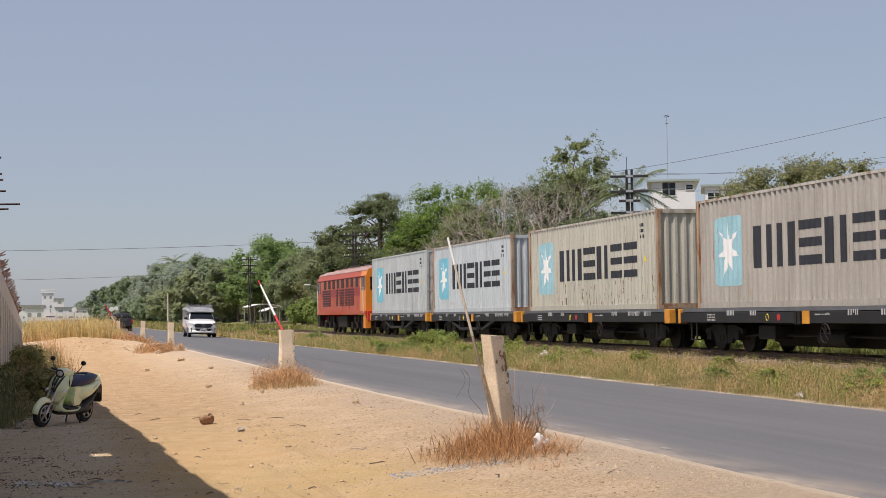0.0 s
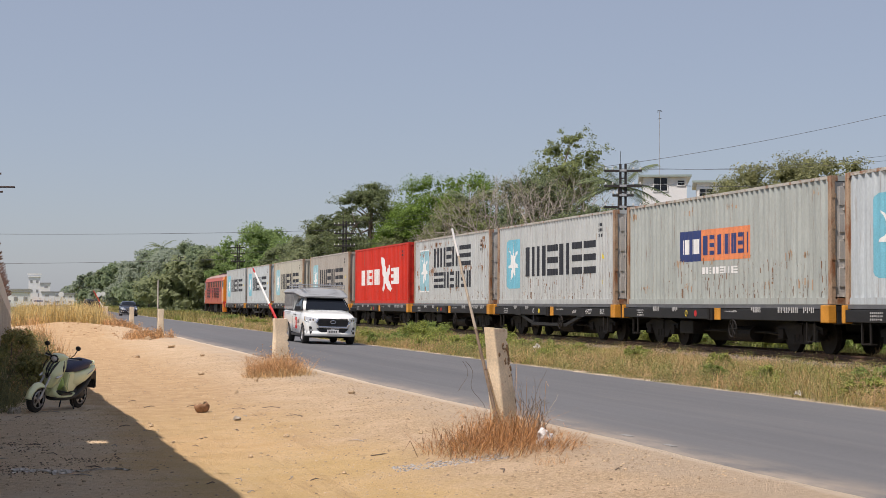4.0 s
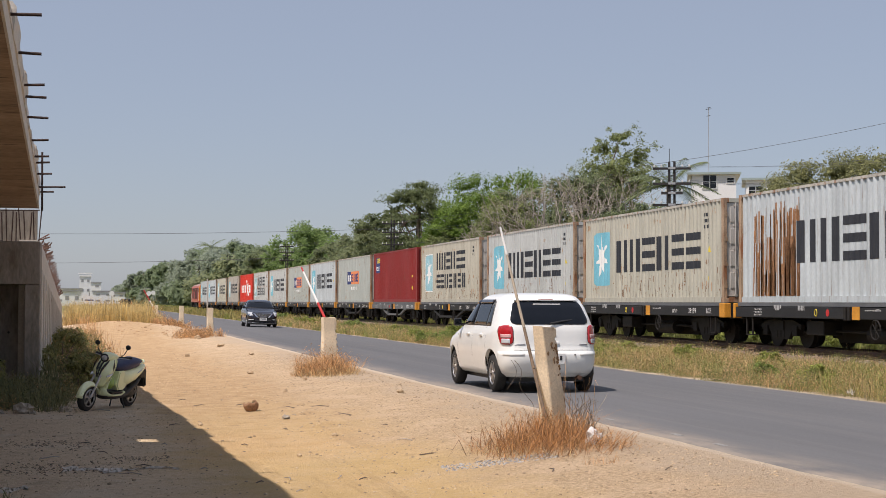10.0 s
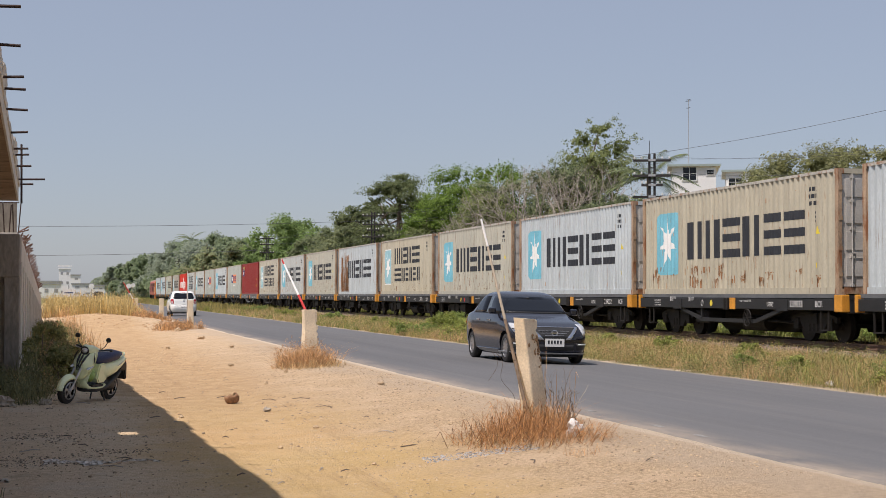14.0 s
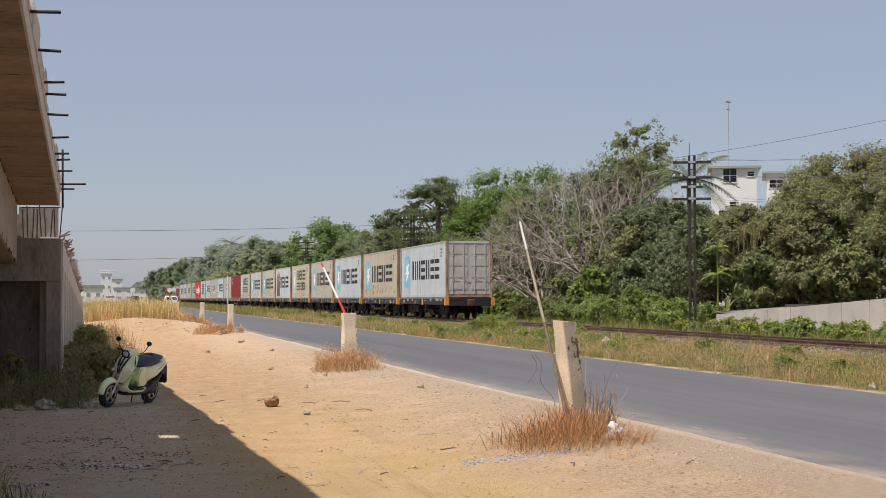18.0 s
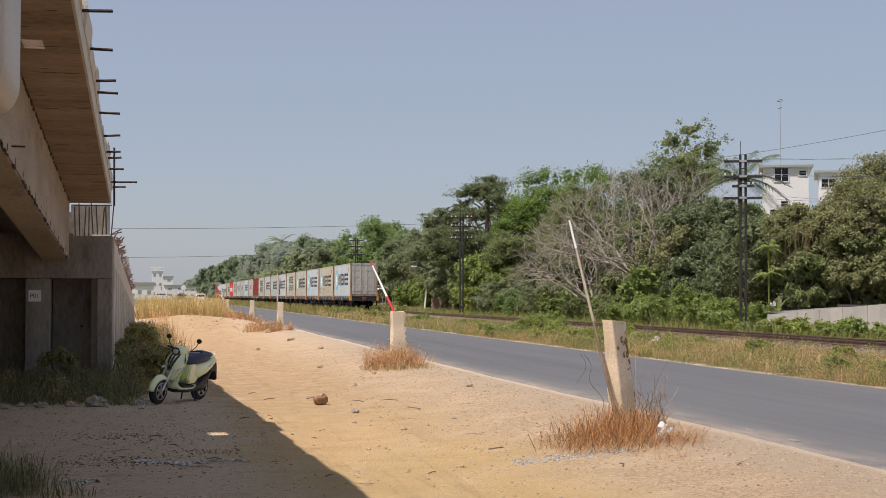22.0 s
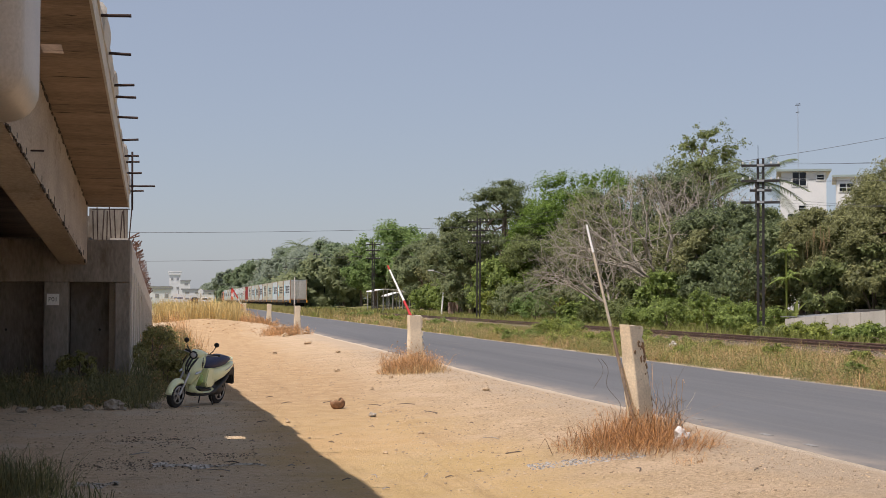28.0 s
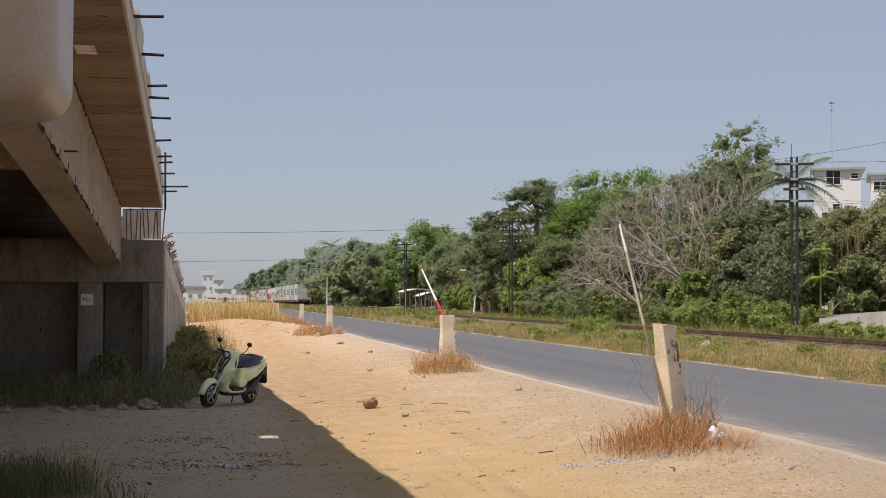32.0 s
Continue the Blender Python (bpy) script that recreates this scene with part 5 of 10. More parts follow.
    P("sill_box", "wg_sbox", lambda: box(boxm(-1.33, -1.279, -0.20, -0.08, -0.42, -0.11, 0.01), -1.33, -1.279, -0.02, 0.10, -0.42, -0.11, 0.01), M_BOGIE)
    P("sill_lettering", "wg_bars_%d%s" % (int(abs(y0)) % 5, bool(number)), lambda: wagon_bars(int(abs(y0)) % 5, bool(number)), M_SILL_INK)["kind"] = "stuff"
    if number:
        stencil("\u0e1a\u0e17\u0e15", 0.20, -2.45, -0.25, w, "class_lettering")
        stencil(number, 0.22, -3.70, -0.25, w, "wagon_number")
        stencil("BCF.", 0.20, -5.0, -0.25, w, "type_lettering")
    disc = (M_RED, M_LEMON, M_RED)[variant]
    P("sill_disc", "wg_disc", lambda: tubem([(-1.279, 0.95, -0.25), (-1.285, 0.95, -0.25)], 0.085, 16), disc)
    P("sill_mark", "wg_mark", lambda: tubem([(-1.281, 1.55 + 0.07 * math.cos(k * .4), -0.25 + 0.08 * math.sin(k * .4)) for k in range(17)], 0.012, 4), M_SILL_INK if variant else M_LEMON)
    return w


M_SILL_INK = mat("weathered_white_stencil", (0.45, 0.45, 0.44), 0.8, var=0.2, scale=12, fine=60)
centres = [f - CL for f in FRONT]
bounds = [FRONT[0] + 0.55] + [(FRONT[i] - 12.192 + FRONT[i + 1]) / 2 for i in range(19)] + [FRONT[-1] - 12.192 - 0.55]
bounds[3] = 40.0    # the third wagon is longer than its load
VAR = [1, 1, 0, 0, 0, 0, 1, 0, 0, 1, 2, 1, 0, 0, 0, 0, 0, 1, 1, 0]
for i in range(20):
    yc, ln = (bounds[i] + bounds[i + 1]) / 2, bounds[i] - bounds[i + 1]
    ln = round(ln * 4) / 4
    TRAIN.append((wagon(yc, ln, VAR[i], ("black", "black trussed", "dark grey trussed")[VAR[i]] + " container flat wagon with yellow end brackets", WAGON_TEXT.get(i, "")), yc, 1.66))

# locomotive: local z = 0 is the top of the rail
M_LOCO = mat("orange_red_enamel", (0.44, 0.058, 0.006), 0.45, var=0.1, scale=1.5, fine=30, bump=0.03, coat=0.2)
M_LOCO_DARK = mat("maroon_enamel", (0.28, 0.02, 0.02), 0.5, var=0.12, scale=1.5, bump=0.03)
M_LOCO_YEL = mat("orange_yellow_enamel", (0.72, 0.23, 0.02), 0.45, var=0.1, scale=1.5, bump=0.03, coat=0.2)
M_GRILLE = mat("dark_grille", (0.035, 0.025, 0.022), 0.7, var=0.3, scale=8, fine=60)
M_ROOF = mat("sooty_roof", (0.36, 0.23, 0.20), 0.7, var=0.3, scale=1.5, fine=20)
M_GLASS = mat("dark_glass", (0.007, 0.009, 0.013), 0.04, 0.0, 0.05, 1, 5, 0.0, spec=0.38)
loco = thing("diesel_locomotive", "orange-red diesel locomotive with yellow cab end", "locomotive", loc=(TRACK_X, 89.6, RAIL_Z))
LH = 7.55
sec = [(-1.36, 1.30), (1.36, 1.30), (1.36, 3.15), (1.22, 3.55), (0.7, 3.78), (-0.7, 3.78), (-1.22, 3.55), (-1.36, 3.15)]
part("body", prismm(sec, "y", -LH + 1.5, LH - 1.5), M_LOCO, loco, "orange-red body side")
for sy in (-1, 1):
    part("cab", prismm(sec, "y", *sorted((sy * (LH - 1.5), sy * LH))), M_LOCO_YEL if sy < 0 else M_LOCO, loco, "orange-yellow cab end" if sy < 0 else "")
    part("cab_window", boxm(-1.1, -0.15, *sorted((sy * LH, sy * (LH + 0.012))), 2.45, 3.15, 0.004), M_GLASS, loco)
    part("cab_window", boxm(0.15, 1.1, *sorted((sy * LH, sy * (LH + 0.012))), 2.45, 3.15, 0.004), M_GLASS, loco)
    part("cab_door_window", boxm(-1.372, -1.36, *sorted((sy * (LH - 0.5), sy * (LH - 1.1))), 2.45, 3.15), M_GLASS, loco)
    part("cab_side_window", boxm(-1.372, -1.36, *sorted((sy * (LH - 0.1), sy * (LH - 0.35))), 2.45, 3.1), M_GLASS, loco)
    part("handrail", tubem([(-1.42, sy * (LH - 0.42), 1.2), (-1.42, sy * (LH - 0.42), 2.6)], 0.02, 6), M_WHITE, loco)
    part("buffer_beam", boxm(-1.3, 1.3, *sorted((sy * LH, sy * (LH + 0.18))), 0.75, 1.28, 0.02), M_RED, loco, "red buffer beam")
    part("steps", boxm(-1.36, -1.05, *sorted((sy * (LH - 0.1), sy * (LH - 0.7))), 0.35, 1.28), M_LOCO_YEL if sy < 0 else M_BOGIE, loco)
    bz = part("bogie", boxm(-1.0, 1.0, sy * 4.3 - 1.9, sy * 4.3 + 1.9, 0.5, 0.95, 0.05), M_BOGIE, loco)
    for k in (-1.45, 0, 1.45):
        for sx in (-1, 1):
            part("wheel", tubem([(sx * 0.48, sy * 4.3 + k, 0.46), (sx * 0.60, sy * 4.3 + k, 0.46)], 0.45, 20), M_BOGIE, bz)
            part("axlebox", boxm(sx * 1.08 - 0.12, sx * 1.08 + 0.12, sy * 4.3 + k - 0.2, sy * 4.3 + k + 0.2, 0.3, 0.68, 0.03), M_BOGIE, bz)
part("skirt", boxm(-1.40, 1.40, -LH, LH, 1.10, 1.298), M_LOCO, loco)
part("belt_stripe", boxm(-1.366, -1.361, -LH + 1.5, LH - 1.5, 2.15, 2.62), M_LOCO_DARK, loco, "maroon side band")
for yy in (-5.2, -3.0, -0.9, 1.9, 4.6, 6.4):
    part("panel_seam", boxm(-1.368, -1.3605, yy, yy + 0.03, 1.32, 3.14), M_LOCO_DARK, loco)
part("gutter", tubem([(-1.37, -LH + 0.1, 3.2), (-1.37, LH - 0.1, 3.2)], 0.03, 6), M_LOCO_DARK, loco)
for sy in (-1, 1):
    for k in (-0.9, 0.0, 0.9):
        part("spring_hanger", boxm(-1.12, -1.0, sy * 4.3 + k - 0.25, sy * 4.3 + k + 0.25, 0.55, 1.02, 0.03), M_BOGIE, loco)
part("fuel_tank", boxm(-1.2, 1.2, -1.4, 1.4, 0.35, 1.05, 0.08), M_BOGIE, loco)
part("roof_skin", prismm([(-1.25, 3.53), (-1.23, 3.57), (-0.71, 3.80), (0.71, 3.80), (1.23, 3.57), (1.25, 3.53), (0.70, 3.785), (-0.70, 3.785)], "y", -LH + 0.02, LH - 0.02), M_ROOF, loco, "dusty faded roof skin")
part("roof_walk", boxm(-0.68, 0.68, -5.2, 5.2, 3.802, 3.86, 0.02), M_ROOF, loco, "sooty roof panel")
for yy in (-3.2, 0.4, 3.0):
    part("roof_fan", tubem([(0, yy, 3.862), (0, yy, 3.98)], 0.5, 18), M_GRILLE, loco)
part("exhaust", boxm(-0.3, 0.3, 1.5, 2.2, 3.862, 4.05, 0.03), M_GRILLE, loco)
for k in range(8):
    y0 = -LH + 2.0 + k * 1.42
    part("upper_window", boxm(-1.380, -1.361, y0, y0 + 0.72, 2.66, 3.20, 0.004), M_GRILLE, loco)
for y0, y1 in ((3.0, 5.6), (0.6, 1.2), (-0.6, 0.0), (-1.4, -0.8), (-2.4, -1.7), (-3.3, -2.6), (-4.2, -3.5)):
    part("grille", boxm(-1.376, -1.367, y0, y1, 1.62, 2.58, 0.004), M_GRILLE, loco, "black ventilation grille")
    for j in range(6):
        z = 1.68 + j * 0.15
        part("louvre", boxm(-1.384, -1.377, y0 + 0.04, y1 - 0.04, z, z + 0.05), M_LOCO_DARK, loco)
TRAIN.append((loco, 89.6, RAIL_Z))

# ---- plants ----
G = np.random.default_rng(11)


def leaf_quads(centres, size, up=0.35, rgen=None):
    """Three-cornered leaves at the given places, turned every way."""
    g = rgen or G
    n = len(centres)
    s = (size * (0.6 + 0.8 * g.random(n)))[:, None]
    a = g.normal(size=(n, 3))
    a /= np.linalg.norm(a, axis=1)[:, None]
    nrm = g.normal(size=(n, 3)) * (1 - up) + np.array([0, 0, up * 2.0])
    b = np.cross(nrm, a)
    b /= np.linalg.norm(b, axis=1)[:, None] + 1e-9
    co = np.stack([centres - a * s, centres + b * s * 0.80 - a * s * 0.15, centres + a * s], 1).reshape(-1, 3)
    return co, np.arange(n * 3).reshape(n, 3)


def leaf_cards(centres, normals, size, g):
    """Three-cornered leaves that face the given ways."""
    n = len(centres)
    a = np.cross(normals, g.normal(size=(n, 3)))
    a /= np.linalg.norm(a, axis=1)[:, None] + 1e-9
    b = np.cross(normals, a)
    b /= np.linalg.norm(b, axis=1)[:, None] + 1e-9
    s = (size * (0.6 + 0.8 * g.random(n)))[:, None]
    co = np.stack([centres - a * s, centres + b * s * 0.85 - a * s * 0.15, centres + a * s], 1).reshape(-1, 3)
    return co, np.arange(n * 3).reshape(n, 3)


def crown_mesh(name, seed, rx, rz, zc, n, size, lobes, flat=1.0, floor=-0.75, ragged=False, core=False):
    """A crown of domed lobes within an egg of half-width rx and half-height rz about the height zc; each lobe is a shell of leafy sprays."""
    g = np.random.default_rng(seed)
    dirs = []
    while len(dirs) < lobes:
        d = g.normal(size=3)
        d /= np.linalg.norm(d)
        if d[2] > floor and all(np.dot(d, q) < 1 - 1.3 / lobes for q in dirs[-40:]) or g.random() < 0.02:
            dirs.append(d)
    dirs = np.array(dirs)
    egg = np.array([rx, rx, rz])
    cc = dirs * egg * (0.45 + 0.33 * g.random(lobes))[:, None]
    rad = (rx * rx * rz) ** (1 / 3) * (0.30 + 0.26 * g.random(lobes)) * (12 / lobes) ** 0.30
    if core:
        cc, dirs = np.vstack([cc, [[0, 0, 0.12 * rz]]]), np.vstack([dirs, [[0, 0, 1.0]]])
        rad = np.append(rad, 0.72 * min(rx, rz))
    share = rad ** 2 / np.sum(rad ** 2)
    pos, nrm, big = [], [], []
    for c, d, r, sh in zip(cc, dirs, rad, share):
        k = int(n * sh)
        sprays = max(8, k // 42)
        q = g.normal(size=(sprays, 3)) + d * 0.9 + np.array([0, 0, 0.45])
        q /= np.linalg.norm(q, axis=1)[:, None]
        reach = 0.72 + 0.42 * g.random(sprays) if not ragged else 0.55 + 1.0 * g.random(sprays) ** 2
        pick = g.integers(0, sprays, k)
        v = q[pick] * reach[pick][:, None] + g.normal(size=(k, 3)) * 0.15
        inner = g.random(k) < 0.12
        v[inner] *= 0.55
        out = v / (np.linalg.norm(v, axis=1)[:, None] + 1e-9)
        pos.append(c + v * r * np.array([1, 1, 0.85 * flat]))
        nrm.append(out * 0.75 + g.normal(size=(k, 3)) * 0.62 + np.array([0, 0, 0.45]))
        big.append(np.where(inner, 2.2, 1.0))
    pos, nrm, big = np.concatenate(pos), np.concatenate(nrm), np.concatenate(big)
    co, fs = leaf_cards(pos + np.array([0, 0, zc]), nrm, size * big, g)
    return quads_mesh(name, co, fs), cc + np.array([0, 0, zc])


def limbs_mesh(seed, h, r, targets, bend=0.25, n=6):
    """A tapered trunk with limbs that run out to the given clumps."""
    rr2 = random.Random(seed)
    bm = bmesh.new()
    lean = (rr2.uniform(-.06, .06) * h, rr2.uniform(-.06, .06) * h)
    trunk = [(lean[0] * f * f, lean[1] * f * f, -0.3 + (h + 0.3) * f) for f in (0, .06, .3, .6, 1)]
    tube(bm, trunk, [r * 1.5, r * 1.1, r * .9, r * .7, r * .4], 9)
    for t in targets:
        f = rr2.uniform(0.45, 0.95)
        s = Vector((lean[0] * f * f, lean[1] * f * f, h * f))
        t = Vector(t)
        m = (s + t) / 2 + Vector((rr2.uniform(-bend, bend), rr2.uniform(-bend, bend), rr2.uniform(0, bend))) * (t - s).length * 0.5
        tube(bm, [s, m, t], [r * .34, r * .2, r * .06], 5, False)
    return bm


M_BARK = mat("grey_bark", (0.16, 0.12, 0.09), 0.9, var=0.3, scale=4, fine=30, bump=0.4, stretch=(1, 1, 0.3))
M_TWIG = mat("bare_grey_twig", (0.36, 0.315, 0.265), 0.9, var=0.2, scale=6, fine=40)
F_BRIGHT = leafmat("bright_leaf", (0.155, 0.25, 0.055), 0.4, 0.42)
F_MID = leafmat("mid_green_leaf", (0.205, 0.255, 0.115), 0.4, 0.40)
F_DARK = leafmat("dark_green_leaf", (0.17, 0.22, 0.125), 0.4, 0.40)
F_TIER = leafmat("deep_green_leaf", (0.145, 0.185, 0.09), 0.3, 0.40)
F_OLIVE = leafmat("olive_leaf", (0.235, 0.255, 0.13), 0.35, 0.40)
# leaf colours of far plants: distance haze is put in as paler, bluer green
F_FAR = leafmat("hazed_far_leaf", (0.27, 0.335, 0.215), 0.10, 0.58, 0.95)
F_FAR_B = leafmat("hazed_blue_green_leaf", (0.35, 0.405, 0.325), 0.08, 0.58, 0.95)
F_HAZED = leafmat("hazed_mid_green_leaf", (0.29, 0.335, 0.20), 0.2, 0.58, 0.9)
F_HAZED_OLIVE = leafmat("hazed_grey_olive_leaf", (0.25, 0.30, 0.175), 0.2, 0.58, 0.9)
F_FRESH = leafmat("pale_fresh_green_leaf", (0.235, 0.335, 0.14), 0.25, 0.55, 0.9)
F_RUSTY = leafmat("rusty_leaf", (0.33, 0.26, 0.20), 0.2, 0.4)
F_SHRUB = leafmat("shrub_leaf", (0.23, 0.315, 0.105), 0.45, 0.45)
F_WEED = leafmat("weed_leaf", (0.275, 0.335, 0.10), 0.45, 0.45)
F_GRASS = leafmat("green_grass", (0.21, 0.24, 0.08), 0.45, 0.25)
F_STRAW = leafmat("straw_grass", (0.46, 0.355, 0.215), 0.5, 0.3)
F_HAY = leafmat("hay_grass", (0.31, 0.285, 0.125), 0.45, 0.3)
F_REED = leafmat("yellow_reed", (0.56, 0.45, 0.22), 0.35, 0.3)
F_DRY = leafmat("dry_brown_grass", (0.46, 0.295, 0.17), 0.55, 0.3)
F_RUSSET = leafmat("russet_dry_grass", (0.34, 0.19, 0.095), 0.6, 0.25)
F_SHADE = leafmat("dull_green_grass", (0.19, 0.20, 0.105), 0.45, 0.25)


def tree(x, y, h, w, leaf, label, seed, kind="round", bare=0.0, leaves=5200, size=0.17):
    """A tree of height h and crown width w."""
    z = float(ground_z(x, y))
    t = thing("tree", label, "tree", "trees along the railway", (x, y, z), seed * 47 % 360)
    rx, rz = w / 2, h * {"round": 0.40, "layered": 0.46, "airy": 0.38, "dome": 0.48}[kind]
    zc = h - rz
    crown, cc = crown_mesh("crown", seed, rx * 0.88, rz * 0.88, zc, leaves, size, {"round": 20, "layered": 34, "airy": 30, "dome": 26}[kind], 0.62 if kind == "layered" else 0.9, -0.9 if kind == "dome" else -0.75, kind in ("airy", "layered"), kind == "dome")
    g = random.Random(seed)
    part("trunk", limbs_mesh(seed, h * 0.72, 0.02 * h + 0.05, g.sample([tuple(c) for c in cc], min(16, len(cc)))), M_BARK, t)
    part("crown", crown, leaf, t)
    return t


def bare_tree(x, y, h, w, label, seed, shift=0.0, fork=0.16, count=260):
    """A leafless tree whose limbs part again and again towards the tips of a wide dome; shift moves the dome's middle."""
    t = thing("bare_tree", label, "tree", "trees along the railway", (x, y, float(ground_z(x, y))))
    g = random.Random(seed)
    bm = bmesh.new()
    tips = []
    for _ in range(count):
        a, e = g.uniform(0, math.tau), (g.random() ** 1.4 * 1.2 - 0.25) * math.pi / 2
        r = g.uniform(0.62, 1.0)
        tips.append(Vector((shift + math.cos(a) * math.cos(e) * r * w / 2, math.sin(a) * math.cos(e) * r * w / 2, h * 0.46 + math.sin(e) * r * h * 0.54)))
    ends = []

    def limb(p, q, r0, r1):
        ln = (q - p).length
        j = lambda s: Vector((g.uniform(-s, s), g.uniform(-s, s), g.uniform(-s * .5, s)))
        tube(bm, [p, p.lerp(q, 0.35) + j(0.06 * ln), p.lerp(q, 0.7) + j(0.05 * ln), q], [r0, r0 * .7 + r1 * .3, r0 * .35 + r1 * .65, r1], 6 if r0 > 0.05 else (4 if r0 > 0.02 else 3), False)

    def grow(p, group, r):
        if len(group) == 1:
            q = group[0]
            limb(p, q, r, 0.006)
            for _ in range(4):
                s = p.lerp(q, g.uniform(0.35, 1.0))
                d = (q - p).normalized() + Vector((g.gauss(0, .6), g.gauss(0, .6), g.gauss(.15, .5)))
                limb(s, s + d.normalized() * g.uniform(0.35, 1.05), 0.0072, 0.0032)
                ends.append(tuple(s))
            return
        mid = sum(group, Vector()) / len(group)
        q = p.lerp(mid, 0.34 if len(group) > 6 else 0.45)
        r1 = max(0.010, 0.0125 * len(group) ** 0.5)
        limb(p, q, r, r1)
        ax = Vector((g.gauss(0, 1), g.gauss(0, 1), g.gauss(0, .7)))
        cut = sorted(group, key=lambda v: (v - mid).dot(ax))
        k = max(1, min(len(cut) - 1, int(len(cut) * g.uniform(0.3, 0.7))))
        for part_ in (cut[:k], cut[k:]):
            grow(q, part_, r1)

    root = Vector((0, 0, h * fork))
    tube(bm, [(0, 0, -0.3), (0.03, 0, h * fork * .5), root], [0.24, 0.18, 0.17], 9)
    byang = sorted(tips, key=lambda v: math.atan2(v.y, v.x - shift) + g.uniform(-.25, .25))
    m = 7
    for k in range(m):
        grow(root, byang[k * count // m:(k + 1) * count // m], 0.09)
    part("branch_frame", bm, M_TWIG, t, "leafless grey branches")
    pts = np.array(ends)
    sel = pts[G.random(len(pts)) < 0.30]
    k = np.repeat(np.arange(len(sel)), 5)
    co, fs = leaf_quads(sel[k] + G.normal(size=(len(k), 3)) * 0.22, 0.06)
    part("leaves", quads_mesh("leaves", co, fs), F_OLIVE, t, "few dry leaves")
    return t


def palm(x, y, h, label, seed, frond=2.6):
    t = thing("palm_tree", label, "palm tree", "palms along the railway", (x, y, float(ground_z(x, y))))
    g = random.Random(seed)
    part("trunk", tubem([(0, 0, -0.3), (0.1, 0.05, h * .5), (0.05, 0.0, h)], [0.16 * (frond / 2.6) ** 1.6, 0.12 * (frond / 2.6) ** 1.6, 0.10 * (frond / 2.6) ** 1.6], 9), M_BARK, t)
    co, fs = [], []
    for k in range(17):
        a, e = k * 2.4, g.uniform(-0.25, 1.15)
        for j in range(34):
            f = (j + 1) / 34
            r = frond * f
            z = h + math.sin(e) * r - 0.42 * r * r * (0.55 + 0.2 * math.cos(e)) / (frond * 0.6)
            c = Vector((0.05 + math.cos(a) * r * math.cos(e * .7), math.sin(a) * r * math.cos(e * .7), z))
            side = Vector((-math.sin(a), math.cos(a), 0))
            ln = 0.55 * math.sin(math.pi * min(1, 0.12 + f * 0.85)) + 0.08
            for s in (-1, 1):
                tip = c + side * s * ln + Vector((math.cos(a), math.sin(a), 0)) * 0.22 + Vector((0, 0, -0.28 * ln - g.uniform(0, .15)))
                i = len(co)
                w = Vector((math.cos(a), math.sin(a), 0)) * 0.045
                co += [c - w, c + w, tip]
                fs.append((i, i + 1, i + 2))
    part("fronds", quads_mesh("fronds", [tuple(v) for v in co], fs), F_DARK, t)
    return t


def shrub(x, y, h, w, leaf, label, seed, group="shrubs along the track", leaves=1500, size=0.11, name="shrub"):
    t = thing(name, label, "shrub", group, (x, y, float(ground_z(x, y))), seed * 31 % 360)
    crown, cc = crown_mesh("foliage", seed, w * 0.46, h * 0.48, h * 0.50, leaves, size, 14 if leaves > 3000 else 9, 1.0, -0.95)
    g = random.Random(seed)
    bm = bmesh.new()
    for c in g.sample([tuple(c) for c in cc], min(8, len(cc))):
        tube(bm, [(0, 0, -0.1), (c[0] * .4, c[1] * .4, c[2] * .55), c], [0.03, 0.02, 0.008], 4, False)
    part("stem", bm, M_BARK, t)
    part("foliage", crown, leaf, t)
    return t


def grass(name, n, xs, ys, h, width, leaf, label, lean=0.5, clump=0, keep=None, droop=0.0):
    """Blades of grass as thin bent slivers over the ground; droop lets the tips hang."""
    if clump:
        m = max(1, n // clump)
        cx, cy = xs(m), ys(m)
        k = np.repeat(np.arange(m), clump)
        x, y = cx[k] + G.normal(size=len(k)) * 0.10, cy[k] + G.normal(size=len(k)) * 0.12
        hk = (0.55 + 0.75 * G.random(m))[k]
    else:
        x, y = xs(n), ys(n)
        hk = np.ones(n)
    if keep is not None:
        ok = keep(x, y)
        x, y, hk = x[ok], y[ok], hk[ok]
    n = len(x)
    z = ground_z(x, y) - 0.02
    hh = (h[0] + (h[1] - h[0]) * G.random(n)) * hk
    a = G.random(n) * 6.283
    l = lean * hh * (0.15 + G.random(n))
    ww = width * (0.6 + 0.8 * G.random(n))
    b = a + 1.57 + G.normal(size=n) * 0.5
    base = np.stack([x, y, z], -1)
    side = np.stack([np.cos(b) * ww, np.sin(b) * ww, 0 * ww], -1)
    bend = droop * G.random(n)
    mid = base + np.stack([np.cos(a) * l * 0.42, np.sin(a) * l * 0.42, hh * (0.55 + 0.3 * bend)], -1)
    tip = base + np.stack([np.cos(a) * l, np.sin(a) * l, hh * (1 - 0.85 * bend)], -1)
    co = np.stack([base - side, base + side, mid + side * 0.75, mid - side * 0.75, tip], 1).reshape(-1, 3)
    i = np.arange(n)[:, None] * 5
    fs = (i[:, :, None] + np.array([(0, 1, 2), (0, 2, 3), (3, 2, 4)])[None]).reshape(-1, 3)
    return tagged(part(name, quads_mesh(name, co, fs), leaf), label, "grass", kind="stuff")


U = lambda a, b: (lambda n: a + (b - a) * G.random(n))
NEARER = lambda a, b, p=1.8: (lambda n: a + (b - a) * G.random(n) ** p)

# grass between the road and the track, and beyond the track


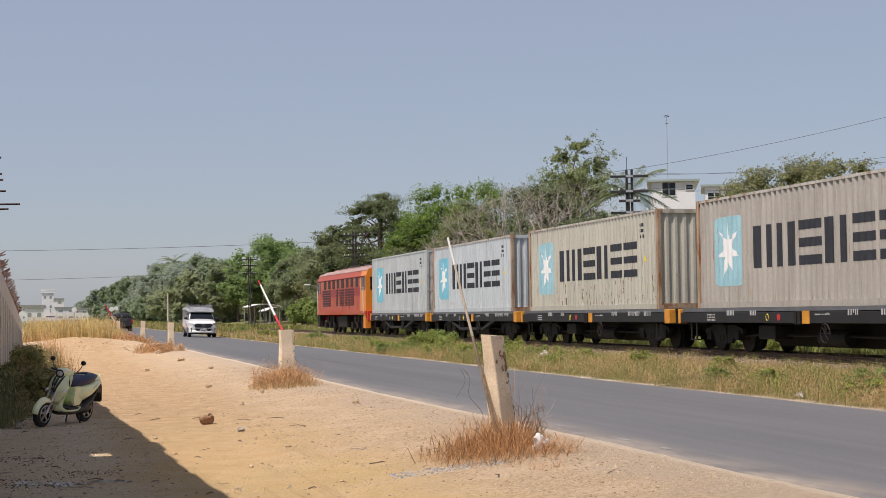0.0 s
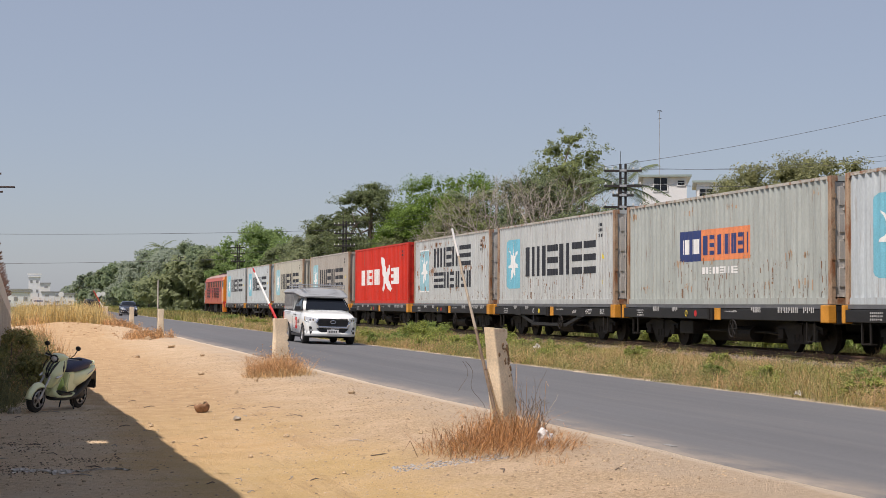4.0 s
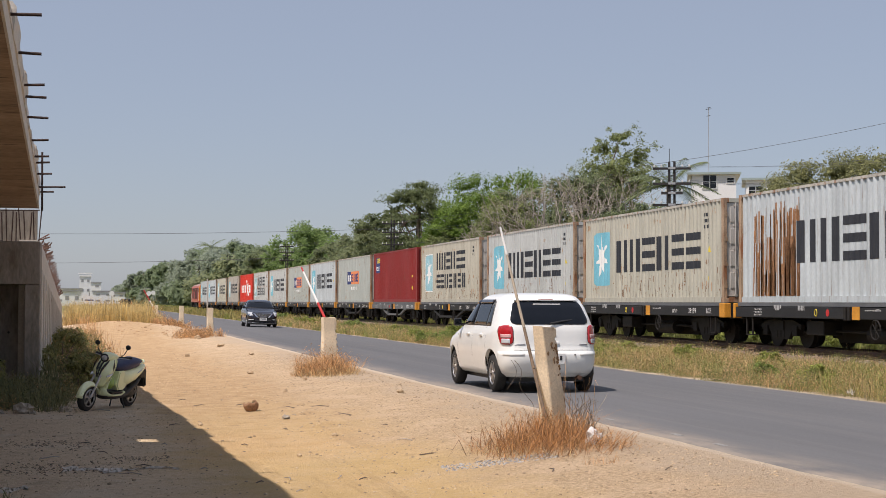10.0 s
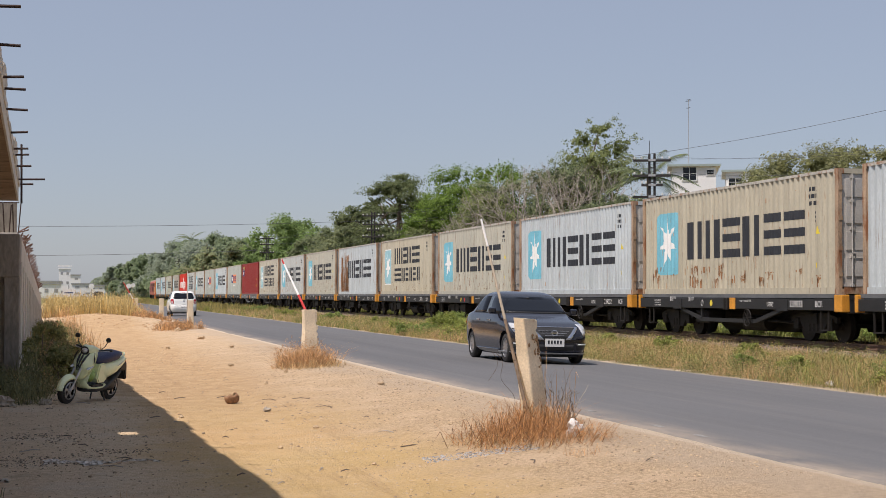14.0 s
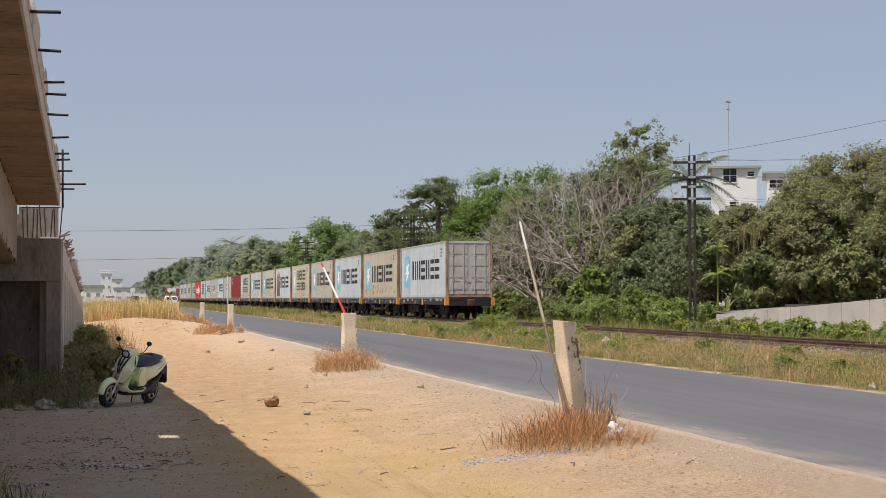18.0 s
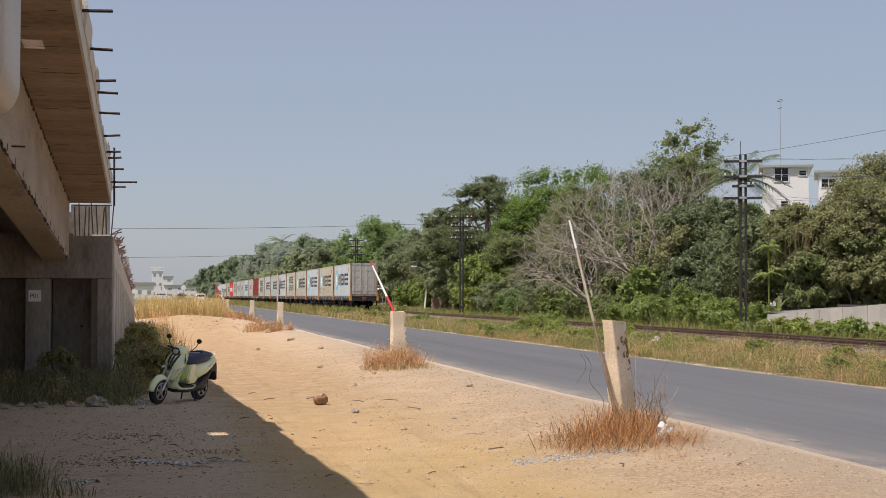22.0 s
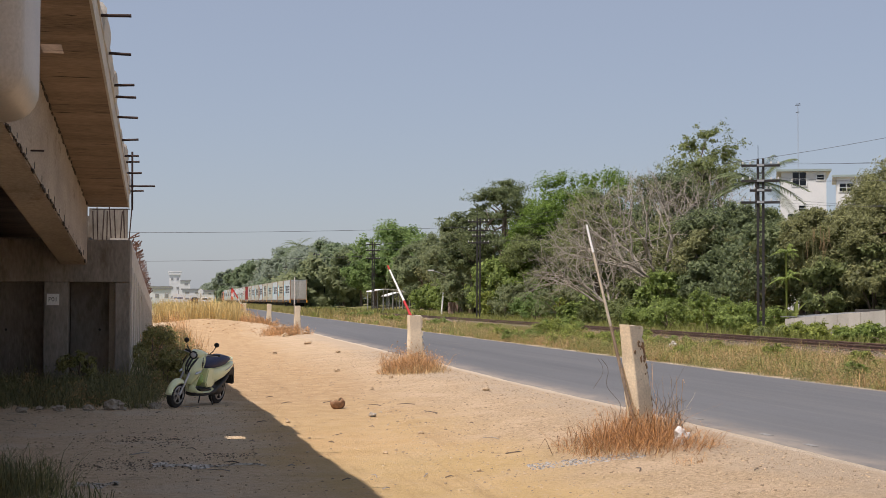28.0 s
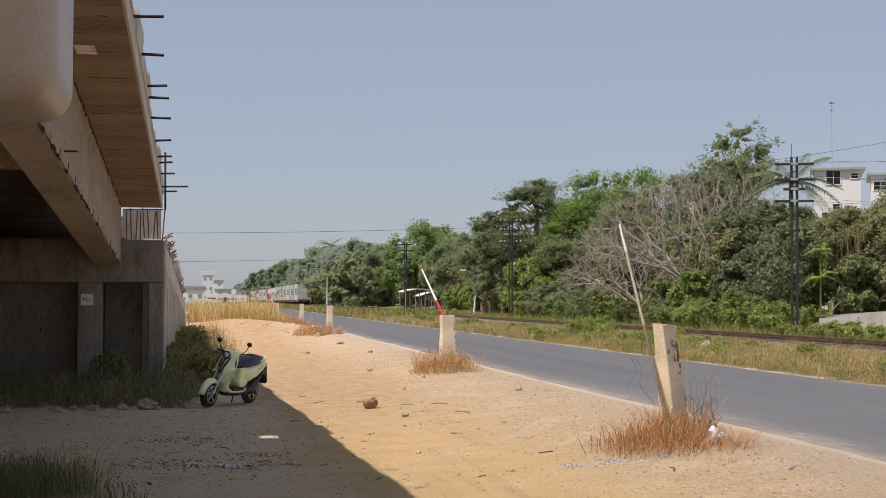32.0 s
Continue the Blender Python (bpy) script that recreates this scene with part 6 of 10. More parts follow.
def fuzz(name, n, per, xs, ys, r, h, size, leaf, label, keep=None):
    """Low rounded clumps of fine seed heads and small leaves."""
    cx, cy = xs(n), ys(n)
    if keep is not None:
        ok = keep(cx, cy)
        cx, cy = cx[ok], cy[ok]
    n = len(cx)
    rr_, hh = r[0] + (r[1] - r[0]) * G.random(n), h[0] + (h[1] - h[0]) * G.random(n)
    k = np.repeat(np.arange(n), per)
    d = G.normal(size=(n * per, 3))
    d /= np.linalg.norm(d, axis=1)[:, None]
    d *= (G.random(n * per) ** 0.35)[:, None] * (0.8 + 0.35 * G.random(n * per))[:, None]
    co = np.stack([cx[k] + d[:, 0] * rr_[k], cy[k] + d[:, 1] * rr_[k] * 1.3, np.abs(d[:, 2]) * hh[k]], -1)
    co[:, 2] += ground_z(co[:, 0], co[:, 1])
    co, fs = leaf_quads(co, size, 0.1)
    return tagged(part(name, quads_mesh(name, co, fs), leaf), label, "grass", kind="stuff")


F_SEED = leafmat("pale_seed_head", (0.47, 0.33, 0.20), 0.5, 0.3)
F_HERB = leafmat("dusty_green_herb", (0.24, 0.25, 0.11), 0.4, 0.3)
# patches: straw, hay and green change along the verge
patch = lambda s, lo, hi: (lambda x, y: (lambda v: (v > lo) & (v < hi))(waves(x * 1.3 + s, y * 0.8 - s, 0.9)))
grass("verge_straw", 8000, U(11.95, 15.4), NEARER(16, 62, 1.3), (0.16, 0.46), 0.0026, F_STRAW, "dry straw-coloured verge grass", 1.5, 50, patch(0, -0.30, 9), 1.0)
grass("verge_russet", 10000, U(11.95, 15.6), NEARER(16, 62, 1.3), (0.16, 0.44), 0.0026, F_SEED, "drooping tan seed grass on the verge", 1.6, 60, patch(4, -0.25, 9), 1.0)
grass("verge_hay", 20000, U(11.85, 15.3), NEARER(16, 75, 1.3), (0.10, 0.46), 0.0028, F_HAY, "yellow-green drying verge grass", 1.2, 22, patch(3, -0.25, 9), 0.9)
grass("verge_grass", 26000, U(11.9, 16.0), NEARER(16, 75, 1.3), (0.10, 0.44), 0.0034, F_GRASS, "green verge grass beside the track", 1.4, 34, patch(7, -0.35, 9), 1.0)
grass("verge_straw", 12000, U(11.8, 15.8), NEARER(58, 118, 1.2), (0.14, 0.45), 0.0060, F_STRAW, "dry straw-coloured verge grass", 0.9, 14, None, 0.5)
grass("verge_grass", 24000, U(11.85, 16.4), NEARER(58, 140, 1.2), (0.10, 0.34), 0.0070, F_GRASS, "green verge grass beside the track", 0.9, 14, None, 0.5)
grass("verge_tall_straw", 3500, U(11.9, 15.2), NEARER(16, 90), (0.35, 0.62), 0.0020, F_STRAW, "tall dry grass stalks", 0.6, 20, patch(1, -0.1, 9), 0.5)
grass("track_weeds", 6000, U(17.0, 20.2), NEARER(26, 110), (0.06, 0.24), 0.004, F_GRASS, "weeds growing through the ballast", 0.9, 40)
grass("track_straw", 1800, U(18.3, 18.95), U(26, 36), (0.15, 0.45), 0.003, F_STRAW, "pale grass growing between the rails", 1.0, 60, None, 0.6)
fuzz("verge_seed_heads", 1250, 120, U(11.85, 15.8), NEARER(17, 60, 1.3), (0.16, 0.46), (0.18, 0.52), 0.012, F_SEED, "fuzzy pale seed heads of dry grass", patch(2, -0.6, 9))
fuzz("verge_seed_heads", 420, 120, U(11.85, 15.4), NEARER(17, 60, 1.3), (0.16, 0.46), (0.2, 0.55), 0.014, F_HAY, "fuzzy yellow-green seed heads of grass", patch(5, -0.3, 9))
fuzz("verge_herbs", 900, 150, U(11.85, 16.0), NEARER(17, 80, 1.3), (0.16, 0.55), (0.15, 0.5), 0.019, F_HERB, "small-leaved dusty green herbs", patch(8, -0.15, 9))
grass("verge_tall_green", 9000, U(12.1, 15.4), U(37, 60), (0.12, 0.36), 0.0042, F_WEED, "tall fresh green grass on the verge", 0.9, 26, None, 0.7)
grass("far_side_grass", 22000, U(20.0, 25.5), NEARER(28, 200), (0.15, 0.45), 0.010, F_GRASS, "green grass beyond the track", 0.7, 14)
grass("far_verge", 16000, U(11.9, 17.0), U(105, 330), (0.2, 0.5), 0.035, F_HAY, "distant dry verge grass", 0.6, 12)
grass("far_verge_green", 8000, U(12.0, 23.0), U(125, 420), (0.2, 0.45), 0.05, F_GRASS, "distant green verge grass", 0.6, 12)

# green weeds between the road and the track
k = 0
for x, y, h, w, lf in [(14.6, 41.0, 0.38, 1.8, F_WEED), (14.8, 44.0, 0.36, 1.8, F_SHRUB), (14.5, 38.6, 0.30, 1.4, F_WEED), (15.0, 48.5, 0.6, 1.8, F_WEED), (14.5, 46.0, 0.5, 2.0, F_WEED), (14.4, 52.0, 0.35, 1.8, F_WEED),
                       (14.6, 58, 0.35, 2.0, F_SHRUB), (14.4, 68, 0.35, 2.0, F_WEED), (14.6, 82, 0.4, 2.4, F_SHRUB), (14.4, 98, 0.4, 2.6, F_WEED), (14.4, 116, 0.5, 3, F_SHRUB),
                       (14.4, 30.4, 0.34, 0.9, F_WEED), (12.9, 25.4, 0.28, 0.9, F_WEED), (13.1, 27.9, 0.25, 0.8, F_SHRUB), (13.8, 23.6, 0.34, 0.9, F_SHRUB), (14.2, 34.6, 0.36, 1.0, F_WEED), (12.7, 21.6, 0.3, 0.8, F_WEED), (13.0, 37.0, 0.26, 1.2, F_WEED), (12.9, 40.5, 0.3, 1.4, F_WEED), (13.2, 44.5, 0.34, 1.6, F_WEED), (12.9, 48.0, 0.5, 1.6, F_WEED), (13.2, 50.5, 0.6, 2.0, F_WEED), (13.4, 46.2, 0.62, 2.2, F_WEED), (13.0, 43.0, 0.5, 1.8, F_WEED), (13.9, 54.0, 0.95, 2.4, F_WEED), (12.6, 53.5, 0.55, 2.0, F_SHRUB), (14.5, 56.5, 1.05, 2.2, F_SHRUB), (12.7, 57.5, 0.5, 2.0, F_WEED)]:
    k += 1
    shrub(x, y, h * (0.6 if y > 37 else 1.0), w, lf, "low green weed bush on the grassy verge", 100 + k, "weed bushes on the verge", int(2500 * w), 0.033, "weed_bush")
# shrubs and creepers beyond the track
for k in range(64):
    y = 36 + k * 2.35 + R.uniform(-.8, .8)
    x = 23.2 + R.uniform(-.2, 2.2) + (0.012 * y) + (1.6 if y > 95 else 0)
    if 164 < y < 200:
        continue
    h = R.uniform(0.9, 1.7) if y < 120 else R.uniform(1.8, 3.2)
    if y < 61:
        x, h = min(x, 24.0), R.uniform(0.22, 0.42)
    elif y < 80:
        h = R.uniform(0.8, 1.7)
    shrub(x, y, h, R.uniform(2.4, 4.0), R.choice([F_SHRUB, F_SHRUB, F_WEED, F_MID]), "leafy green shrub beyond the railway track", 200 + k, leaves=4200 if y < 90 else 1800, size=0.058 if y < 90 else 0.13)
for k in range(44):
    y = 48 + k * 4.1 + R.uniform(-1.2, 1.2)
    x = 28.6 + R.uniform(-.8, 3.0) + 0.004 * y
    h = R.uniform(3.2, 5.2)
    if y < 70:
        x += 3.0
    shrub(x, y, h, R.uniform(4.0, 5.5), R.choice([F_MID, F_DARK, F_OLIVE, F_DARK] if y < 105 else [F_HAZED, F_HAZED_OLIVE, F_OLIVE]), "tall dense bush below the trees", 300 + k, "dense undergrowth", 4200 if y < 100 else 2300, 0.103 if y < 100 else 0.177, "bush")
for k in range(26):
    y = 235 + k * 19 + R.uniform(-6, 6)
    shrub(26.5 + R.uniform(-1, 2), y, R.uniform(4, 6), R.uniform(14, 18), R.choice([F_FAR, F_FAR, F_FAR_B]) if y > 300 else F_HAZED, "distant hazy undergrowth below the tree belt", 360 + k, "distant undergrowth", 2600, 0.50, "bush")

# dense bushes that close the view below the trees
for k, (x, y, h, w, lf) in enumerate([(30.5, 66, 4.2, 4.5, F_OLIVE), (31.8, 70, 5.0, 5, F_DARK), (30.2, 74.5, 4.4, 4.5, F_OLIVE), (32, 78.5, 5.2, 5, F_OLIVE), (31, 83, 5.4, 5, F_DARK), (33.8, 64, 5.0, 5, F_OLIVE), (34.6, 70, 5.6, 5.5, F_DARK), (36.5, 75, 5.8, 5.5, F_OLIVE),
                                      (30.5, 87, 6.2, 5.5, F_OLIVE), (31.8, 92, 6.6, 6, F_DARK), (31, 97.5, 6.8, 6, F_OLIVE), (32.4, 103, 7.2, 6.5, F_MID), (30.5, 108, 6.6, 6, F_DARK), (35.5, 60, 5.4, 5, F_OLIVE), (37.5, 55, 5.6, 5.5, F_DARK), (38, 66, 6, 6, F_OLIVE), (33.5, 88, 6.5, 6, F_OLIVE), (39, 82, 6, 6, F_DARK), (40.5, 88, 6.6, 6.5, F_OLIVE), (37.2, 92, 6.8, 6, F_DARK), (41.5, 76, 6.4, 6, F_OLIVE), (43.5, 84, 6.4, 6, F_DARK), (34.8, 79, 5.0, 5, F_DARK), (38.2, 60, 5.4, 5, F_DARK),
                                      (26.6, 80.5, 2.9, 3.6, F_SHRUB), (27.8, 77.0, 3.0, 3.4, F_DARK), (26.3, 84.5, 2.6, 3.4, F_MID), (28.6, 81.5, 3.4, 3.6, F_MID), (28.8, 64.5, 2.9, 2.6, F_MID), (30.4, 63.0, 3.1, 2.8, F_OLIVE), (31.8, 61.5, 3.3, 3.0, F_OLIVE), (33.0, 57.0, 3.6, 3.4, F_OLIVE)]):
    shrub(x, y, h, w, lf, "tall creeper-covered dusty bush below the trees", 900 + k, "dense undergrowth", 4400, 0.112, "bush")

for k in range(16):
    y = 112 + k * 4.6 + R.uniform(-1.5, 1.5)
    x = 26.4 + R.uniform(-0.6, 1.4)
    if 138 < y < 192:
        continue
    shrub(x, y, R.uniform(3.0, 5.2), R.uniform(4.2, 5.6), R.choice([F_HAZED, F_SHRUB, F_HAZED_OLIVE, F_HAZED]), "dense green bush below the railway trees", 960 + k, "dense undergrowth", 3600, 0.15, "bush")

for k in range(20):
    y = 98 + k * 4.4 + R.uniform(-1.5, 1.5)
    if 117 < y < 200:
        continue
    shrub(24.4 + R.uniform(-0.5, 0.7), y, R.uniform(1.5, 2.9), R.uniform(2.6, 3.8), R.choice([F_SHRUB, F_WEED, F_FRESH, F_HAZED]), "sunlit green shrub beside the railway track", 860 + k, leaves=3000, size=0.085)

# trees beyond the railway
for n, (x, y, top, w, lf, lab, kd) in enumerate([
    (27.3, 125, 13.8, 7.6, F_TIER, "dark green tiered shady tree", "layered"), (26.0, 131, 11.2, 6.4, F_TIER, "dark green tiered shady tree", "layered"), (30.0, 118, 12.9, 8.6, F_BRIGHT, "bright fresh green leafy tree", "dome"), (32.0, 112, 12.5, 7.4, F_BRIGHT, "bright fresh green leafy tree", "dome"), (27.2, 113, 10.4, 5.0, F_BRIGHT, "bright fresh green leafy tree", "dome"),
    (36.4, 101, 15.3, 5.8, F_MID, "tall airy mid-green tree", "airy"), (35.4, 101, 12.4, 5.0, F_MID, "tall airy mid-green tree", "airy"), (37.0, 67.4, 8.5, 6.0, F_OLIVE, "dusty olive-green leafy tree", "airy"), (35.6, 71.5, 9.4, 4.6, F_OLIVE, "dusty olive-green leafy tree", "airy"),
    (34.7, 88, 8.2, 5.5, F_MID, "mid-green leafy roadside tree", "round"), (27.6, 147, 9.6, 8, F_DARK, "dark green dense leafy tree", "round"), (29.6, 203, 12.9, 14.5, F_FRESH, "large bright green spreading tree", "dome"), (26.6, 199, 8.0, 9, F_FRESH, "mid-green leafy roadside tree", "round"),
    (28.9, 288, 13.0, 12, F_FAR, "distant green leafy tree with haze in its colour", "round"), (28.6, 345, 14.2, 14, F_FAR, "distant green leafy tree with haze in its colour", "round"), (28.3, 172, 8.8, 8, F_DARK, "dark green dense leafy tree", "round"), (28.6, 101, 9.8, 5.5, F_MID, "mid-green leafy roadside tree", "round"),
    (33.1, 99, 11.8, 5.5, F_DARK, "dark green dense leafy tree", "round"), (28.1, 248, 10.4, 11, F_FAR, "distant green leafy tree with haze in its colour", "round"), (30.8, 71.7, 6.4, 5, F_MID, "mid-green leafy roadside tree", "round"), (30.6, 82, 7.6, 5, F_DARK, "dark green dense leafy tree", "round"),
    (36.4, 66, 10.0, 5.8, F_OLIVE, "dusty olive-green leafy tree", "airy"), (31.5, 64, 6.6, 5.0, F_OLIVE, "dusty olive-green leafy tree", "round"), (33.5, 59, 7.4, 5.0, F_OLIVE, "dusty olive-green leafy tree", "round"), (34.0, 52, 8.2, 6.0, F_OLIVE, "dusty olive-green leafy tree", "round"),
    (26.6, 139, 9.0, 7.0, F_MID, "mid-green leafy roadside tree", "layered"), (30.5, 92, 7.2, 5.0, F_MID, "mid-green leafy roadside tree", "round"), (27.0, 112, 7.6, 6.0, F_MID, "mid-green leafy roadside tree", "round"), (28.0, 225, 9.0, 11, F_DARK, "dark green dense leafy tree", "round"), (29.6, 186, 8.6, 8, F_FRESH, "mid-green leafy roadside tree", "round"),
    (29.8, 67.5, 6.4, 4.2, F_OLIVE, "dusty olive-green leafy tree", "round"), (31.2, 67, 6.5, 4.6, F_OLIVE, "dusty olive-green leafy tree", "round"), (32.9, 66, 8.4, 4.8, F_OLIVE, "dusty olive-green leafy tree", "airy"),
    (33.0, 75, 6.0, 5.5, F_OLIVE, "dusty olive-green leafy tree", "round"), (36.0, 82, 6.2, 6.0, F_OLIVE, "dusty olive-green leafy tree", "round"), (31.5, 128, 9.5, 8.0, F_DARK, "dark green dense leafy tree", "round")]):
    g0 = float(ground_z(x, y))
    far = y > 240
    # farther trees swap to leaf colours with the haze painted in
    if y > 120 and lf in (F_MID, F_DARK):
        lf = F_HAZED if lf is F_MID else F_HAZED_OLIVE
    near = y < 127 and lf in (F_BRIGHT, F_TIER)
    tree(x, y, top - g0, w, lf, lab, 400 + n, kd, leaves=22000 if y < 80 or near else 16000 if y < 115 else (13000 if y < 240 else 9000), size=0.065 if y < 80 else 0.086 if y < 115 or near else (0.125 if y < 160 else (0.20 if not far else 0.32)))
# the far belt of trees along the line
BELT_Y, BELT_Z = [240, 277, 318, 360, 373, 432, 527, 653, 766, 1063], [10.6, 12.8, 14.0, 14.6, 13.4, 14.0, 15.2, 16.4, 13.6, 13.9]
for n in range(44):
    y = 300 + n * 8 + n * n * 0.28 + R.uniform(-4, 4)
    x = 28 + R.uniform(-1.5, 6)
    # haze in the leaf colour: more blue-green beyond 420 m
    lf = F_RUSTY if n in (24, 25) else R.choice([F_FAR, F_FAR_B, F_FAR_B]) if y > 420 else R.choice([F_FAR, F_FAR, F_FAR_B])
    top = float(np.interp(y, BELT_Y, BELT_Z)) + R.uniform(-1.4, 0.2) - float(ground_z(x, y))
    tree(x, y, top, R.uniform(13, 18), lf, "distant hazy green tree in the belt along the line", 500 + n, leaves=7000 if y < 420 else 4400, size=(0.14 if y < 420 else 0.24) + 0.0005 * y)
bare_tree(28.3, 86.5, 8.7, 12.5, "leafless grey-brown spreading tree", 3, -1.2, 0.2, 360)
bare_tree(25.6, 87.5, 5.6, 8.5, "low leafless grey thicket below the trees", 8, -1.2, 0.12, 170)
bare_tree(33.0, 92.0, 9.4, 9.5, "leafless grey-brown spreading tree", 5, 0.0, 0.45, 90)
palm(33.4, 84.2, 7.6, "palm with drooping dark fronds", 4, 3.0)
palm(31.2, 108.0, 8.2, "palm with drooping dark fronds", 6, 2.4)
palm(27.5, 330.0, 12.5, "distant palm above the tree belt", 7, 4.2)

def areca(x, y, h, seed):
    """A slender young palm: a thin ringed stem under a small star of arching leaves."""
    t = thing("young_palm", "slender young palm with pale green stem", "palm tree", "young palms by the yard wall", (x, y, float(ground_z(x, y))))
    g = random.Random(seed)
    part("stem", tubem([(0, 0, -0.2), (0.03, 0, h * 0.5), (0, 0, h)], [0.05, 0.042, 0.035], 8), F_WEED, t, "thin pale green stem")
    for k in range(9):
        a, e = k * 2.4 + g.uniform(-.2, .2), (1.3 if k == 0 else g.uniform(0.1, 0.95))
        ln = g.uniform(0.5, 0.85)
        co, fs = [], []
        along = Vector((math.cos(a), math.sin(a), 0))
        side = Vector((-math.sin(a), math.cos(a), 0))
        for j in range(15):
            f = (j + 1) / 15
            c = along * (ln * f * math.cos(e)) + Vector((0, 0, h + ln * f * math.sin(e) - 0.5 * f * f * ln))
            for q in (-1, 1):
                tip = c + side * q * 0.20 * math.sin(math.pi * (0.15 + 0.8 * f)) + along * 0.14 + Vector((0, 0, -0.10))
                i = len(co)
                co += [tuple(c - along * 0.025), tuple(c + along * 0.025), tuple(tip)]
                fs.append((i, i + 1, i + 2))
        part("frond", quads_mesh("frond", co, fs), F_SHRUB, t)


areca(26.75, 64.0, 3.35, 1)
areca(26.58, 63.6, 2.2, 2)


def banana(x, y, h, seed):
    """Broad leaves that rise from one foot and bend over at their tips."""
    t = thing("banana_plant", "young banana plant with broad pale green leaves", "plant", "", (x, y, float(ground_z(x, y))))
    g = random.Random(seed)
    part("stem", tubem([(0, 0, -0.1), (0, 0, h * 0.35)], [0.07, 0.045], 8), F_WEED, t)
    for k, (a, e) in enumerate(((0.3, 1.45), (0.1, 0.55), (2.9, 1.05), (4.4, 0.8), (5.6, 1.2), (1.6, 0.9))):
        bm = bmesh.new()
        prev = None
        ln = h * g.uniform(0.6, 0.8)
        for j in range(8):
            f = j / 7
            bend = e - 0.9 * f * f * (1.5 - e)
            c = Vector((math.cos(a) * math.cos(bend) * ln * f, math.sin(a) * math.cos(bend) * ln * f, h * 0.3 + math.sin(bend) * ln * f))
            s = Vector((-math.sin(a), math.cos(a), 0)) * (0.15 * math.sin(math.pi * (0.06 + 0.9 * max(0, f - 0.15) / 0.85)) if f > 0.2 else 0.015)
            row = [bm.verts.new(c - s + Vector((0, 0, .04))), bm.verts.new(c), bm.verts.new(c + s + Vector((0, 0, .04)))]
            if prev:
                for q in (0, 1):
                    bm.faces.new((prev[q], prev[q + 1], row[q + 1], row[q]))
            prev = row
        part("leaf", bm, F_WEED, t)


banana(26.3, 62.0, 1.35, 1)
creeper = thing("dry_creeper", "dry straw-coloured creeper hanging from a tree", "creeper", "", (28.0, 63.6, 0.0))
for k in range(26):
    x0, y0, z0 = R.gauss(0, 0.30), R.uniform(-.3, .3), 4.75 + R.uniform(-.5, .2)
    d = R.uniform(0.5, 1.5)
    part("strand", tubem([(x0, y0, z0), (x0 + R.uniform(-.08, .08), y0, z0 - d * .5), (x0 + R.uniform(-.12, .12), y0, z0 - d)], [0.006, 0.011, 0.004], 4), F_STRAW if k % 3 else F_OLIVE, creeper)

# dry tufts round the posts, reeds on the mound, grass by the abutment


def tuft(cx, cy, r, ry, n, h, leaf, label, width=0.006, lean=0.9, droop=0.2):
    keep = lambda x, y: ((x - cx) / r) ** 2 + ((y - cy) / ry) ** 2 < 0.15 + 1.1 * G.random(len(x)) ** 1.5
    return grass("dry_grass_tuft", n, U(cx - r, cx + r), U(cy - ry, cy + ry), h, width, leaf, label, lean, 9, keep, droop)


def mound(cx, cy, r, ry, h, n, size, leaf, label):
    """A dry tangled clump of short bits of stalk."""
    g = lambda c, s: (lambda k: c + s * np.clip(G.normal(size=k) * 0.42, -1, 1))
    return fuzz("dry_grass_tuft", n, 60, g(cx, r), g(cy, ry), (0.08, 0.2), (h * 0.35, h), size, leaf, label)


tuft(4.62, 14.85, 0.80, 1.15, 2600, (0.08, 0.25), F_RUSSET, "tangled reddish dry grass round a post", 0.0030, 2.4, 1.0)
tuft(4.72, 15.25, 0.58, 0.85, 2000, (0.13, 0.36), F_RUSSET, "tangled reddish dry grass round a post", 0.0026, 1.5, 0.9)
tuft(4.95, 15.9, 0.42, 0.6, 700, (0.2, 0.44), F_RUSSET, "tangled reddish dry grass round a post", 0.0024, 1.2, 0.9)
tuft(4.25, 14.55, 0.62, 0.75, 700, (0.04, 0.16), F_STRAW, "flattened pale straw below a post", 0.0028, 4.0, 0.8)
tuft(4.95, 14.5, 0.55, 0.6, 600, (0.05, 0.20), F_DRY, "flattened reddish straw below a post", 0.0028, 3.0, 0.9)
tuft(5.5, 16.7, 0.22, 0.4, 150, (0.3, 0.78), F_DRY, "dry brown stalks beside a post", 0.0022, 0.55, 0.5)
mound(4.92, 31.2, 0.62, 1.0, 0.62, 80, 0.018, F_DRY, "tangled reddish dry grass round a post")
tuft(4.90, 31.0, 0.66, 1.1, 3200, (0.12, 0.46), F_DRY, "tangled reddish dry grass round a post", 0.0036, 1.8, 1.0)
tuft(4.90, 30.6, 0.72, 1.2, 2000, (0.05, 0.24), F_STRAW, "flattened pale straw below a post", 0.0036, 2.2, 0.9)
for cy, r in ((62.9, 1.0), (81.5, 1.0), (109.5, 1.2)):
    mound(4.75, cy, r, 2.2, 0.50, 60, 0.035, F_DRY, "dry brown grass round a post")
    tuft(4.75, cy, r * 1.1, 2.6, 1800, (0.12, 0.45), F_DRY, "dry brown grass round a post", 0.006, 1.2, 0.8)
grass("reeds", 24000, U(-0.6, 3.9), U(82, 112), (0.7, 1.6), 0.007, F_REED, "tall yellow reed grass on the mound", 0.5, 10, None, 0.6)
grass("reeds", 5000, U(3.0, 4.7), U(84, 112), (0.4, 0.9), 0.007, F_REED, "tall yellow reed grass on the mound", 0.5, 10, None, 0.6)
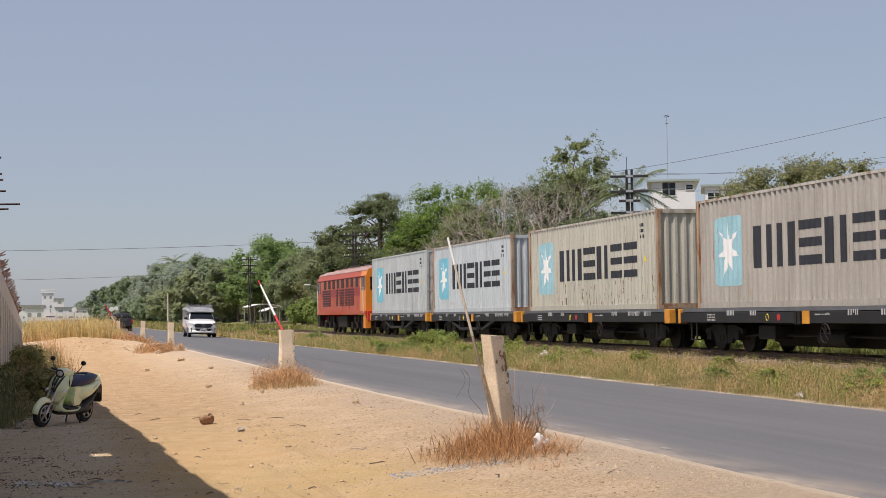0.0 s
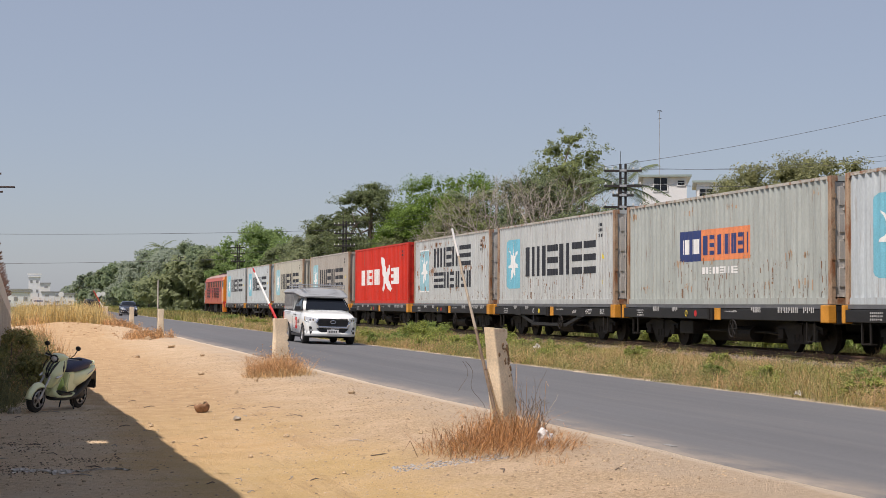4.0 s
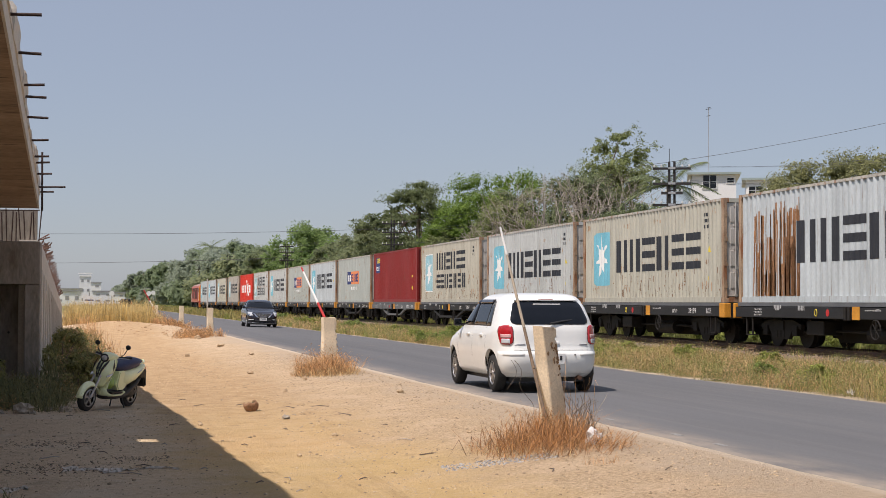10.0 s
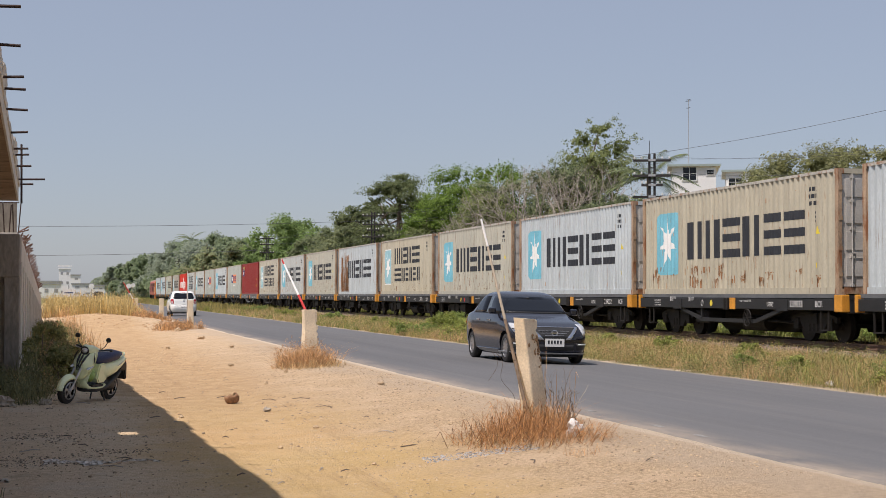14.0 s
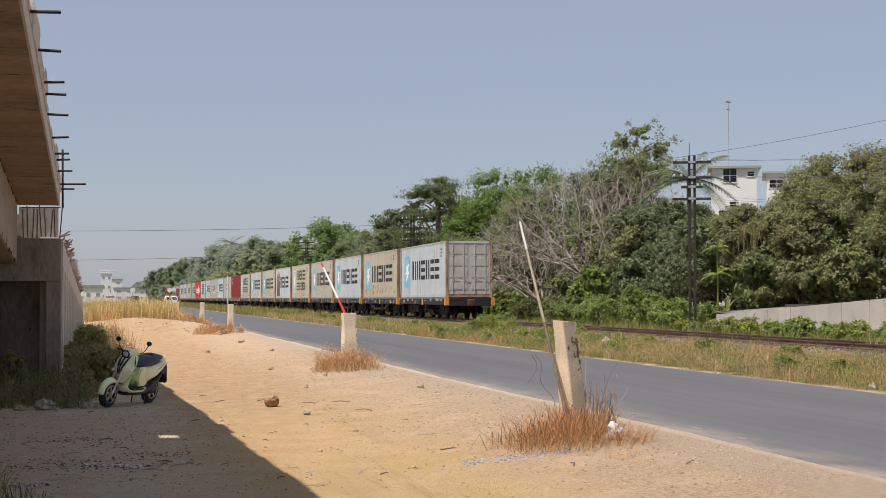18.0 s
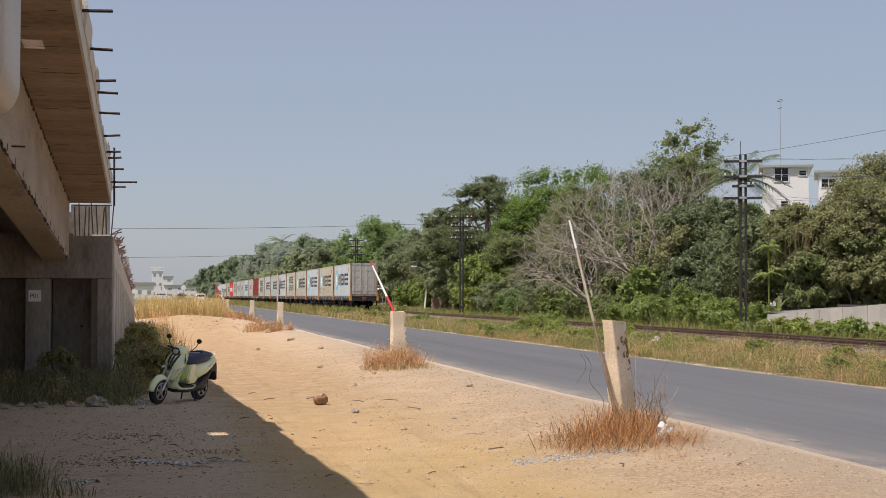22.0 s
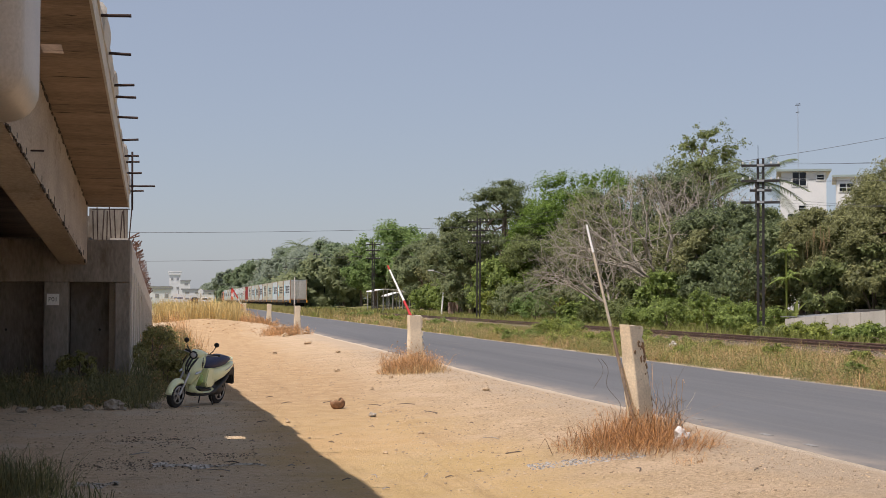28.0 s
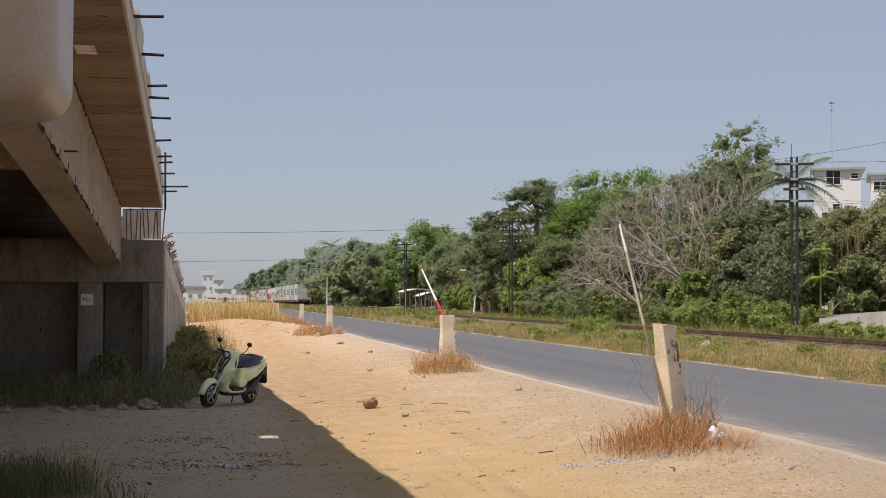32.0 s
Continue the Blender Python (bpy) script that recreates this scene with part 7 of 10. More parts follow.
grass("reeds", 2000, U(3.0, 4.8), U(84, 130), (0.5, 1.1), 0.008, F_DRY, "tall brown reed grass on the mound", 0.3, 10)
grass("reed_edge", 700, U(-0.5, 0.9), U(52, 82), (0.2, 0.7), 0.006, F_DRY, "dry grass on the dirt mound", 1.0, 12, None, 0.8)
fuzz("reed_heads", 160, 90, U(-0.6, 4.4), U(82, 108), (0.25, 0.6), (0.7, 1.3), 0.045, F_REED, "fuzzy heads of the yellow reeds")
grass("shaded_grass", 20000, U(-6.5, -0.15), U(23.2, 29.5), (0.10, 0.42), 0.0035, F_SHADE, "dull green grass in the bridge's shade", 1.4, 26, None, 0.9)
fuzz("shaded_herbs", 160, 140, U(-6.5, 0.0), U(23.6, 29.6), (0.15, 0.45), (0.15, 0.5), 0.02, F_SHADE, "small-leaved weeds in the bridge's shade")
fuzz("shaded_dry_herbs", 60, 120, U(-6.5, 0.2), U(23.4, 29.6), (0.12, 0.35), (0.15, 0.45), 0.016, F_SEED, "dry weeds in the bridge's shade")
grass("shaded_stalks", 250, U(-6.0, -0.1), U(24.5, 29.8), (0.35, 0.75), 0.003, F_SHADE, "dull stalks in the bridge's shade", 0.4, 7)
grass("wall_grass", 5000, U(-0.7, 0.6), U(28, 60), (0.2, 0.6), 0.008, F_SHADE, "grass along the ramp wall", 0.7, 12)
grass("wall_straw", 900, U(-0.5, 0.9), U(36, 66), (0.25, 0.75), 0.008, F_DRY, "dry grass along the ramp wall", 0.7, 10)
tuft(-1.70, 13.4, 0.95, 0.85, 9000, (0.14, 0.46), F_SHADE, "dark green grass clump on the dirt", 0.0026, 1.2, 0.8)
fuzz("shaded_herbs", 26, 130, U(-2.5, -0.95), U(12.9, 14.0), (0.08, 0.22), (0.12, 0.36), 0.014, F_SHADE, "small-leaved weeds in the bridge's shade")
tuft(-0.7, 12.9, 0.35, 0.4, 220, (0.06, 0.2), F_SHADE, "small grass clump on the dirt", 0.005, 0.8)
tuft(0.55, 12.5, 0.12, 0.12, 60, (0.05, 0.15), F_DRY, "small dry weed on the dirt", 0.0016, 1.4, 0.8)
tuft(4.6, 13.2, 0.2, 0.25, 160, (0.05, 0.15), F_DRY, "small dry weed on gravel", 0.0016, 1.4, 0.8)
for k, (x, y, h, w) in enumerate([(0.02, 27.6, 0.72, 0.85), (0.10, 30.2, 0.85, 1.0), (-0.3, 33.0, 1.0, 1.2), (-0.2, 36.5, 0.9, 1.2), (-1.55, 28.6, 0.8, 0.9), (-0.1, 41.0, 0.9, 1.4), (-0.2, 47, 0.8, 1.4)]):
    shrub(x, y, h * 0.85, w * 0.85, F_HERB, "dusty leafy weed bush by the ramp wall", 700 + k, "bushes by the ramp wall", 1900, 0.028, "weed_bush")
fuzz("wall_dry_herbs", 60, 130, U(-0.2, 0.85), U(27.5, 46), (0.15, 0.35), (0.35, 0.8), 0.022, F_SEED, "dry brown weeds along the ramp wall")
fuzz("wall_dry_herbs", 40, 130, U(0.1, 0.8), U(27.5, 46), (0.12, 0.3), (0.3, 0.7), 0.022, F_HERB, "dusty green weeds along the ramp wall")

# wiry stalks and loose wire at the leaning post
wires = thing("wire_tangle", "loose thin dark wires and stalks beside post", "wire", loc=(0, 0, 0))
for k in range(44):
    x0, y0 = 5.45 + R.uniform(-.06, .16), 16.35 + R.uniform(-.25, .25)
    h, a, b2 = R.uniform(0.2, 0.62), R.uniform(-.2, .45), R.uniform(-.15, .15)
    pts = [(x0 + a * h * f * f + 0.03 * math.sin(f * 7 + k), y0 + b2 * f, 0.18 + h * (f - 0.25 * f * f * f)) for f in (0, .25, .5, .75, 1)]
    part("stalk", tubem(pts, [0.0048, 0.0042, 0.0036, 0.003, 0.002], 4), M_BARK if k % 4 else M_TWIG, wires)
part("wire", tubem([(4.62 + 0.04 * math.sin(k * .8) + 0.018 * k, 16.1, 1.00 - k * 0.05) for k in range(14)], 0.0024, 4), M_BARK, wires)
part("wire", tubem([(4.59 + 0.06 * math.sin(k * .5), 16.12, 1.0 - k * 0.04) for k in range(9)], 0.0022, 4), M_BARK, wires)

# ---- telegraph poles and wires ----
M_POLE = mat("tarred_rail_post", (0.03, 0.027, 0.026), 0.7, 0.2, var=0.3, scale=3, fine=30)
M_CLAMP = mat("galvanised_clamp", (0.36, 0.37, 0.38), 0.6, 0.2, var=0.1, bump=0.0)
M_INSUL = mat("white_porcelain", (0.62, 0.62, 0.6), 0.3, var=0.05, bump=0.0)


def rail_pole(x, y, top, label="black twin-rail telegraph pole with insulators"):
    z0 = float(ground_z(x, y))
    p = thing("telegraph_pole", label, "telegraph pole", "telegraph poles along the track", (x, y, z0), -20)
    h = top - z0
    for sx in (-0.11, 0.11):
        part("post", boxm(sx - 0.052, sx + 0.052, -0.05, 0.05, -0.3, h, 0.008), M_POLE, p)
    for k in range(int(h / 0.62)):
        part("rung", boxm(-0.075, 0.075, -0.025, 0.025, 0.5 + k * 0.62, 0.55 + k * 0.62), M_POLE, p)
    for dz, w in ((0.30, 0.80), (0.95, 0.80), (1.35, 0.45), (1.85, 0.80)):
        arm = part("cross_arm", boxm(-w, w, -0.11, -0.052, h - dz - 0.05, h - dz + 0.05, 0.005), M_POLE, p)
        if y < 100:
            part("clamp_plate", boxm(-0.15, 0.15, -0.125, -0.112, h - dz - 0.03, h - dz + 0.06), M_CLAMP, p, "pale grey clamp plate")
        for u in (-0.92, -0.55, 0.55, 0.92):
            if abs(u * w) > 0.2:
                part("insulator", tubem([(u * w, -0.08, h - dz + 0.05), (u * w, -0.08, h - dz + 0.09), (u * w, -0.08, h - dz + 0.17)], [0.02, 0.045, 0.03], 8), M_INSUL, p, "white porcelain insulator")
    part("spike", tubem([(-0.1, 0, h), (-0.1, 0, h + 0.55)], 0.012, 5), M_POLE, p)
    return p


POLES = [(24.5, 61.3, 7.65), (22.6, 111.6, 7.75), (22.6, 171.0, 8.15), (22.6, 240.0, 9.0), (23.0, 305.0, 9.0), (26.5, 8.0, 7.6)]
for x, y, top in POLES:
    rail_pole(x, y, top)
lattice = thing("steel_mast", "slim guyed mast beside the line", "mast", loc=(23.4, 233.0, 0.9))
part("mast", tubem([(0, 0, -0.3), (0, 0, 6.8)], 0.09, 8), M_POLE, lattice)
part("guy_wire", tubem([(0, 0, 6.3), (-5.0, 0, 0.2)], 0.03, 5), M_POLE, lattice)
part("white_band", tubem([(0, 0, 0.0), (0, 0, 1.2)], 0.1, 8), M_WHITE, lattice)
M_WIRE = mat("dark_cable", (0.06, 0.06, 0.065), 0.6, var=0.1, bump=0.0)


def cable(a, b, sag, r, label="thin dark overhead cable"):
    a, b = Vector(a), Vector(b)
    pts = []
    for k in range(25):
        f = k / 24
        pts.append(a.lerp(b, f) + Vector((0, 0, -4 * sag * f * (1 - f))))
    return tagged(part("overhead_cable", tubem(pts, r, 5), M_WIRE), label, "cable", "overhead cables")


order = [POLES[5]] + POLES[:5]
for dz in (0.2, 0.85, 1.75):
    for u in (-0.73, 0.73):
        for (x0, y0, t0), (x1, y1, t1) in zip(order[:4], order[1:5]):
            cable((x0 + u * 0.94, y0 - u * 0.34, t0 - dz + 0.05), (x1 + u * 0.94, y1 - u * 0.34, t1 - dz + 0.05), 1.45 if y0 < 20 else 0.55, 0.005)
cable((22.6, 111.6, 7.1), (-45.0, 112.0, 7.4), 0.9, 0.013)
cable((22.6, 171.0, 6.6), (-45.0, 205.0, 7.2), 0.8, 0.02)
cable((25.2, 69.0, 8.05), (47.0, 50.0, 13.5), 0.8, 0.010)

# ---- houses, walls and sheds beyond ----
M_HOUSE = mat("white_render", (0.80, 0.80, 0.79), 0.85, var=0.06, scale=0.6, fine=10, bump=0.05, spots=(0.5, 0.48, 0.44), spot_scale=0.8, spot_cut=0.66)
M_EAVE = mat("grey_green_eave", (0.30, 0.36, 0.34), 0.7, var=0.1)
M_TIN = mat("grey_tin", (0.36, 0.36, 0.36), 0.5, 0.4, var=0.15, scale=2, spots=RUST, spot_scale=1.5, spot_cut=0.66)


def house(x, y, rz, w, d, h, label, windows):
    z0 = float(ground_z(x, y))
    t = thing("house", label, "house", loc=(x, y, z0), rz=rz)
    part("wall", boxm(-w / 2, w / 2, 0, d, -0.3, h), M_HOUSE, t)
    part("roof", boxm(-w / 2 - 0.3, w / 2 + 0.3, -0.22, d + 0.3, h + 0.003, h + 0.14), M_HOUSE, t, "flat white roof slab")
    part("eave_trim", boxm(-w / 2 - 0.34, w / 2 + 0.34, -0.26, -0.221, h + 0.02, h + 0.17), M_EAVE, t, "grey-green eave trim")
    for cx, cz, ww, hh in windows:
        f = part("window", boxm(cx - ww / 2 - 0.06, cx + ww / 2 + 0.06, -0.05, -0.004, cz - hh / 2 - 0.06, cz + hh / 2 + 0.06), M_WHITE, t, "white window frame")
        n = 2 if ww > 0.7 else 1
        for j in range(n):
            a = cx - ww / 2 + j * ww / n + 0.02
            for q in range(2):
                zb = cz - hh / 2 + q * hh / 2 + 0.02
                part("pane", boxm(a, a + ww / n - 0.04, -0.06, -0.052, zb, zb + hh / 2 - 0.04), M_GLASS, f)
    return t


hz = float(ground_z(44, 102))
house(43.73, 101.47, -22, 3.1, 8, 10.75 - hz, "white rendered house with flat roof among trees", [(-0.30, 10.25 - hz, 0.95, 0.95), (1.15, 10.35 - hz, 0.5, 0.35), (-0.65, 7.3 - hz, 0.9, 1.0), (0.9, 7.3 - hz, 0.9, 1.0), (-0.1, 8.2 - hz, 0.5, 0.4)])
house(50.0, 106.0, -24, 3.2, 7, 10.85 - hz, "pale rendered house behind a white house", [(-0.9, 10.1 - hz, 1.0, 0.6), (0.6, 10.1 - hz, 1.0, 0.6)])
ant = thing("roof_antenna", "thin metal antenna mast on house roof", "antenna", loc=(44.62, 104.5, 10.89))
part("mast", tubem([(0, 0, -0.02), (0, 0, 5.0)], 0.02, 6), M_TIN, ant)
for z, w in ((4.9, 0.22), (4.4, 0.14), (5.0, 0.16)):
    part("element", tubem([(-w, 0, z), (w, 0, z + 0.06)], 0.02, 5), M_POLE, ant)
M_TRIM0 = mat("dark_weathered_board", (0.06, 0.055, 0.05), 0.85, var=0.2)
yardwall = thing("yard_wall", "pale grey concrete panel yard wall", "wall")
M_YARD = mat("grey_precast_panel", (0.48, 0.44, 0.385), 0.9, var=0.14, scale=0.9, fine=30, bump=0.15, obj=0.12, spots=(0.40, 0.33, 0.26), spot_scale=1.2, spot_cut=0.66)
yard_top = lambda y: 0.93 + 0.047 * (59.8 - y)
for k in range(26):
    y1 = 59.8 - k * 1.0
    g0 = float(ground_z(25.0, y1)) - 0.3
    part("wall_panel", prismm([(y1 - 0.985, g0), (y1, g0), (y1, yard_top(y1)), (y1 - 0.985, yard_top(y1 - 0.985))], "x", 24.94 + 0.012 * (k % 2), 25.06, 0.008), M_YARD, yardwall)
shed = thing("low_shed", "low shed with weathered corrugated tin roof", "shed", loc=(27.6, 59.0, 0.0))
part("wall", boxm(-1.3, 1.6, -6.0, 3.6, 0.0, 0.94), M_CONC, shed)
for k in range(24):
    part("roof_sheet", prismm([(-1.6, 0.98), (2.0, 1.20), (2.0, 1.225), (-1.6, 1.005)], "y", -6.2 + k * 0.42, -5.80 + k * 0.42), M_TIN, shed, "weathered tin roof sheet")
part("ridge_board", boxm(1.9, 2.1, -6.3, 4.0, 1.23, 1.33), M_TRIM0, shed, "dark ridge board")


M_PINK = mat("pink_weathered_brick", (0.40, 0.27, 0.22), 0.9, var=0.2, scale=4, fine=40, obj=0.2)


def shelter(x, y, rz, w, d, h, label, rise=0.75):
    z0 = float(ground_z(x, y))
    t = thing("open_shelter", label, "shelter", "open shelters by the track", (x, y, z0), rz)
    out = [(-w / 2 + w * k / 16, h + rise * math.sin(math.pi * (0.08 + 0.84 * k / 16))) for k in range(17)]
    part("roof", prismm(out + [(a, b - 0.07) for a, b in out[::-1]], "y", -d / 2, d / 2), M_HOUSE, t, "curved white sheet roof")
    for sx in (-1, -0.33, 0.33, 1):
        for sy in (-1, 1):
            part("post", tubem([(sx * (w / 2 - 0.2), sy * (d / 2 - 0.2), -0.3), (sx * (w / 2 - 0.2), sy * (d / 2 - 0.2), h + 0.25)], 0.06, 6), M_TIN, t)
    part("bench", boxm(-w / 2 + .6, w / 2 - .6, -0.25, 0.25, 0.35, 0.45), M_CONC, t)
    return t


shelter(24.95, 178, 6, 3.9, 3.2, 2.10, "open shelter with shallow white roof", 0.42)
shelter(27.5, 182, 6, 4.2, 3.2, 1.35, "low open shelter with curved white roof", 0.65)
lamp = thing("street_lamp", "leaning grey street lamp beyond the track", "street lamp", loc=(24.5, 138.0, float(ground_z(24.5, 138))))
part("pole", tubem([(0, 0, -0.3), (0.2, 0, 2.0), (0.38, 0, 3.5)], [0.09, 0.08, 0.07], 8), M_HOUSE, lamp)
part("arm", tubem([(0.38, 0, 3.5), (0.0, 0, 3.72), (-0.75, 0, 3.95)], 0.035, 6), M_TIN, lamp)
part("lamp_head", boxm(-1.25, -0.72, -0.1, 0.1, 3.9, 4.03, 0.03), M_HOUSE, lamp)
kiln = thing("masonry_stump", "broken pinkish brick stump beyond the track", "masonry", loc=(25.2, 136.0, float(ground_z(25.2, 136))))
for j in range(6):
    for k in range(3):
        part("brick_course", boxm(-0.42 + k * 0.29 + 0.05 * (j % 2), -0.15 + k * 0.29 + 0.05 * (j % 2), -0.2, 0.2, -0.1 + j * 0.2, 0.09 + j * 0.2 - (0.06 if j == 5 and k else 0), 0.015), M_PINK, kiln)
board = thing("sign_board", "tilted white sign board on posts", "sign", loc=(0.78, 112.5, float(ground_z(0.78, 112.5))))
part("panel", prismm([(-0.46, 1.40), (0.40, 1.28), (0.46, 1.88), (-0.40, 2.02)], "y", -0.03, 0.03, 0.01), M_WHITE, board)
part("panel_bars", boxm(-0.3, 0.3, -0.036, -0.031, 1.62, 1.70), M_NAVY, board)
part("post", tubem([(0, 0.06, -0.3), (0, 0.06, 2.2)], 0.04, 6), M_TIN, board)
for x, y, h in ((11.5, 262, 2.6), (5.2, 250, 2.4), (14.0, 300, 2.8)):
    s = thing("road_sign", "small round white road sign on pole", "road sign", "far road signs", (x, y, float(ground_z(x, y))))
    part("pole", tubem([(0, 0, -0.3), (0, 0, h)], 0.05, 6), M_TIN, s)
    part("disc", tubem([(0, -0.06, h + 0.1), (0, -0.03, h + 0.1)], 0.42, 18), M_WHITE, s)


def town(x, y, w, d, h, label, floors, tower=False):
    z0 = float(ground_z(x, y))
    t = thing("town_building", label, "building", "far town buildings", (x, y, z0))
    part("wall", boxm(-w / 2, w / 2, 0, d, -0.5, h), M_HOUSE, t)
    part("roof", boxm(-w / 2 - .3, w / 2 + .3, -.3, d + .3, h + 0.004, h + 0.5), M_TIN if not tower else M_HOUSE, t)
    n = max(2, int(w / 3.2))
    for f in range(floors):
        for j in range(n):
            cx, cz = -w / 2 + (j + .5) * w / n, (f + .55) * h / floors
            part("window", boxm(cx - w / n * .2, cx + w / n * .2, -0.06, -0.004, cz - h / floors * .14, cz + h / floors * .14), M_TIN, t)
    return t


for x, y, w, d, h, f, tw in [(-9.5, 600, 9, 8, 5.2, 2, False), (-3.2, 585, 9, 8, 5.6, 2, False), (2.6, 600, 4.2, 5, 10.6, 3, True), (9.5, 620, 8, 8, 4.8, 2, False), (15.5, 640, 6, 8, 4.2, 2, False), (-17, 590, 8, 8, 5.0, 2, False), (-1.8, 470, 5.5, 5, 4.2, 1, False), (6.2, 690, 7, 7, 9.0, 3, False)]:
    town(x, y, w, d, h, "white tower block in the hazy distance" if tw else "low white building in the hazy distance", f, tw)
part("parapet", boxm(-2.6, 2.6, -.1, 5.1, 11.505, 12.0), M_HOUSE, None)
bpy.data.objects["parapet"].parent = [o for o in bpy.data.objects if o.name.startswith("town_building") and o.get("label", "").startswith("white tower")][0]

# ---- small things on the dirt ----
M_STONE = mat("rough_stone", (0.36, 0.31, 0.25), 0.9, var=0.25, scale=5, fine=40, bump=0.5)
M_BAG = mat("white_plastic", (0.66, 0.64, 0.61), 0.4, var=0.1, scale=8, fine=40, bump=0.3)


def lump(name, x, y, size, material, label, category, seed, zf=0.7, group=""):
    bm = bmesh.new()
    bmesh.ops.create_icosphere(bm, subdivisions=3, radius=1.0)
    g = random.Random(seed)
    o = Vector((g.uniform(-9, 9), g.uniform(-9, 9), g.uniform(-9, 9)))
    for v in bm.verts:
        v.co *= 0.75 + 0.5 * noise.noise(v.co * 1.6 + o) + 0.18 * noise.noise(v.co * 4.3 + o)
        v.co = Vector((v.co.x * size[0] / 2, v.co.y * size[1] / 2, max(v.co.z, -0.5) * size[2] / 2 * 1.2))
    ob = part(name, bm, material)
    ob.location = (x, y, float(ground_z(x, y)) + size[2] * 0.28)
    ob.rotation_euler = (0, 0, g.uniform(0, 6))
    return tagged(ob, label, category, group)


M_HUSK = mat("brown_husk", (0.30, 0.165, 0.09), 0.9, var=0.35, scale=14, fine=80, bump=0.6)
M_HUSK_IN = mat("pale_husk_lining", (0.50, 0.40, 0.28), 0.9, var=0.2, scale=14, fine=60, bump=0.4)


def husk(x, y, rz, label):
    """A torn husk that lies open like a cracked bowl."""
    t = thing("torn_husk", label, "husk", "", (x, y, float(ground_z(x, y)) - 0.015), rz)
    n, m = 28, 9

    def bowl(r):
        rings = []
        for j in range(m):
            ring = []
            for k in range(n):
                a = k * math.tau / n
                rim = 1.0 + 0.30 * noise.noise(Vector((math.cos(a) * 1.7, math.sin(a) * 1.7, 3.1))) + (0.22 if 0.2 < a < 1.0 else 0.0)
                e = -math.pi / 2 + (j + 0.3) / (m - 1) * math.pi * 0.56 * rim
                w = 1.0 + 0.10 * noise.noise(Vector((math.cos(a), math.sin(a), j * .3)) * 2.2)
                ring.append((math.cos(a) * math.cos(e) * r * 1.05 * w, math.sin(a) * math.cos(e) * r * 0.8 * w, 0.105 + math.sin(e) * r * 0.95))
            rings.append(ring)
        return rings
    outer, inner = bowl(0.115), bowl(0.098)
    for name, rings, m, lab in (("husk_shell", outer + inner[-1:], M_HUSK, "fibrous brown outside"), ("husk_lining", inner, M_HUSK_IN, "pale fibrous inside")):
        bm = loft(rings)
        bm.faces.ensure_lookup_table()
        bm.faces.remove(bm.faces[-1])
        part(name, bm, m, t, lab, smooth=True)


husk(2.52, 22.9, 25, "torn brown husk lying open on the dirt")
lump("stone", 2.8, 21.1, (0.15, 0.12, 0.08), M_STONE, "small grey stone on the dirt", "stone", 4)
lump("plastic_bag", 5.04, 14.72, (0.22, 0.19, 0.19), M_BAG, "crumpled white plastic bag in dry grass", "plastic bag", 2)
lump("plastic_bag", 14.15, 42.0, (0.34, 0.3, 0.34), M_BAG, "crumpled white plastic bag on the verge", "plastic bag", 3)
lump("plastic_bag", 12.35, 23.1, (0.2, 0.18, 0.11), M_BAG, "white plastic scrap by the road edge", "plastic bag", 9)
for k, (x, y, s) in enumerate([(-0.75, 23.0, .34), (-1.5, 22.8, .2), (-2.0, 22.6, .16), (-0.15, 23.2, .2), (-1.1, 22.9, .18), (-2.7, 22.5, .22), (-3.1, 22.8, .26), (-0.4, 23.4, .15), (-3.6, 22.6, .2), (-1.8, 23.1, .14)]):
    lump("stone", x, y, (s * 1.3, s, s * 0.6), M_STONE, "pale rubble stone at the grass edge", "stone", 20 + k, group="rubble stones")
for k, (x, y, s) in enumerate([(4.35, 17.0, .06), (4.5, 60, .26), (4.75, 61, .2), (3.6, 33, .12), (3.1, 45, .16), (4.6, 42, .14), (2.3, 16.2, .06), (3.0, 18.2, .07), (1.6, 20.5, .07), (3.5, 26.5, .09), (4.2, 29.0, .10), (2.9, 14.2, .05), (5.0, 24.0, .10), (4.9, 31.5, .12), (4.5, 50.0, .2)]):
    lump("stone", x, y, (s * 1.4, s, s * 0.7), M_PEBBLE, "small pale stone on the dirt", "stone", 40 + k, group="loose stones")
# crumpled clear plastic strip and sheet lying in the shade
M_FILM = mat("dusty_plastic_film", (0.58, 0.50, 0.41), 0.45, var=0.2, scale=6, fine=50, bump=0.5)


def film_strip(x0, y0, x1, y1, w, label, seed):
    g = random.Random(seed)
    n = 60
    co, fs = [], []
    for k in range(n + 1):
        f = k / n
        for j in range(5):
            v = (j / 4 - 0.5) * w * (0.12 + 0.75 * abs(math.sin(f * 5.3 + seed)) ** 1.5 * g.uniform(.3, 1.3)) + 0.09 * math.sin(f * 5 + seed) + 0.03 * math.sin(f * 17)
            x = x0 + (x1 - x0) * f
            y = y0 + (y1 - y0) * f + v + g.uniform(-.015, .015)
            co.append((x + g.uniform(-.03, .03), y, float(ground_z(x, y)) + 0.004 + (0.003 + 0.016 * g.random() ** 2 if 0 < j < 4 else 0)))
    for k in range(n):
        for j in range(4):
            a = k * 5 + j
            fs.append((a, a + 1, a + 6, a + 5))
    return tagged(part("plastic_sheet", quads_mesh("plastic_sheet", co, fs), M_FILM), label, "plastic sheet")


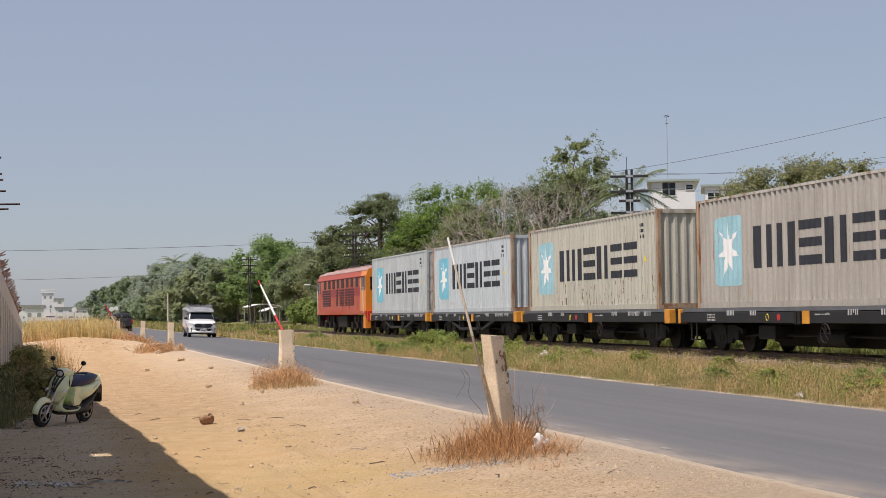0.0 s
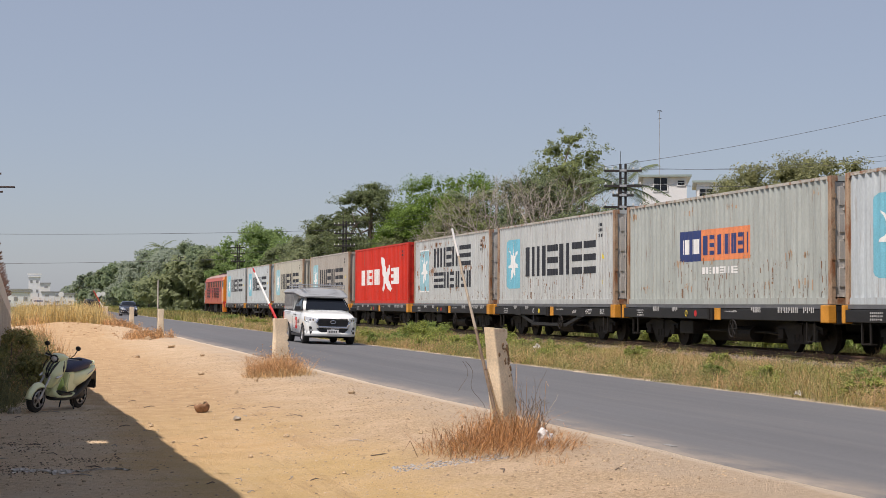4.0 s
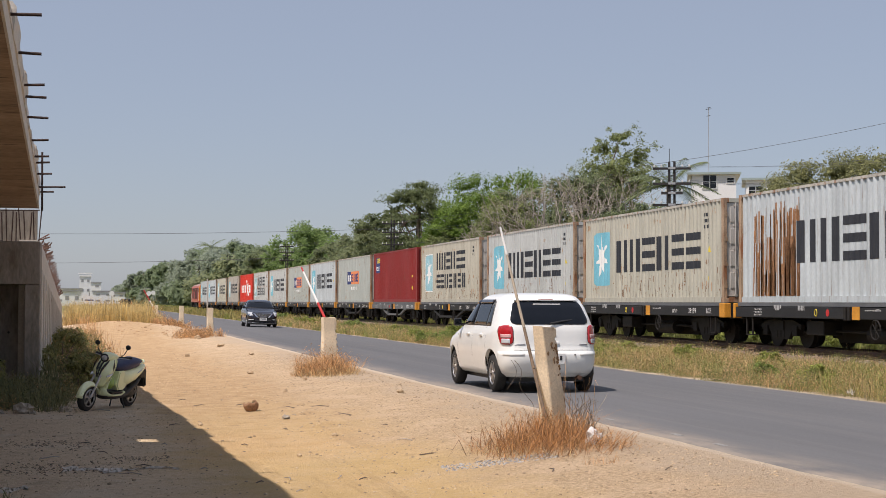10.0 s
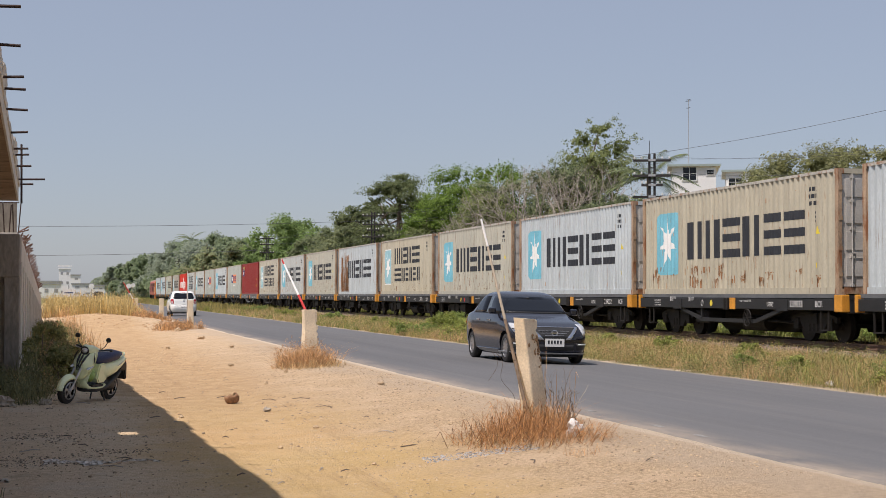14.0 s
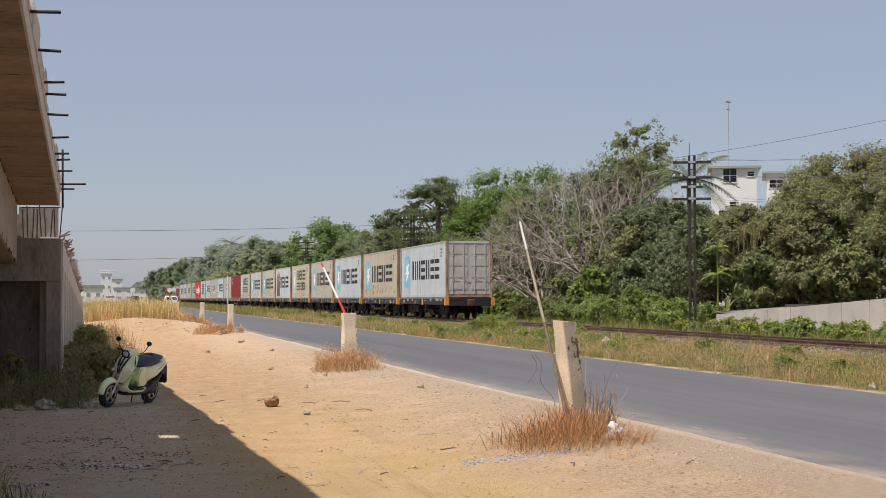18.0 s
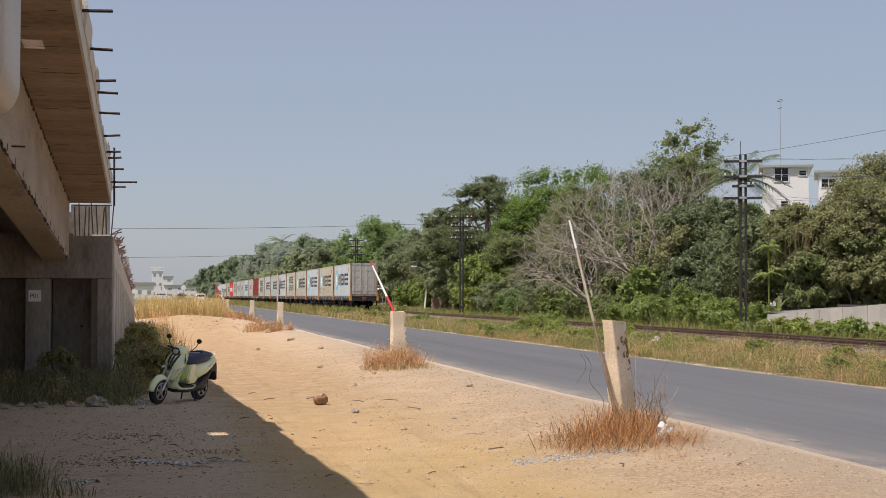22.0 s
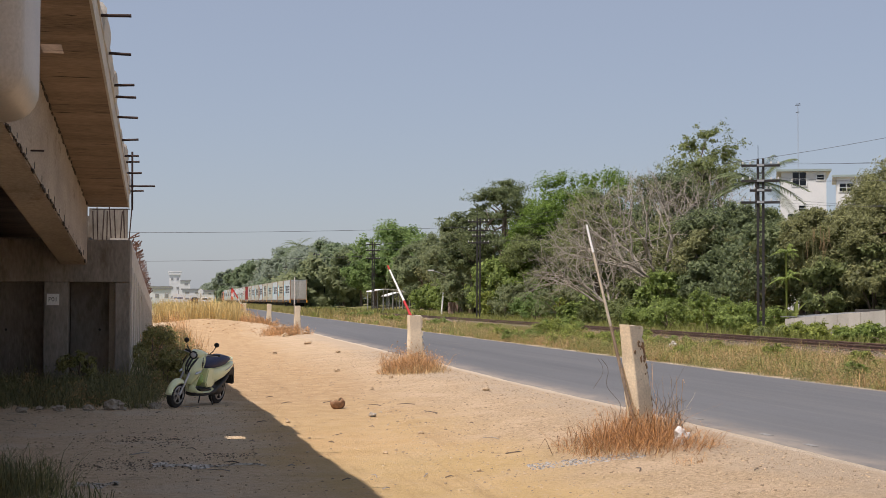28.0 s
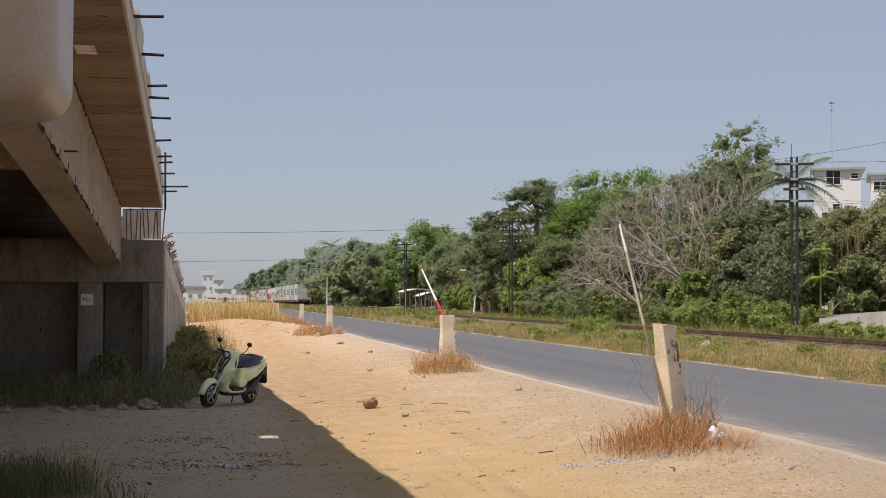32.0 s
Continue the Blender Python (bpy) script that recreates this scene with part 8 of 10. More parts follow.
film_strip(0.48, 15.20, 0.98, 15.24, 0.14, "trailing end of a dusty plastic strip", 5)
film_strip(-0.10, 15.30, 0.50, 15.22, 0.50, "crumpled dusty clear plastic strip on dirt", 1)
film_strip(-0.75, 13.85, -0.40, 13.95, 0.45, "small crumpled plastic scrap on dirt", 2)
film_strip(-3.0, 17.6, -2.7, 17.7, 0.35, "small crumpled plastic scrap on dirt", 3)
# twigs and flat litter
for k in range(46):
    x, y = R.uniform(-2.6, 5.6), R.uniform(12.2, 26)
    a, ln = R.uniform(0, 3.14), R.uniform(0.05, 0.3)
    z = float(ground_z(x, y)) + 0.008
    tagged(part("twig", tubem([(x, y, z), (x + math.cos(a) * ln * .5, y + math.sin(a) * ln * .5, z + 0.012), (x + math.cos(a + .2) * ln, y + math.sin(a + .2) * ln, z)], [0.006, 0.006, 0.003], 4), R.choice([M_TWIG, M_BARK])),
           "thin dry twig lying on the dirt", "twig", "twigs on the dirt")

# ---- road vehicles and the scooter; local +y is forwards, z = 0 the road ----
def paint(name, base, rough=0.3):
    return mat(name, base, rough, 0.0, 0.03, 1.0, 8, 0.0, coat=0.6)


M_CAR_WHITE = paint("white_car_enamel", (0.80, 0.815, 0.79))
M_CAR_DARK = mat("dark_grey_metallic", (0.017, 0.018, 0.028), 0.15, 0.25, 0.05, 2, 60, 0.0, coat=0.5)
M_CAR_BLACK = paint("black_car_enamel", (0.02, 0.022, 0.025))
M_TYRE = mat("tyre_rubber", (0.022, 0.021, 0.02), 0.85, var=0.2, scale=10, fine=60, bump=0.2)
M_RIM = mat("alloy_rim", (0.45, 0.45, 0.46), 0.3, 0.8, var=0.08, scale=8, bump=0.0)
M_CHROME = mat("chrome", (0.7, 0.7, 0.72), 0.12, 1.0, var=0.03, scale=8, bump=0.0)
M_TRIM = mat("black_plastic", (0.02, 0.02, 0.021), 0.5, var=0.15, scale=8, fine=60)
M_LAMP = mat("clear_lamp", (0.60, 0.62, 0.64), 0.12, 0.2, var=0.05, scale=20, bump=0.0, coat=1.0)
M_TAIL = mat("red_lamp", (0.40, 0.015, 0.02), 0.15, var=0.1, scale=20, bump=0.0, coat=1.0)
M_VISOR = mat("smoked_visor", (0.02, 0.02, 0.03), 0.2, var=0.05, scale=5, bump=0.0, coat=0.5)
M_LENS = mat("pink_lamp_lens", (0.62, 0.36, 0.35), 0.15, var=0.05, scale=20, bump=0.0, coat=1.0)
M_MAROON = mat("maroon_print", (0.12, 0.02, 0.03), 0.5, var=0.05, bump=0.0)
M_CANOPY = mat("grey_canopy_steel", (0.33, 0.34, 0.345), 0.45, 0.2, var=0.08, scale=2, fine=30, bump=0.05)
M_CANVAS = mat("grey_canvas_screen", (0.17, 0.17, 0.165), 0.9, var=0.2, scale=4, fine=80, bump=0.3)
M_PLATE = mat("number_plate", (0.72, 0.72, 0.70), 0.5, var=0.05, bump=0.0)


def body_ring(y, zl, zt, wl, wm, zm, wt, crown=0.03, bow=0.0):
    half = [(0, zl), (wl * 0.8, zl), (wl, zl + 0.05), (wm * 0.985, zm - 0.18), (wm, zm), (wm * 0.99, zm + (zt - zm) * 0.45), (wt + 0.03, zt - 0.07), (wt - 0.02, zt - 0.015), (wt * 0.6, zt + crown * 0.7), (0, zt + crown)]
    pts = [(x, y - bow * (x / wm) ** 2, z) for x, z in half]
    return pts + [(-x, yy, z) for x, yy, z in pts[-2:0:-1]]


def shell(stations):
    return loft([body_ring(*s) for s in stations])


def cabin(yb0, yr0, yr1, yb1, zb, zr, wb, wr, n=0.26):
    """A greenhouse: base from yb0 (front) to yb1 at height zb, roof from yr0 to yr1 at zr, with a domed roof and round corners."""
    rings = []
    for f, e in ((0.0, 0.0), (0.3, 0.27), (0.6, 0.57), (0.80, 0.79), (0.90, 0.93), (0.955, 1.06), (0.985, 1.25), (1.0, 1.6), (1.012, 2.2)):
        q = min(e, 1.0)
        over = max(0.0, e - 1.0)
        w = (wb + (wr - wb) * q) + 0.03 * math.sin(math.pi * q) - over * 0.34 * wr
        ya, yb = yb0 + (yr0 - yb0) * q + 0.03 * math.sin(math.pi * q), yb1 + (yr1 - yb1) * q - 0.05 * math.sin(math.pi * q)
        mid, hl = (ya + yb) / 2, (ya - yb) / 2
        hl *= 1 - over * 0.36
        z = zb + (zr - zb) * f
        ring = []
        for k in range(36):
            a = k * math.tau / 36
            c, s_ = math.cos(a), math.sin(a)
            ring.append((math.copysign(abs(c) ** n, c) * w, mid + math.copysign(abs(s_) ** n, s_) * hl * (1 - 0.05 * abs(c) ** 2), z))
        rings.append(ring)
    return loft(rings)


def pane(pts, normal, off=0.010):
    bm = bmesh.new()
    n = Vector(normal).normalized()
    vs = [bm.verts.new(Vector(p) + n * off) for p in pts]
    f = bm.faces.new(vs)
    g = bmesh.ops.extrude_face_region(bm, geom=[f])
    for v in g["geom"]:
        if isinstance(v, bmesh.types.BMVert):
            v.co -= n * 0.05
    bmesh.ops.recalc_face_normals(bm, faces=bm.faces)
    return bm


def wheel(parent, x, y, r, w, spokes, name="wheel", rim_mat=None, hub=0.62):
    """A wheel as a part of its own: tyre, rim with spokes. x sign tells the outer side."""
    s = 1 if x > 0 else -1
    bm = bmesh.new()
    prof = [(-w / 2, r * 0.66), (-w / 2, r * 0.9), (-w * 0.36, r), (w * 0.36, r), (w / 2, r * 0.9), (w / 2, r * 0.66)]
    n = 28
    rings = [[bm.verts.new((a, math.cos(k * math.tau / n) * b, math.sin(k * math.tau / n) * b)) for a, b in prof] for k in range(n)]
    for k in range(n):
        for j in range(5):
            bm.faces.new((rings[k][j], rings[k][j + 1], rings[(k + 1) % n][j + 1], rings[(k + 1) % n][j]))
    t = part(name, bm, M_TYRE, parent, "black rubber tyre", smooth=True)
    t.location = (x, y, r)
    bm = bmesh.new()
    tube(bm, [(s * w * 0.05, 0, 0), (s * w * 0.40, 0, 0)], [r * 0.66, r * 0.68], 28, False)
    tube(bm, [(-s * w * 0.1, 0, 0), (s * w * 0.10, 0, 0)], [r * 0.64, r * 0.64], 28)
    back = part("rim_back", bm, M_TRIM, t)
    bm = bmesh.new()
    ring_out = [[bm.verts.new((s * xx, math.cos(k * math.tau / 28) * rr_, math.sin(k * math.tau / 28) * rr_)) for xx, rr_ in ((w * .44, r * .68), (w * .46, r * .62), (w * .36, r * .58))] for k in range(28)]
    for k in range(28):
        for j in range(2):
            bm.faces.new((ring_out[k][j], ring_out[k][j + 1], ring_out[(k + 1) % 28][j + 1], ring_out[(k + 1) % 28][j]))
    for q in range(spokes):
        a = q * math.tau / spokes
        m = Matrix.Rotation(a, 4, "X")
        box(bm, *sorted((s * w * 0.30, s * w * 0.42)), -r * 0.075, r * 0.075, r * 0.1, r * 0.6, 0, m)
    tube(bm, [(s * w * 0.28, 0, 0), (s * w * 0.46, 0, 0)], [r * 0.17, r * 0.13], 12)
    part("rim", bm, rim_mat or M_RIM, t, "silver wheel rim")
    return t


def cut_arches(body, half, ys, r):
    """Take round wheel openings out of a body."""
    cutters = []
    for yy in ys:
        for sx in (-1, 1):
            bm = tubem([(sx * (half - 0.30), yy, r), (sx * (half + 0.2), yy, r)], [r * 1.17, r * 1.17], 32)
            bmesh.ops.recalc_face_normals(bm, faces=bm.faces)
            cutters.append(part("opening", bm, M_TRIM))
    for k in cutters:
        md = body.modifiers.new("cut", "BOOLEAN")
        md.operation, md.object, md.solver = "DIFFERENCE", k, "EXACT"
    dg = bpy.context.evaluated_depsgraph_get()
    me = bpy.data.meshes.new_from_object(body.evaluated_get(dg), depsgraph=dg)
    body.modifiers.clear()
    body.data = me
    wn = body.modifiers.new("clean_shading", "WEIGHTED_NORMAL")
    wn.weight, wn.keep_sharp = 50, True
    for k in cutters:
        bpy.data.objects.remove(k, do_unlink=True)
    return body


def arch(parent, x, y, r):
    """The dark lining inside a wheel opening."""
    s = 1 if x > 0 else -1
    x -= s * 0.012
    half = [(y + r * 1.16 * math.cos(math.pi * k / 20), r + r * 1.16 * math.sin(math.pi * k / 20)) for k in range(21)]
    bm = prismm([(y + r * 1.16, 0.24)] + half + [(y - r * 1.16, 0.24)], "x", *sorted((x - s * 0.275, x - s * 0.265)))
    for k in range(24):
        a0, a1 = math.pi * (k / 24 * 1.16 - 0.08), math.pi * ((k + 1) / 24 * 1.16 - 0.08)
        q = r * 1.165
        bm.faces.new([bm.verts.new((xx, y + q * math.cos(a), r + q * math.sin(a))) for xx, a in ((x, a0), (x, a1), (x - s * 0.27, a1), (x - s * 0.27, a0))])
    return part("wheel_arch", bm, M_TRIM, parent, "black wheel arch lining")


class Skin:
    """A body out of level rings: rows of height, front end, rear end and half width; patches lie on it."""
    def __init__(self, levels, n=0.42):
        self.l, self.n = np.array(levels, float), n

    def at(self, a, z, off=0.0):
        yf, yr, w = (float(np.interp(z, self.l[:, 0], self.l[:, k])) for k in (1, 2, 3))
        c, s_ = math.cos(a), math.sin(a)
        return (math.copysign(abs(c) ** self.n, c) * (w + off), (yf + yr) / 2 + math.copysign(abs(s_) ** self.n, s_) * ((yf - yr) / 2 + off), z)

    def shell(self):
        rings, k = [], 48
        zs = np.concatenate([np.linspace(a, b, 4)[:-1] for a, b in zip(self.l[:-1, 0], self.l[1:, 0])] + [self.l[-1:, 0]])
        for z in zs:
            rings.append([self.at(q * math.tau / k, z) for q in range(k)])
        return loft(rings)

    def by_y(self, y, z, side):
        yf, yr = (float(np.interp(z, self.l[:, 0], self.l[:, k])) for k in (1, 2))
        v = max(-1, min(1, (y - (yf + yr) / 2) / ((yf - yr) / 2)))
        a = math.asin(math.copysign(abs(v) ** (1 / self.n), v))
        return a if side > 0 else math.pi - a

    def by_x(self, x, z, end):
        w = float(np.interp(z, self.l[:, 0], self.l[:, 3]))
        v = max(-1, min(1, x / w))
        a = math.acos(math.copysign(abs(v) ** (1 / self.n), v))
        return a if end > 0 else -a

    def patch(self, name, parent, m, z0, z1, lo, hi, off=0.008, label="", nz=6, na=10):
        """lo and hi give the angle at a height; the patch has a rim down to the skin."""
        zs = np.linspace(z0, z1, nz + 1)
        out, inn = [], []
        for z in zs:
            a0, a1 = lo(z), hi(z)
            if abs(a1 - a0) > math.pi:
                a1 += math.tau if a1 < a0 else -math.tau
            out.append([self.at(a0 + (a1 - a0) * j / na, z, off) for j in range(na + 1)])
            inn.append([self.at(a0 + (a1 - a0) * j / na, z, -0.02) for j in range(na + 1)])
        bm = bmesh.new()
        V = [[bm.verts.new(p) for p in r] for r in out]
        W = [[bm.verts.new(p) for p in r] for r in inn]
        for i in range(nz):
            for j in range(na):
                bm.faces.new((V[i][j], V[i][j + 1], V[i + 1][j + 1], V[i + 1][j]))
        rim = [(0, j) for j in range(na)] + [(i, na) for i in range(nz)] + [(nz, j) for j in range(na, 0, -1)] + [(i, 0) for i in range(nz, 0, -1)]
        for (i, j), (k, l) in zip(rim, rim[1:] + rim[:1]):
            bm.faces.new((V[i][j], W[i][j], W[k][l], V[k][l]))
        bmesh.ops.recalc_face_normals(bm, faces=bm.faces)
        ob = part(name, bm, m, parent, label, smooth=True)
        for f in ob.data.polygons:
            f.use_smooth = f.index < nz * na
        return ob


def plate(parent, y, z, s, w=0.40, h=0.16):
    pl = part("number_plate", boxm(-w / 2, w / 2, *sorted((y, y + s * 0.015)), z - h / 2, z + h / 2), M_PLATE, parent, "white number plate with plain bars")
    for k in range(5):
        part("plate_bar", boxm(-w * 0.36 + k * w * 0.16, -w * 0.27 + k * w * 0.16, *sorted((y + s * 0.0152, y + s * 0.018)), z - h * 0.15, z + h * 0.28), M_INK, pl)
    return pl


def mirror(parent, x, y, z, m, w=0.24, h=0.15):
    s = 1 if x > 0 else -1
    ob = part("wing_mirror", box(boxm(*sorted((x + s * 0.03, x + s * w)), y - 0.05, y + 0.05, z, z + h, 0.035), *sorted((x - s * 0.06, x + s * 0.06)), y - 0.03, y + 0.03, z, z + 0.05), m, parent, smooth=False)
    return ob


def side_panes(parent, ys, zb, zr, wb, wr, rake0, rake1):
    """Side windows between the given stops, on both sides; rakes are the slants of the first and last edge."""
    n = len(ys) - 1
    for s in (1, -1):
        for i in range(n):
            a, b = ys[i] - 0.04, ys[i + 1] + 0.04
            ra = rake0 if i == 0 else 0.0
            rb = rake1 if i == n - 1 else 0.0
            zt = zr
            f = lambda z: wb + (wr - wb) * (z - zb) / (zr - zb) + 0.034 * math.sin(math.pi * (z - zb) / (zr - zb + 0.1))
            pts = [(s * f(zb), a, zb), (s * f((zb + zt) / 2), a - ra * 0.5, (zb + zt) / 2), (s * f(zt), a - ra, zt), (s * f(zt), b + rb, zt), (s * f((zb + zt) / 2), b + rb * 0.5, (zb + zt) / 2), (s * f(zb), b, zb)]
            part("side_window", pane(pts if s > 0 else pts[::-1], (s, 0, 0.3), 0.012), M_GLASS, parent)


def pickup(name, label, m_body, canopy):
    c = thing(name, label, "pickup truck")
    st = [(2.40, 0.52, 0.84, 0.60, 0.70, 0.70, 0.55, 0.02, 0.10), (2.36, 0.32, 0.92, 0.74, 0.82, 0.66, 0.66, 0.03, 0.20), (2.20, 0.28, 0.99, 0.84, 0.885, 0.66, 0.76, 0.04, 0.12), (1.9, 0.30, 1.04, 0.85, 0.90, 0.72, 0.79, 0.045, 0.02), (1.45, 0.30, 1.09, 0.85, 0.905, 0.76, 0.81, 0.05), (1.15, 0.30, 1.12, 0.85, 0.90, 0.78, 0.83, 0.03),
          (0.2, 0.30, 1.13, 0.85, 0.895, 0.80, 0.84, 0.0), (-0.66, 0.32, 1.15, 0.85, 0.895, 0.82, 0.85, 0.0), (-1.9, 0.40, 1.17, 0.84, 0.90, 0.84, 0.86, 0.0), (-2.58, 0.46, 1.18, 0.80, 0.885, 0.86, 0.85, 0.0), (-2.63, 0.50, 1.15, 0.76, 0.85, 0.86, 0.82, 0.0)]
    cut_arches(part("body", shell(st), m_body, c, smooth=True), 0.895, (1.485, -1.485), 0.335)
    part("cab", cabin(1.36, 0.62, -0.70, -0.74, 1.10, 1.665, 0.835, 0.67), m_body, c, smooth=True)
    part("windscreen", pane([(-0.765, 1.25, 1.14), (0.765, 1.25, 1.14), (0.625, 0.69, 1.59), (-0.625, 0.69, 1.59)], (0, 0.62, 0.78), 0.062), M_GLASS, c, "dark tinted windscreen")
    side_panes(c, [1.10, 0.14, -0.52], 1.145, 1.565, 0.853, 0.712, 0.50, 0.12)
    hexa = [(-0.46, 0.60), (0.46, 0.60), (0.56, 0.74), (0.50, 0.88), (-0.50, 0.88), (-0.56, 0.74)]
    part("grille", prismm(hexa, "y", 2.375, 2.412, 0.01), M_TRIM, c, "black grille")
    for k in range(4):
        part("grille_bar", boxm(-0.47, 0.47, 2.412, 2.424, 0.635 + k * 0.06, 0.652 + k * 0.06), M_TRIM, c)
    rim = bmesh.new()
    tube(rim, [(x, 2.405, z) for x, z in [(-0.50, 0.88), (-0.57, 0.74), (-0.47, 0.59), (0.47, 0.59), (0.57, 0.74), (0.50, 0.88)]], 0.030, 6)
    part("grille_surround", rim, M_CHROME, c, "chrome grille surround")
    part("grille_badge", tubem([(0.085 * math.cos(k * .4), 2.43, 0.765 + 0.055 * math.sin(k * .4)) for k in range(17)], 0.012, 6), M_CHROME, c)
    part("lower_intake", prismm([(-0.40, 0.40), (0.40, 0.40), (0.56, 0.55), (-0.56, 0.55)], "y", 2.30, 2.392, 0.01), M_TRIM, c)
    fy = lambda x: float(np.interp(abs(x), [0, 0.5, 0.68, 0.78, 0.85, 0.88], [2.43, 2.395, 2.315, 2.22, 2.08, 1.96]))
    part("bumper", loft([[(x, fy(x) - 0.16, 0.28), (x, fy(x) - 0.05, 0.275), (x, fy(x), 0.32), (x, fy(x) + 0.004, 0.37), (x, fy(x) - 0.03, 0.41 + 0.05 * min(1, abs(x) / 0.7)), (x, fy(x) - 0.16, 0.45)] for x in (-0.88, -0.85, -0.78, -0.68, -0.5, -0.25, 0, 0.25, 0.5, 0.68, 0.78, 0.85, 0.88)]), m_body, c, smooth=True)
    for s in (-1, 1):
        yx = lambda x: float(np.interp(x, [0.5, 0.6, 0.7, 0.8, 0.87, 0.90], [2.395, 2.335, 2.262, 2.185, 2.09, 2.04]))
        hl = loft([[(s * x, yx(x), zb), (s * x, yx(x) - 0.03, zt), (s * x, yx(x) - 0.2, zt + 0.01), (s * x, yx(x) - 0.2, zb)] for x, zb, zt in ((0.565, 0.77, 0.885), (0.65, 0.755, 0.905), (0.73, 0.75, 0.92), (0.81, 0.75, 0.93), (0.87, 0.77, 0.935), (0.90, 0.80, 0.93))])
        lamp_ob = part("headlight", hl, M_LAMP, c, "clear headlight")
        rim_l = [(s * x, yx(x) + 0.004, zb) for x, zb in ((0.565, 0.77), (0.65, 0.755), (0.73, 0.75), (0.81, 0.75), (0.87, 0.77), (0.90, 0.80))]
        part("lamp_bezel", tubem(rim_l, 0.008, 5), M_TRIM, lamp_ob)
        for lx in (0.66, 0.75):
            part("lamp_projector", tubem([(s * lx, yx(lx) - 0.05, 0.83), (s * lx, yx(lx) - 0.003, 0.83)], [0.03, 0.036], 14), M_CHROME, lamp_ob, "bright lamp projector")
        part("fog_frame", prismm([(s * 0.66, 0.36), (s * 0.76, 0.36), (s * 0.79, 0.60), (s * 0.67, 0.60)], "y", 2.15, 2.285, 0.01), M_TRIM, c, "black fog lamp frame")
        part("fog_lamp", tubem([(s * 0.725, 2.26, 0.47), (s * 0.725, 2.297, 0.47)], 0.04, 12), M_LAMP, c)
        mirror(c, s * 0.85, 1.00, 1.14, M_TRIM)
        part("tail_lamp", boxm(*sorted((s * 0.77, s * 0.90)), -2.65, -2.56, 0.72, 1.10, 0.02), M_TAIL, c)
        for yy, z1 in ((1.02, 1.08), (-0.10, 1.14), (-0.64, 1.14)):
            part("door_seam", tubem([(s * 0.861, yy, 0.42), (s * 0.8815, yy, 0.62), (s * 0.8955, yy, 0.80), (s * 0.8865, yy, 0.95), (s * 0.872, yy, z1 - 0.07)], 0.0028, 5), M_TRIM, c)
        part("door_handle", boxm(*sorted((s * 0.89, s * 0.93)), -0.04, 0.14, 0.98, 1.02, 0.012), M_TRIM, c)
        part("sill_trim", boxm(*sorted((s * 0.80, s * 0.875)), -0.95, 0.98, 0.26, 0.34, 0.01), M_TRIM, c)
        part("belt_trim", boxm(*sorted((s * 0.845, s * 0.865)), -0.42, 1.05, 1.125, 1.145, 0.004), M_TRIM, c)
        part("mud_flap", boxm(*sorted((s * 0.66, s * 0.88)), 1.02, 1.05, 0.14, 0.44), M_TRIM, c)
        part("mud_flap", boxm(*sorted((s * 0.66, s * 0.88)), -1.98, -1.95, 0.14, 0.44), M_TRIM, c)
        for yy in (1.485, -1.485):
            arch(c, s * 0.885, yy, 0.335)
    part("underbody", boxm(-0.7, 0.7, -2.4, 1.1, 0.20, 0.34), M_TRIM, c)
    plate(c, 2.437, 0.43, 1)
    if canopy:
        for s in (-1, 1):
            X = lambda a, b: sorted((s * a, s * b))
            part("door_badge", boxm(*X(0.88, 0.899), 0.0, 0.30, 0.50, 0.91), M_RED, c, "red square door panel")
            for k in range(3):
                part("badge_stroke", boxm(*X(0.8992, 0.901), 0.05 + k * 0.085, 0.09 + k * 0.085, 0.60, 0.80), M_CAR_WHITE, c)
            for k in range(5):
                part("door_bar", boxm(*X(0.899, 0.9015), 0.345 + k * 0.105, 0.375 + k * 0.105, 0.69, 0.80 + 0.03 * (k % 2)), M_MAROON, c)
            part("door_bar", boxm(*X(0.893, 0.897), 0.36, 0.80, 0.60, 0.612), M_CANOPY, c)
            part("door_bar", boxm(*X(0.880, 0.8885), -0.53, -0.25, 0.985, 1.015), M_MAROON, c)
            part("door_bar", boxm(*X(0.866, 0.878), -0.55, -0.22, 0.50, 0.52), M_CANVAS, c)
            part("bed_bar", boxm(*X(0.893, 0.905), -2.3, -1.05, 1.075, 1.09), M_CANOPY, c)
            part("bed_bar", boxm(*X(0.893, 0.905), -1.85, -1.25, 1.01, 1.022), M_CANOPY, c)
            part("canopy_side", prismm([(-2.52, 1.19), (-0.72, 1.19), (-0.62, 1.30), (-0.62, 1.79), (-2.52, 1.79)], "x", *X(0.86, 0.885)), M_CANOPY, c)
            part("canopy_front", boxm(*X(0.58, 0.86), -0.70, -0.67, 1.16, 1.79), M_CAR_WHITE, c, "white canopy front panel")
            part("canopy_screen", boxm(*X(0.886, 0.896), -2.48, -0.74, 1.30, 1.77), M_CANVAS, c, "dark grey canvas side screen")
            part("canopy_gutter", tubem([(s * 0.905, -2.6, 1.80), (s * 0.905, -0.45, 1.78), (s * 0.82, 0.66, 1.65), (s * 0.72, 0.92, 1.615)], 0.022, 6), M_CANOPY, c)
        rings = []
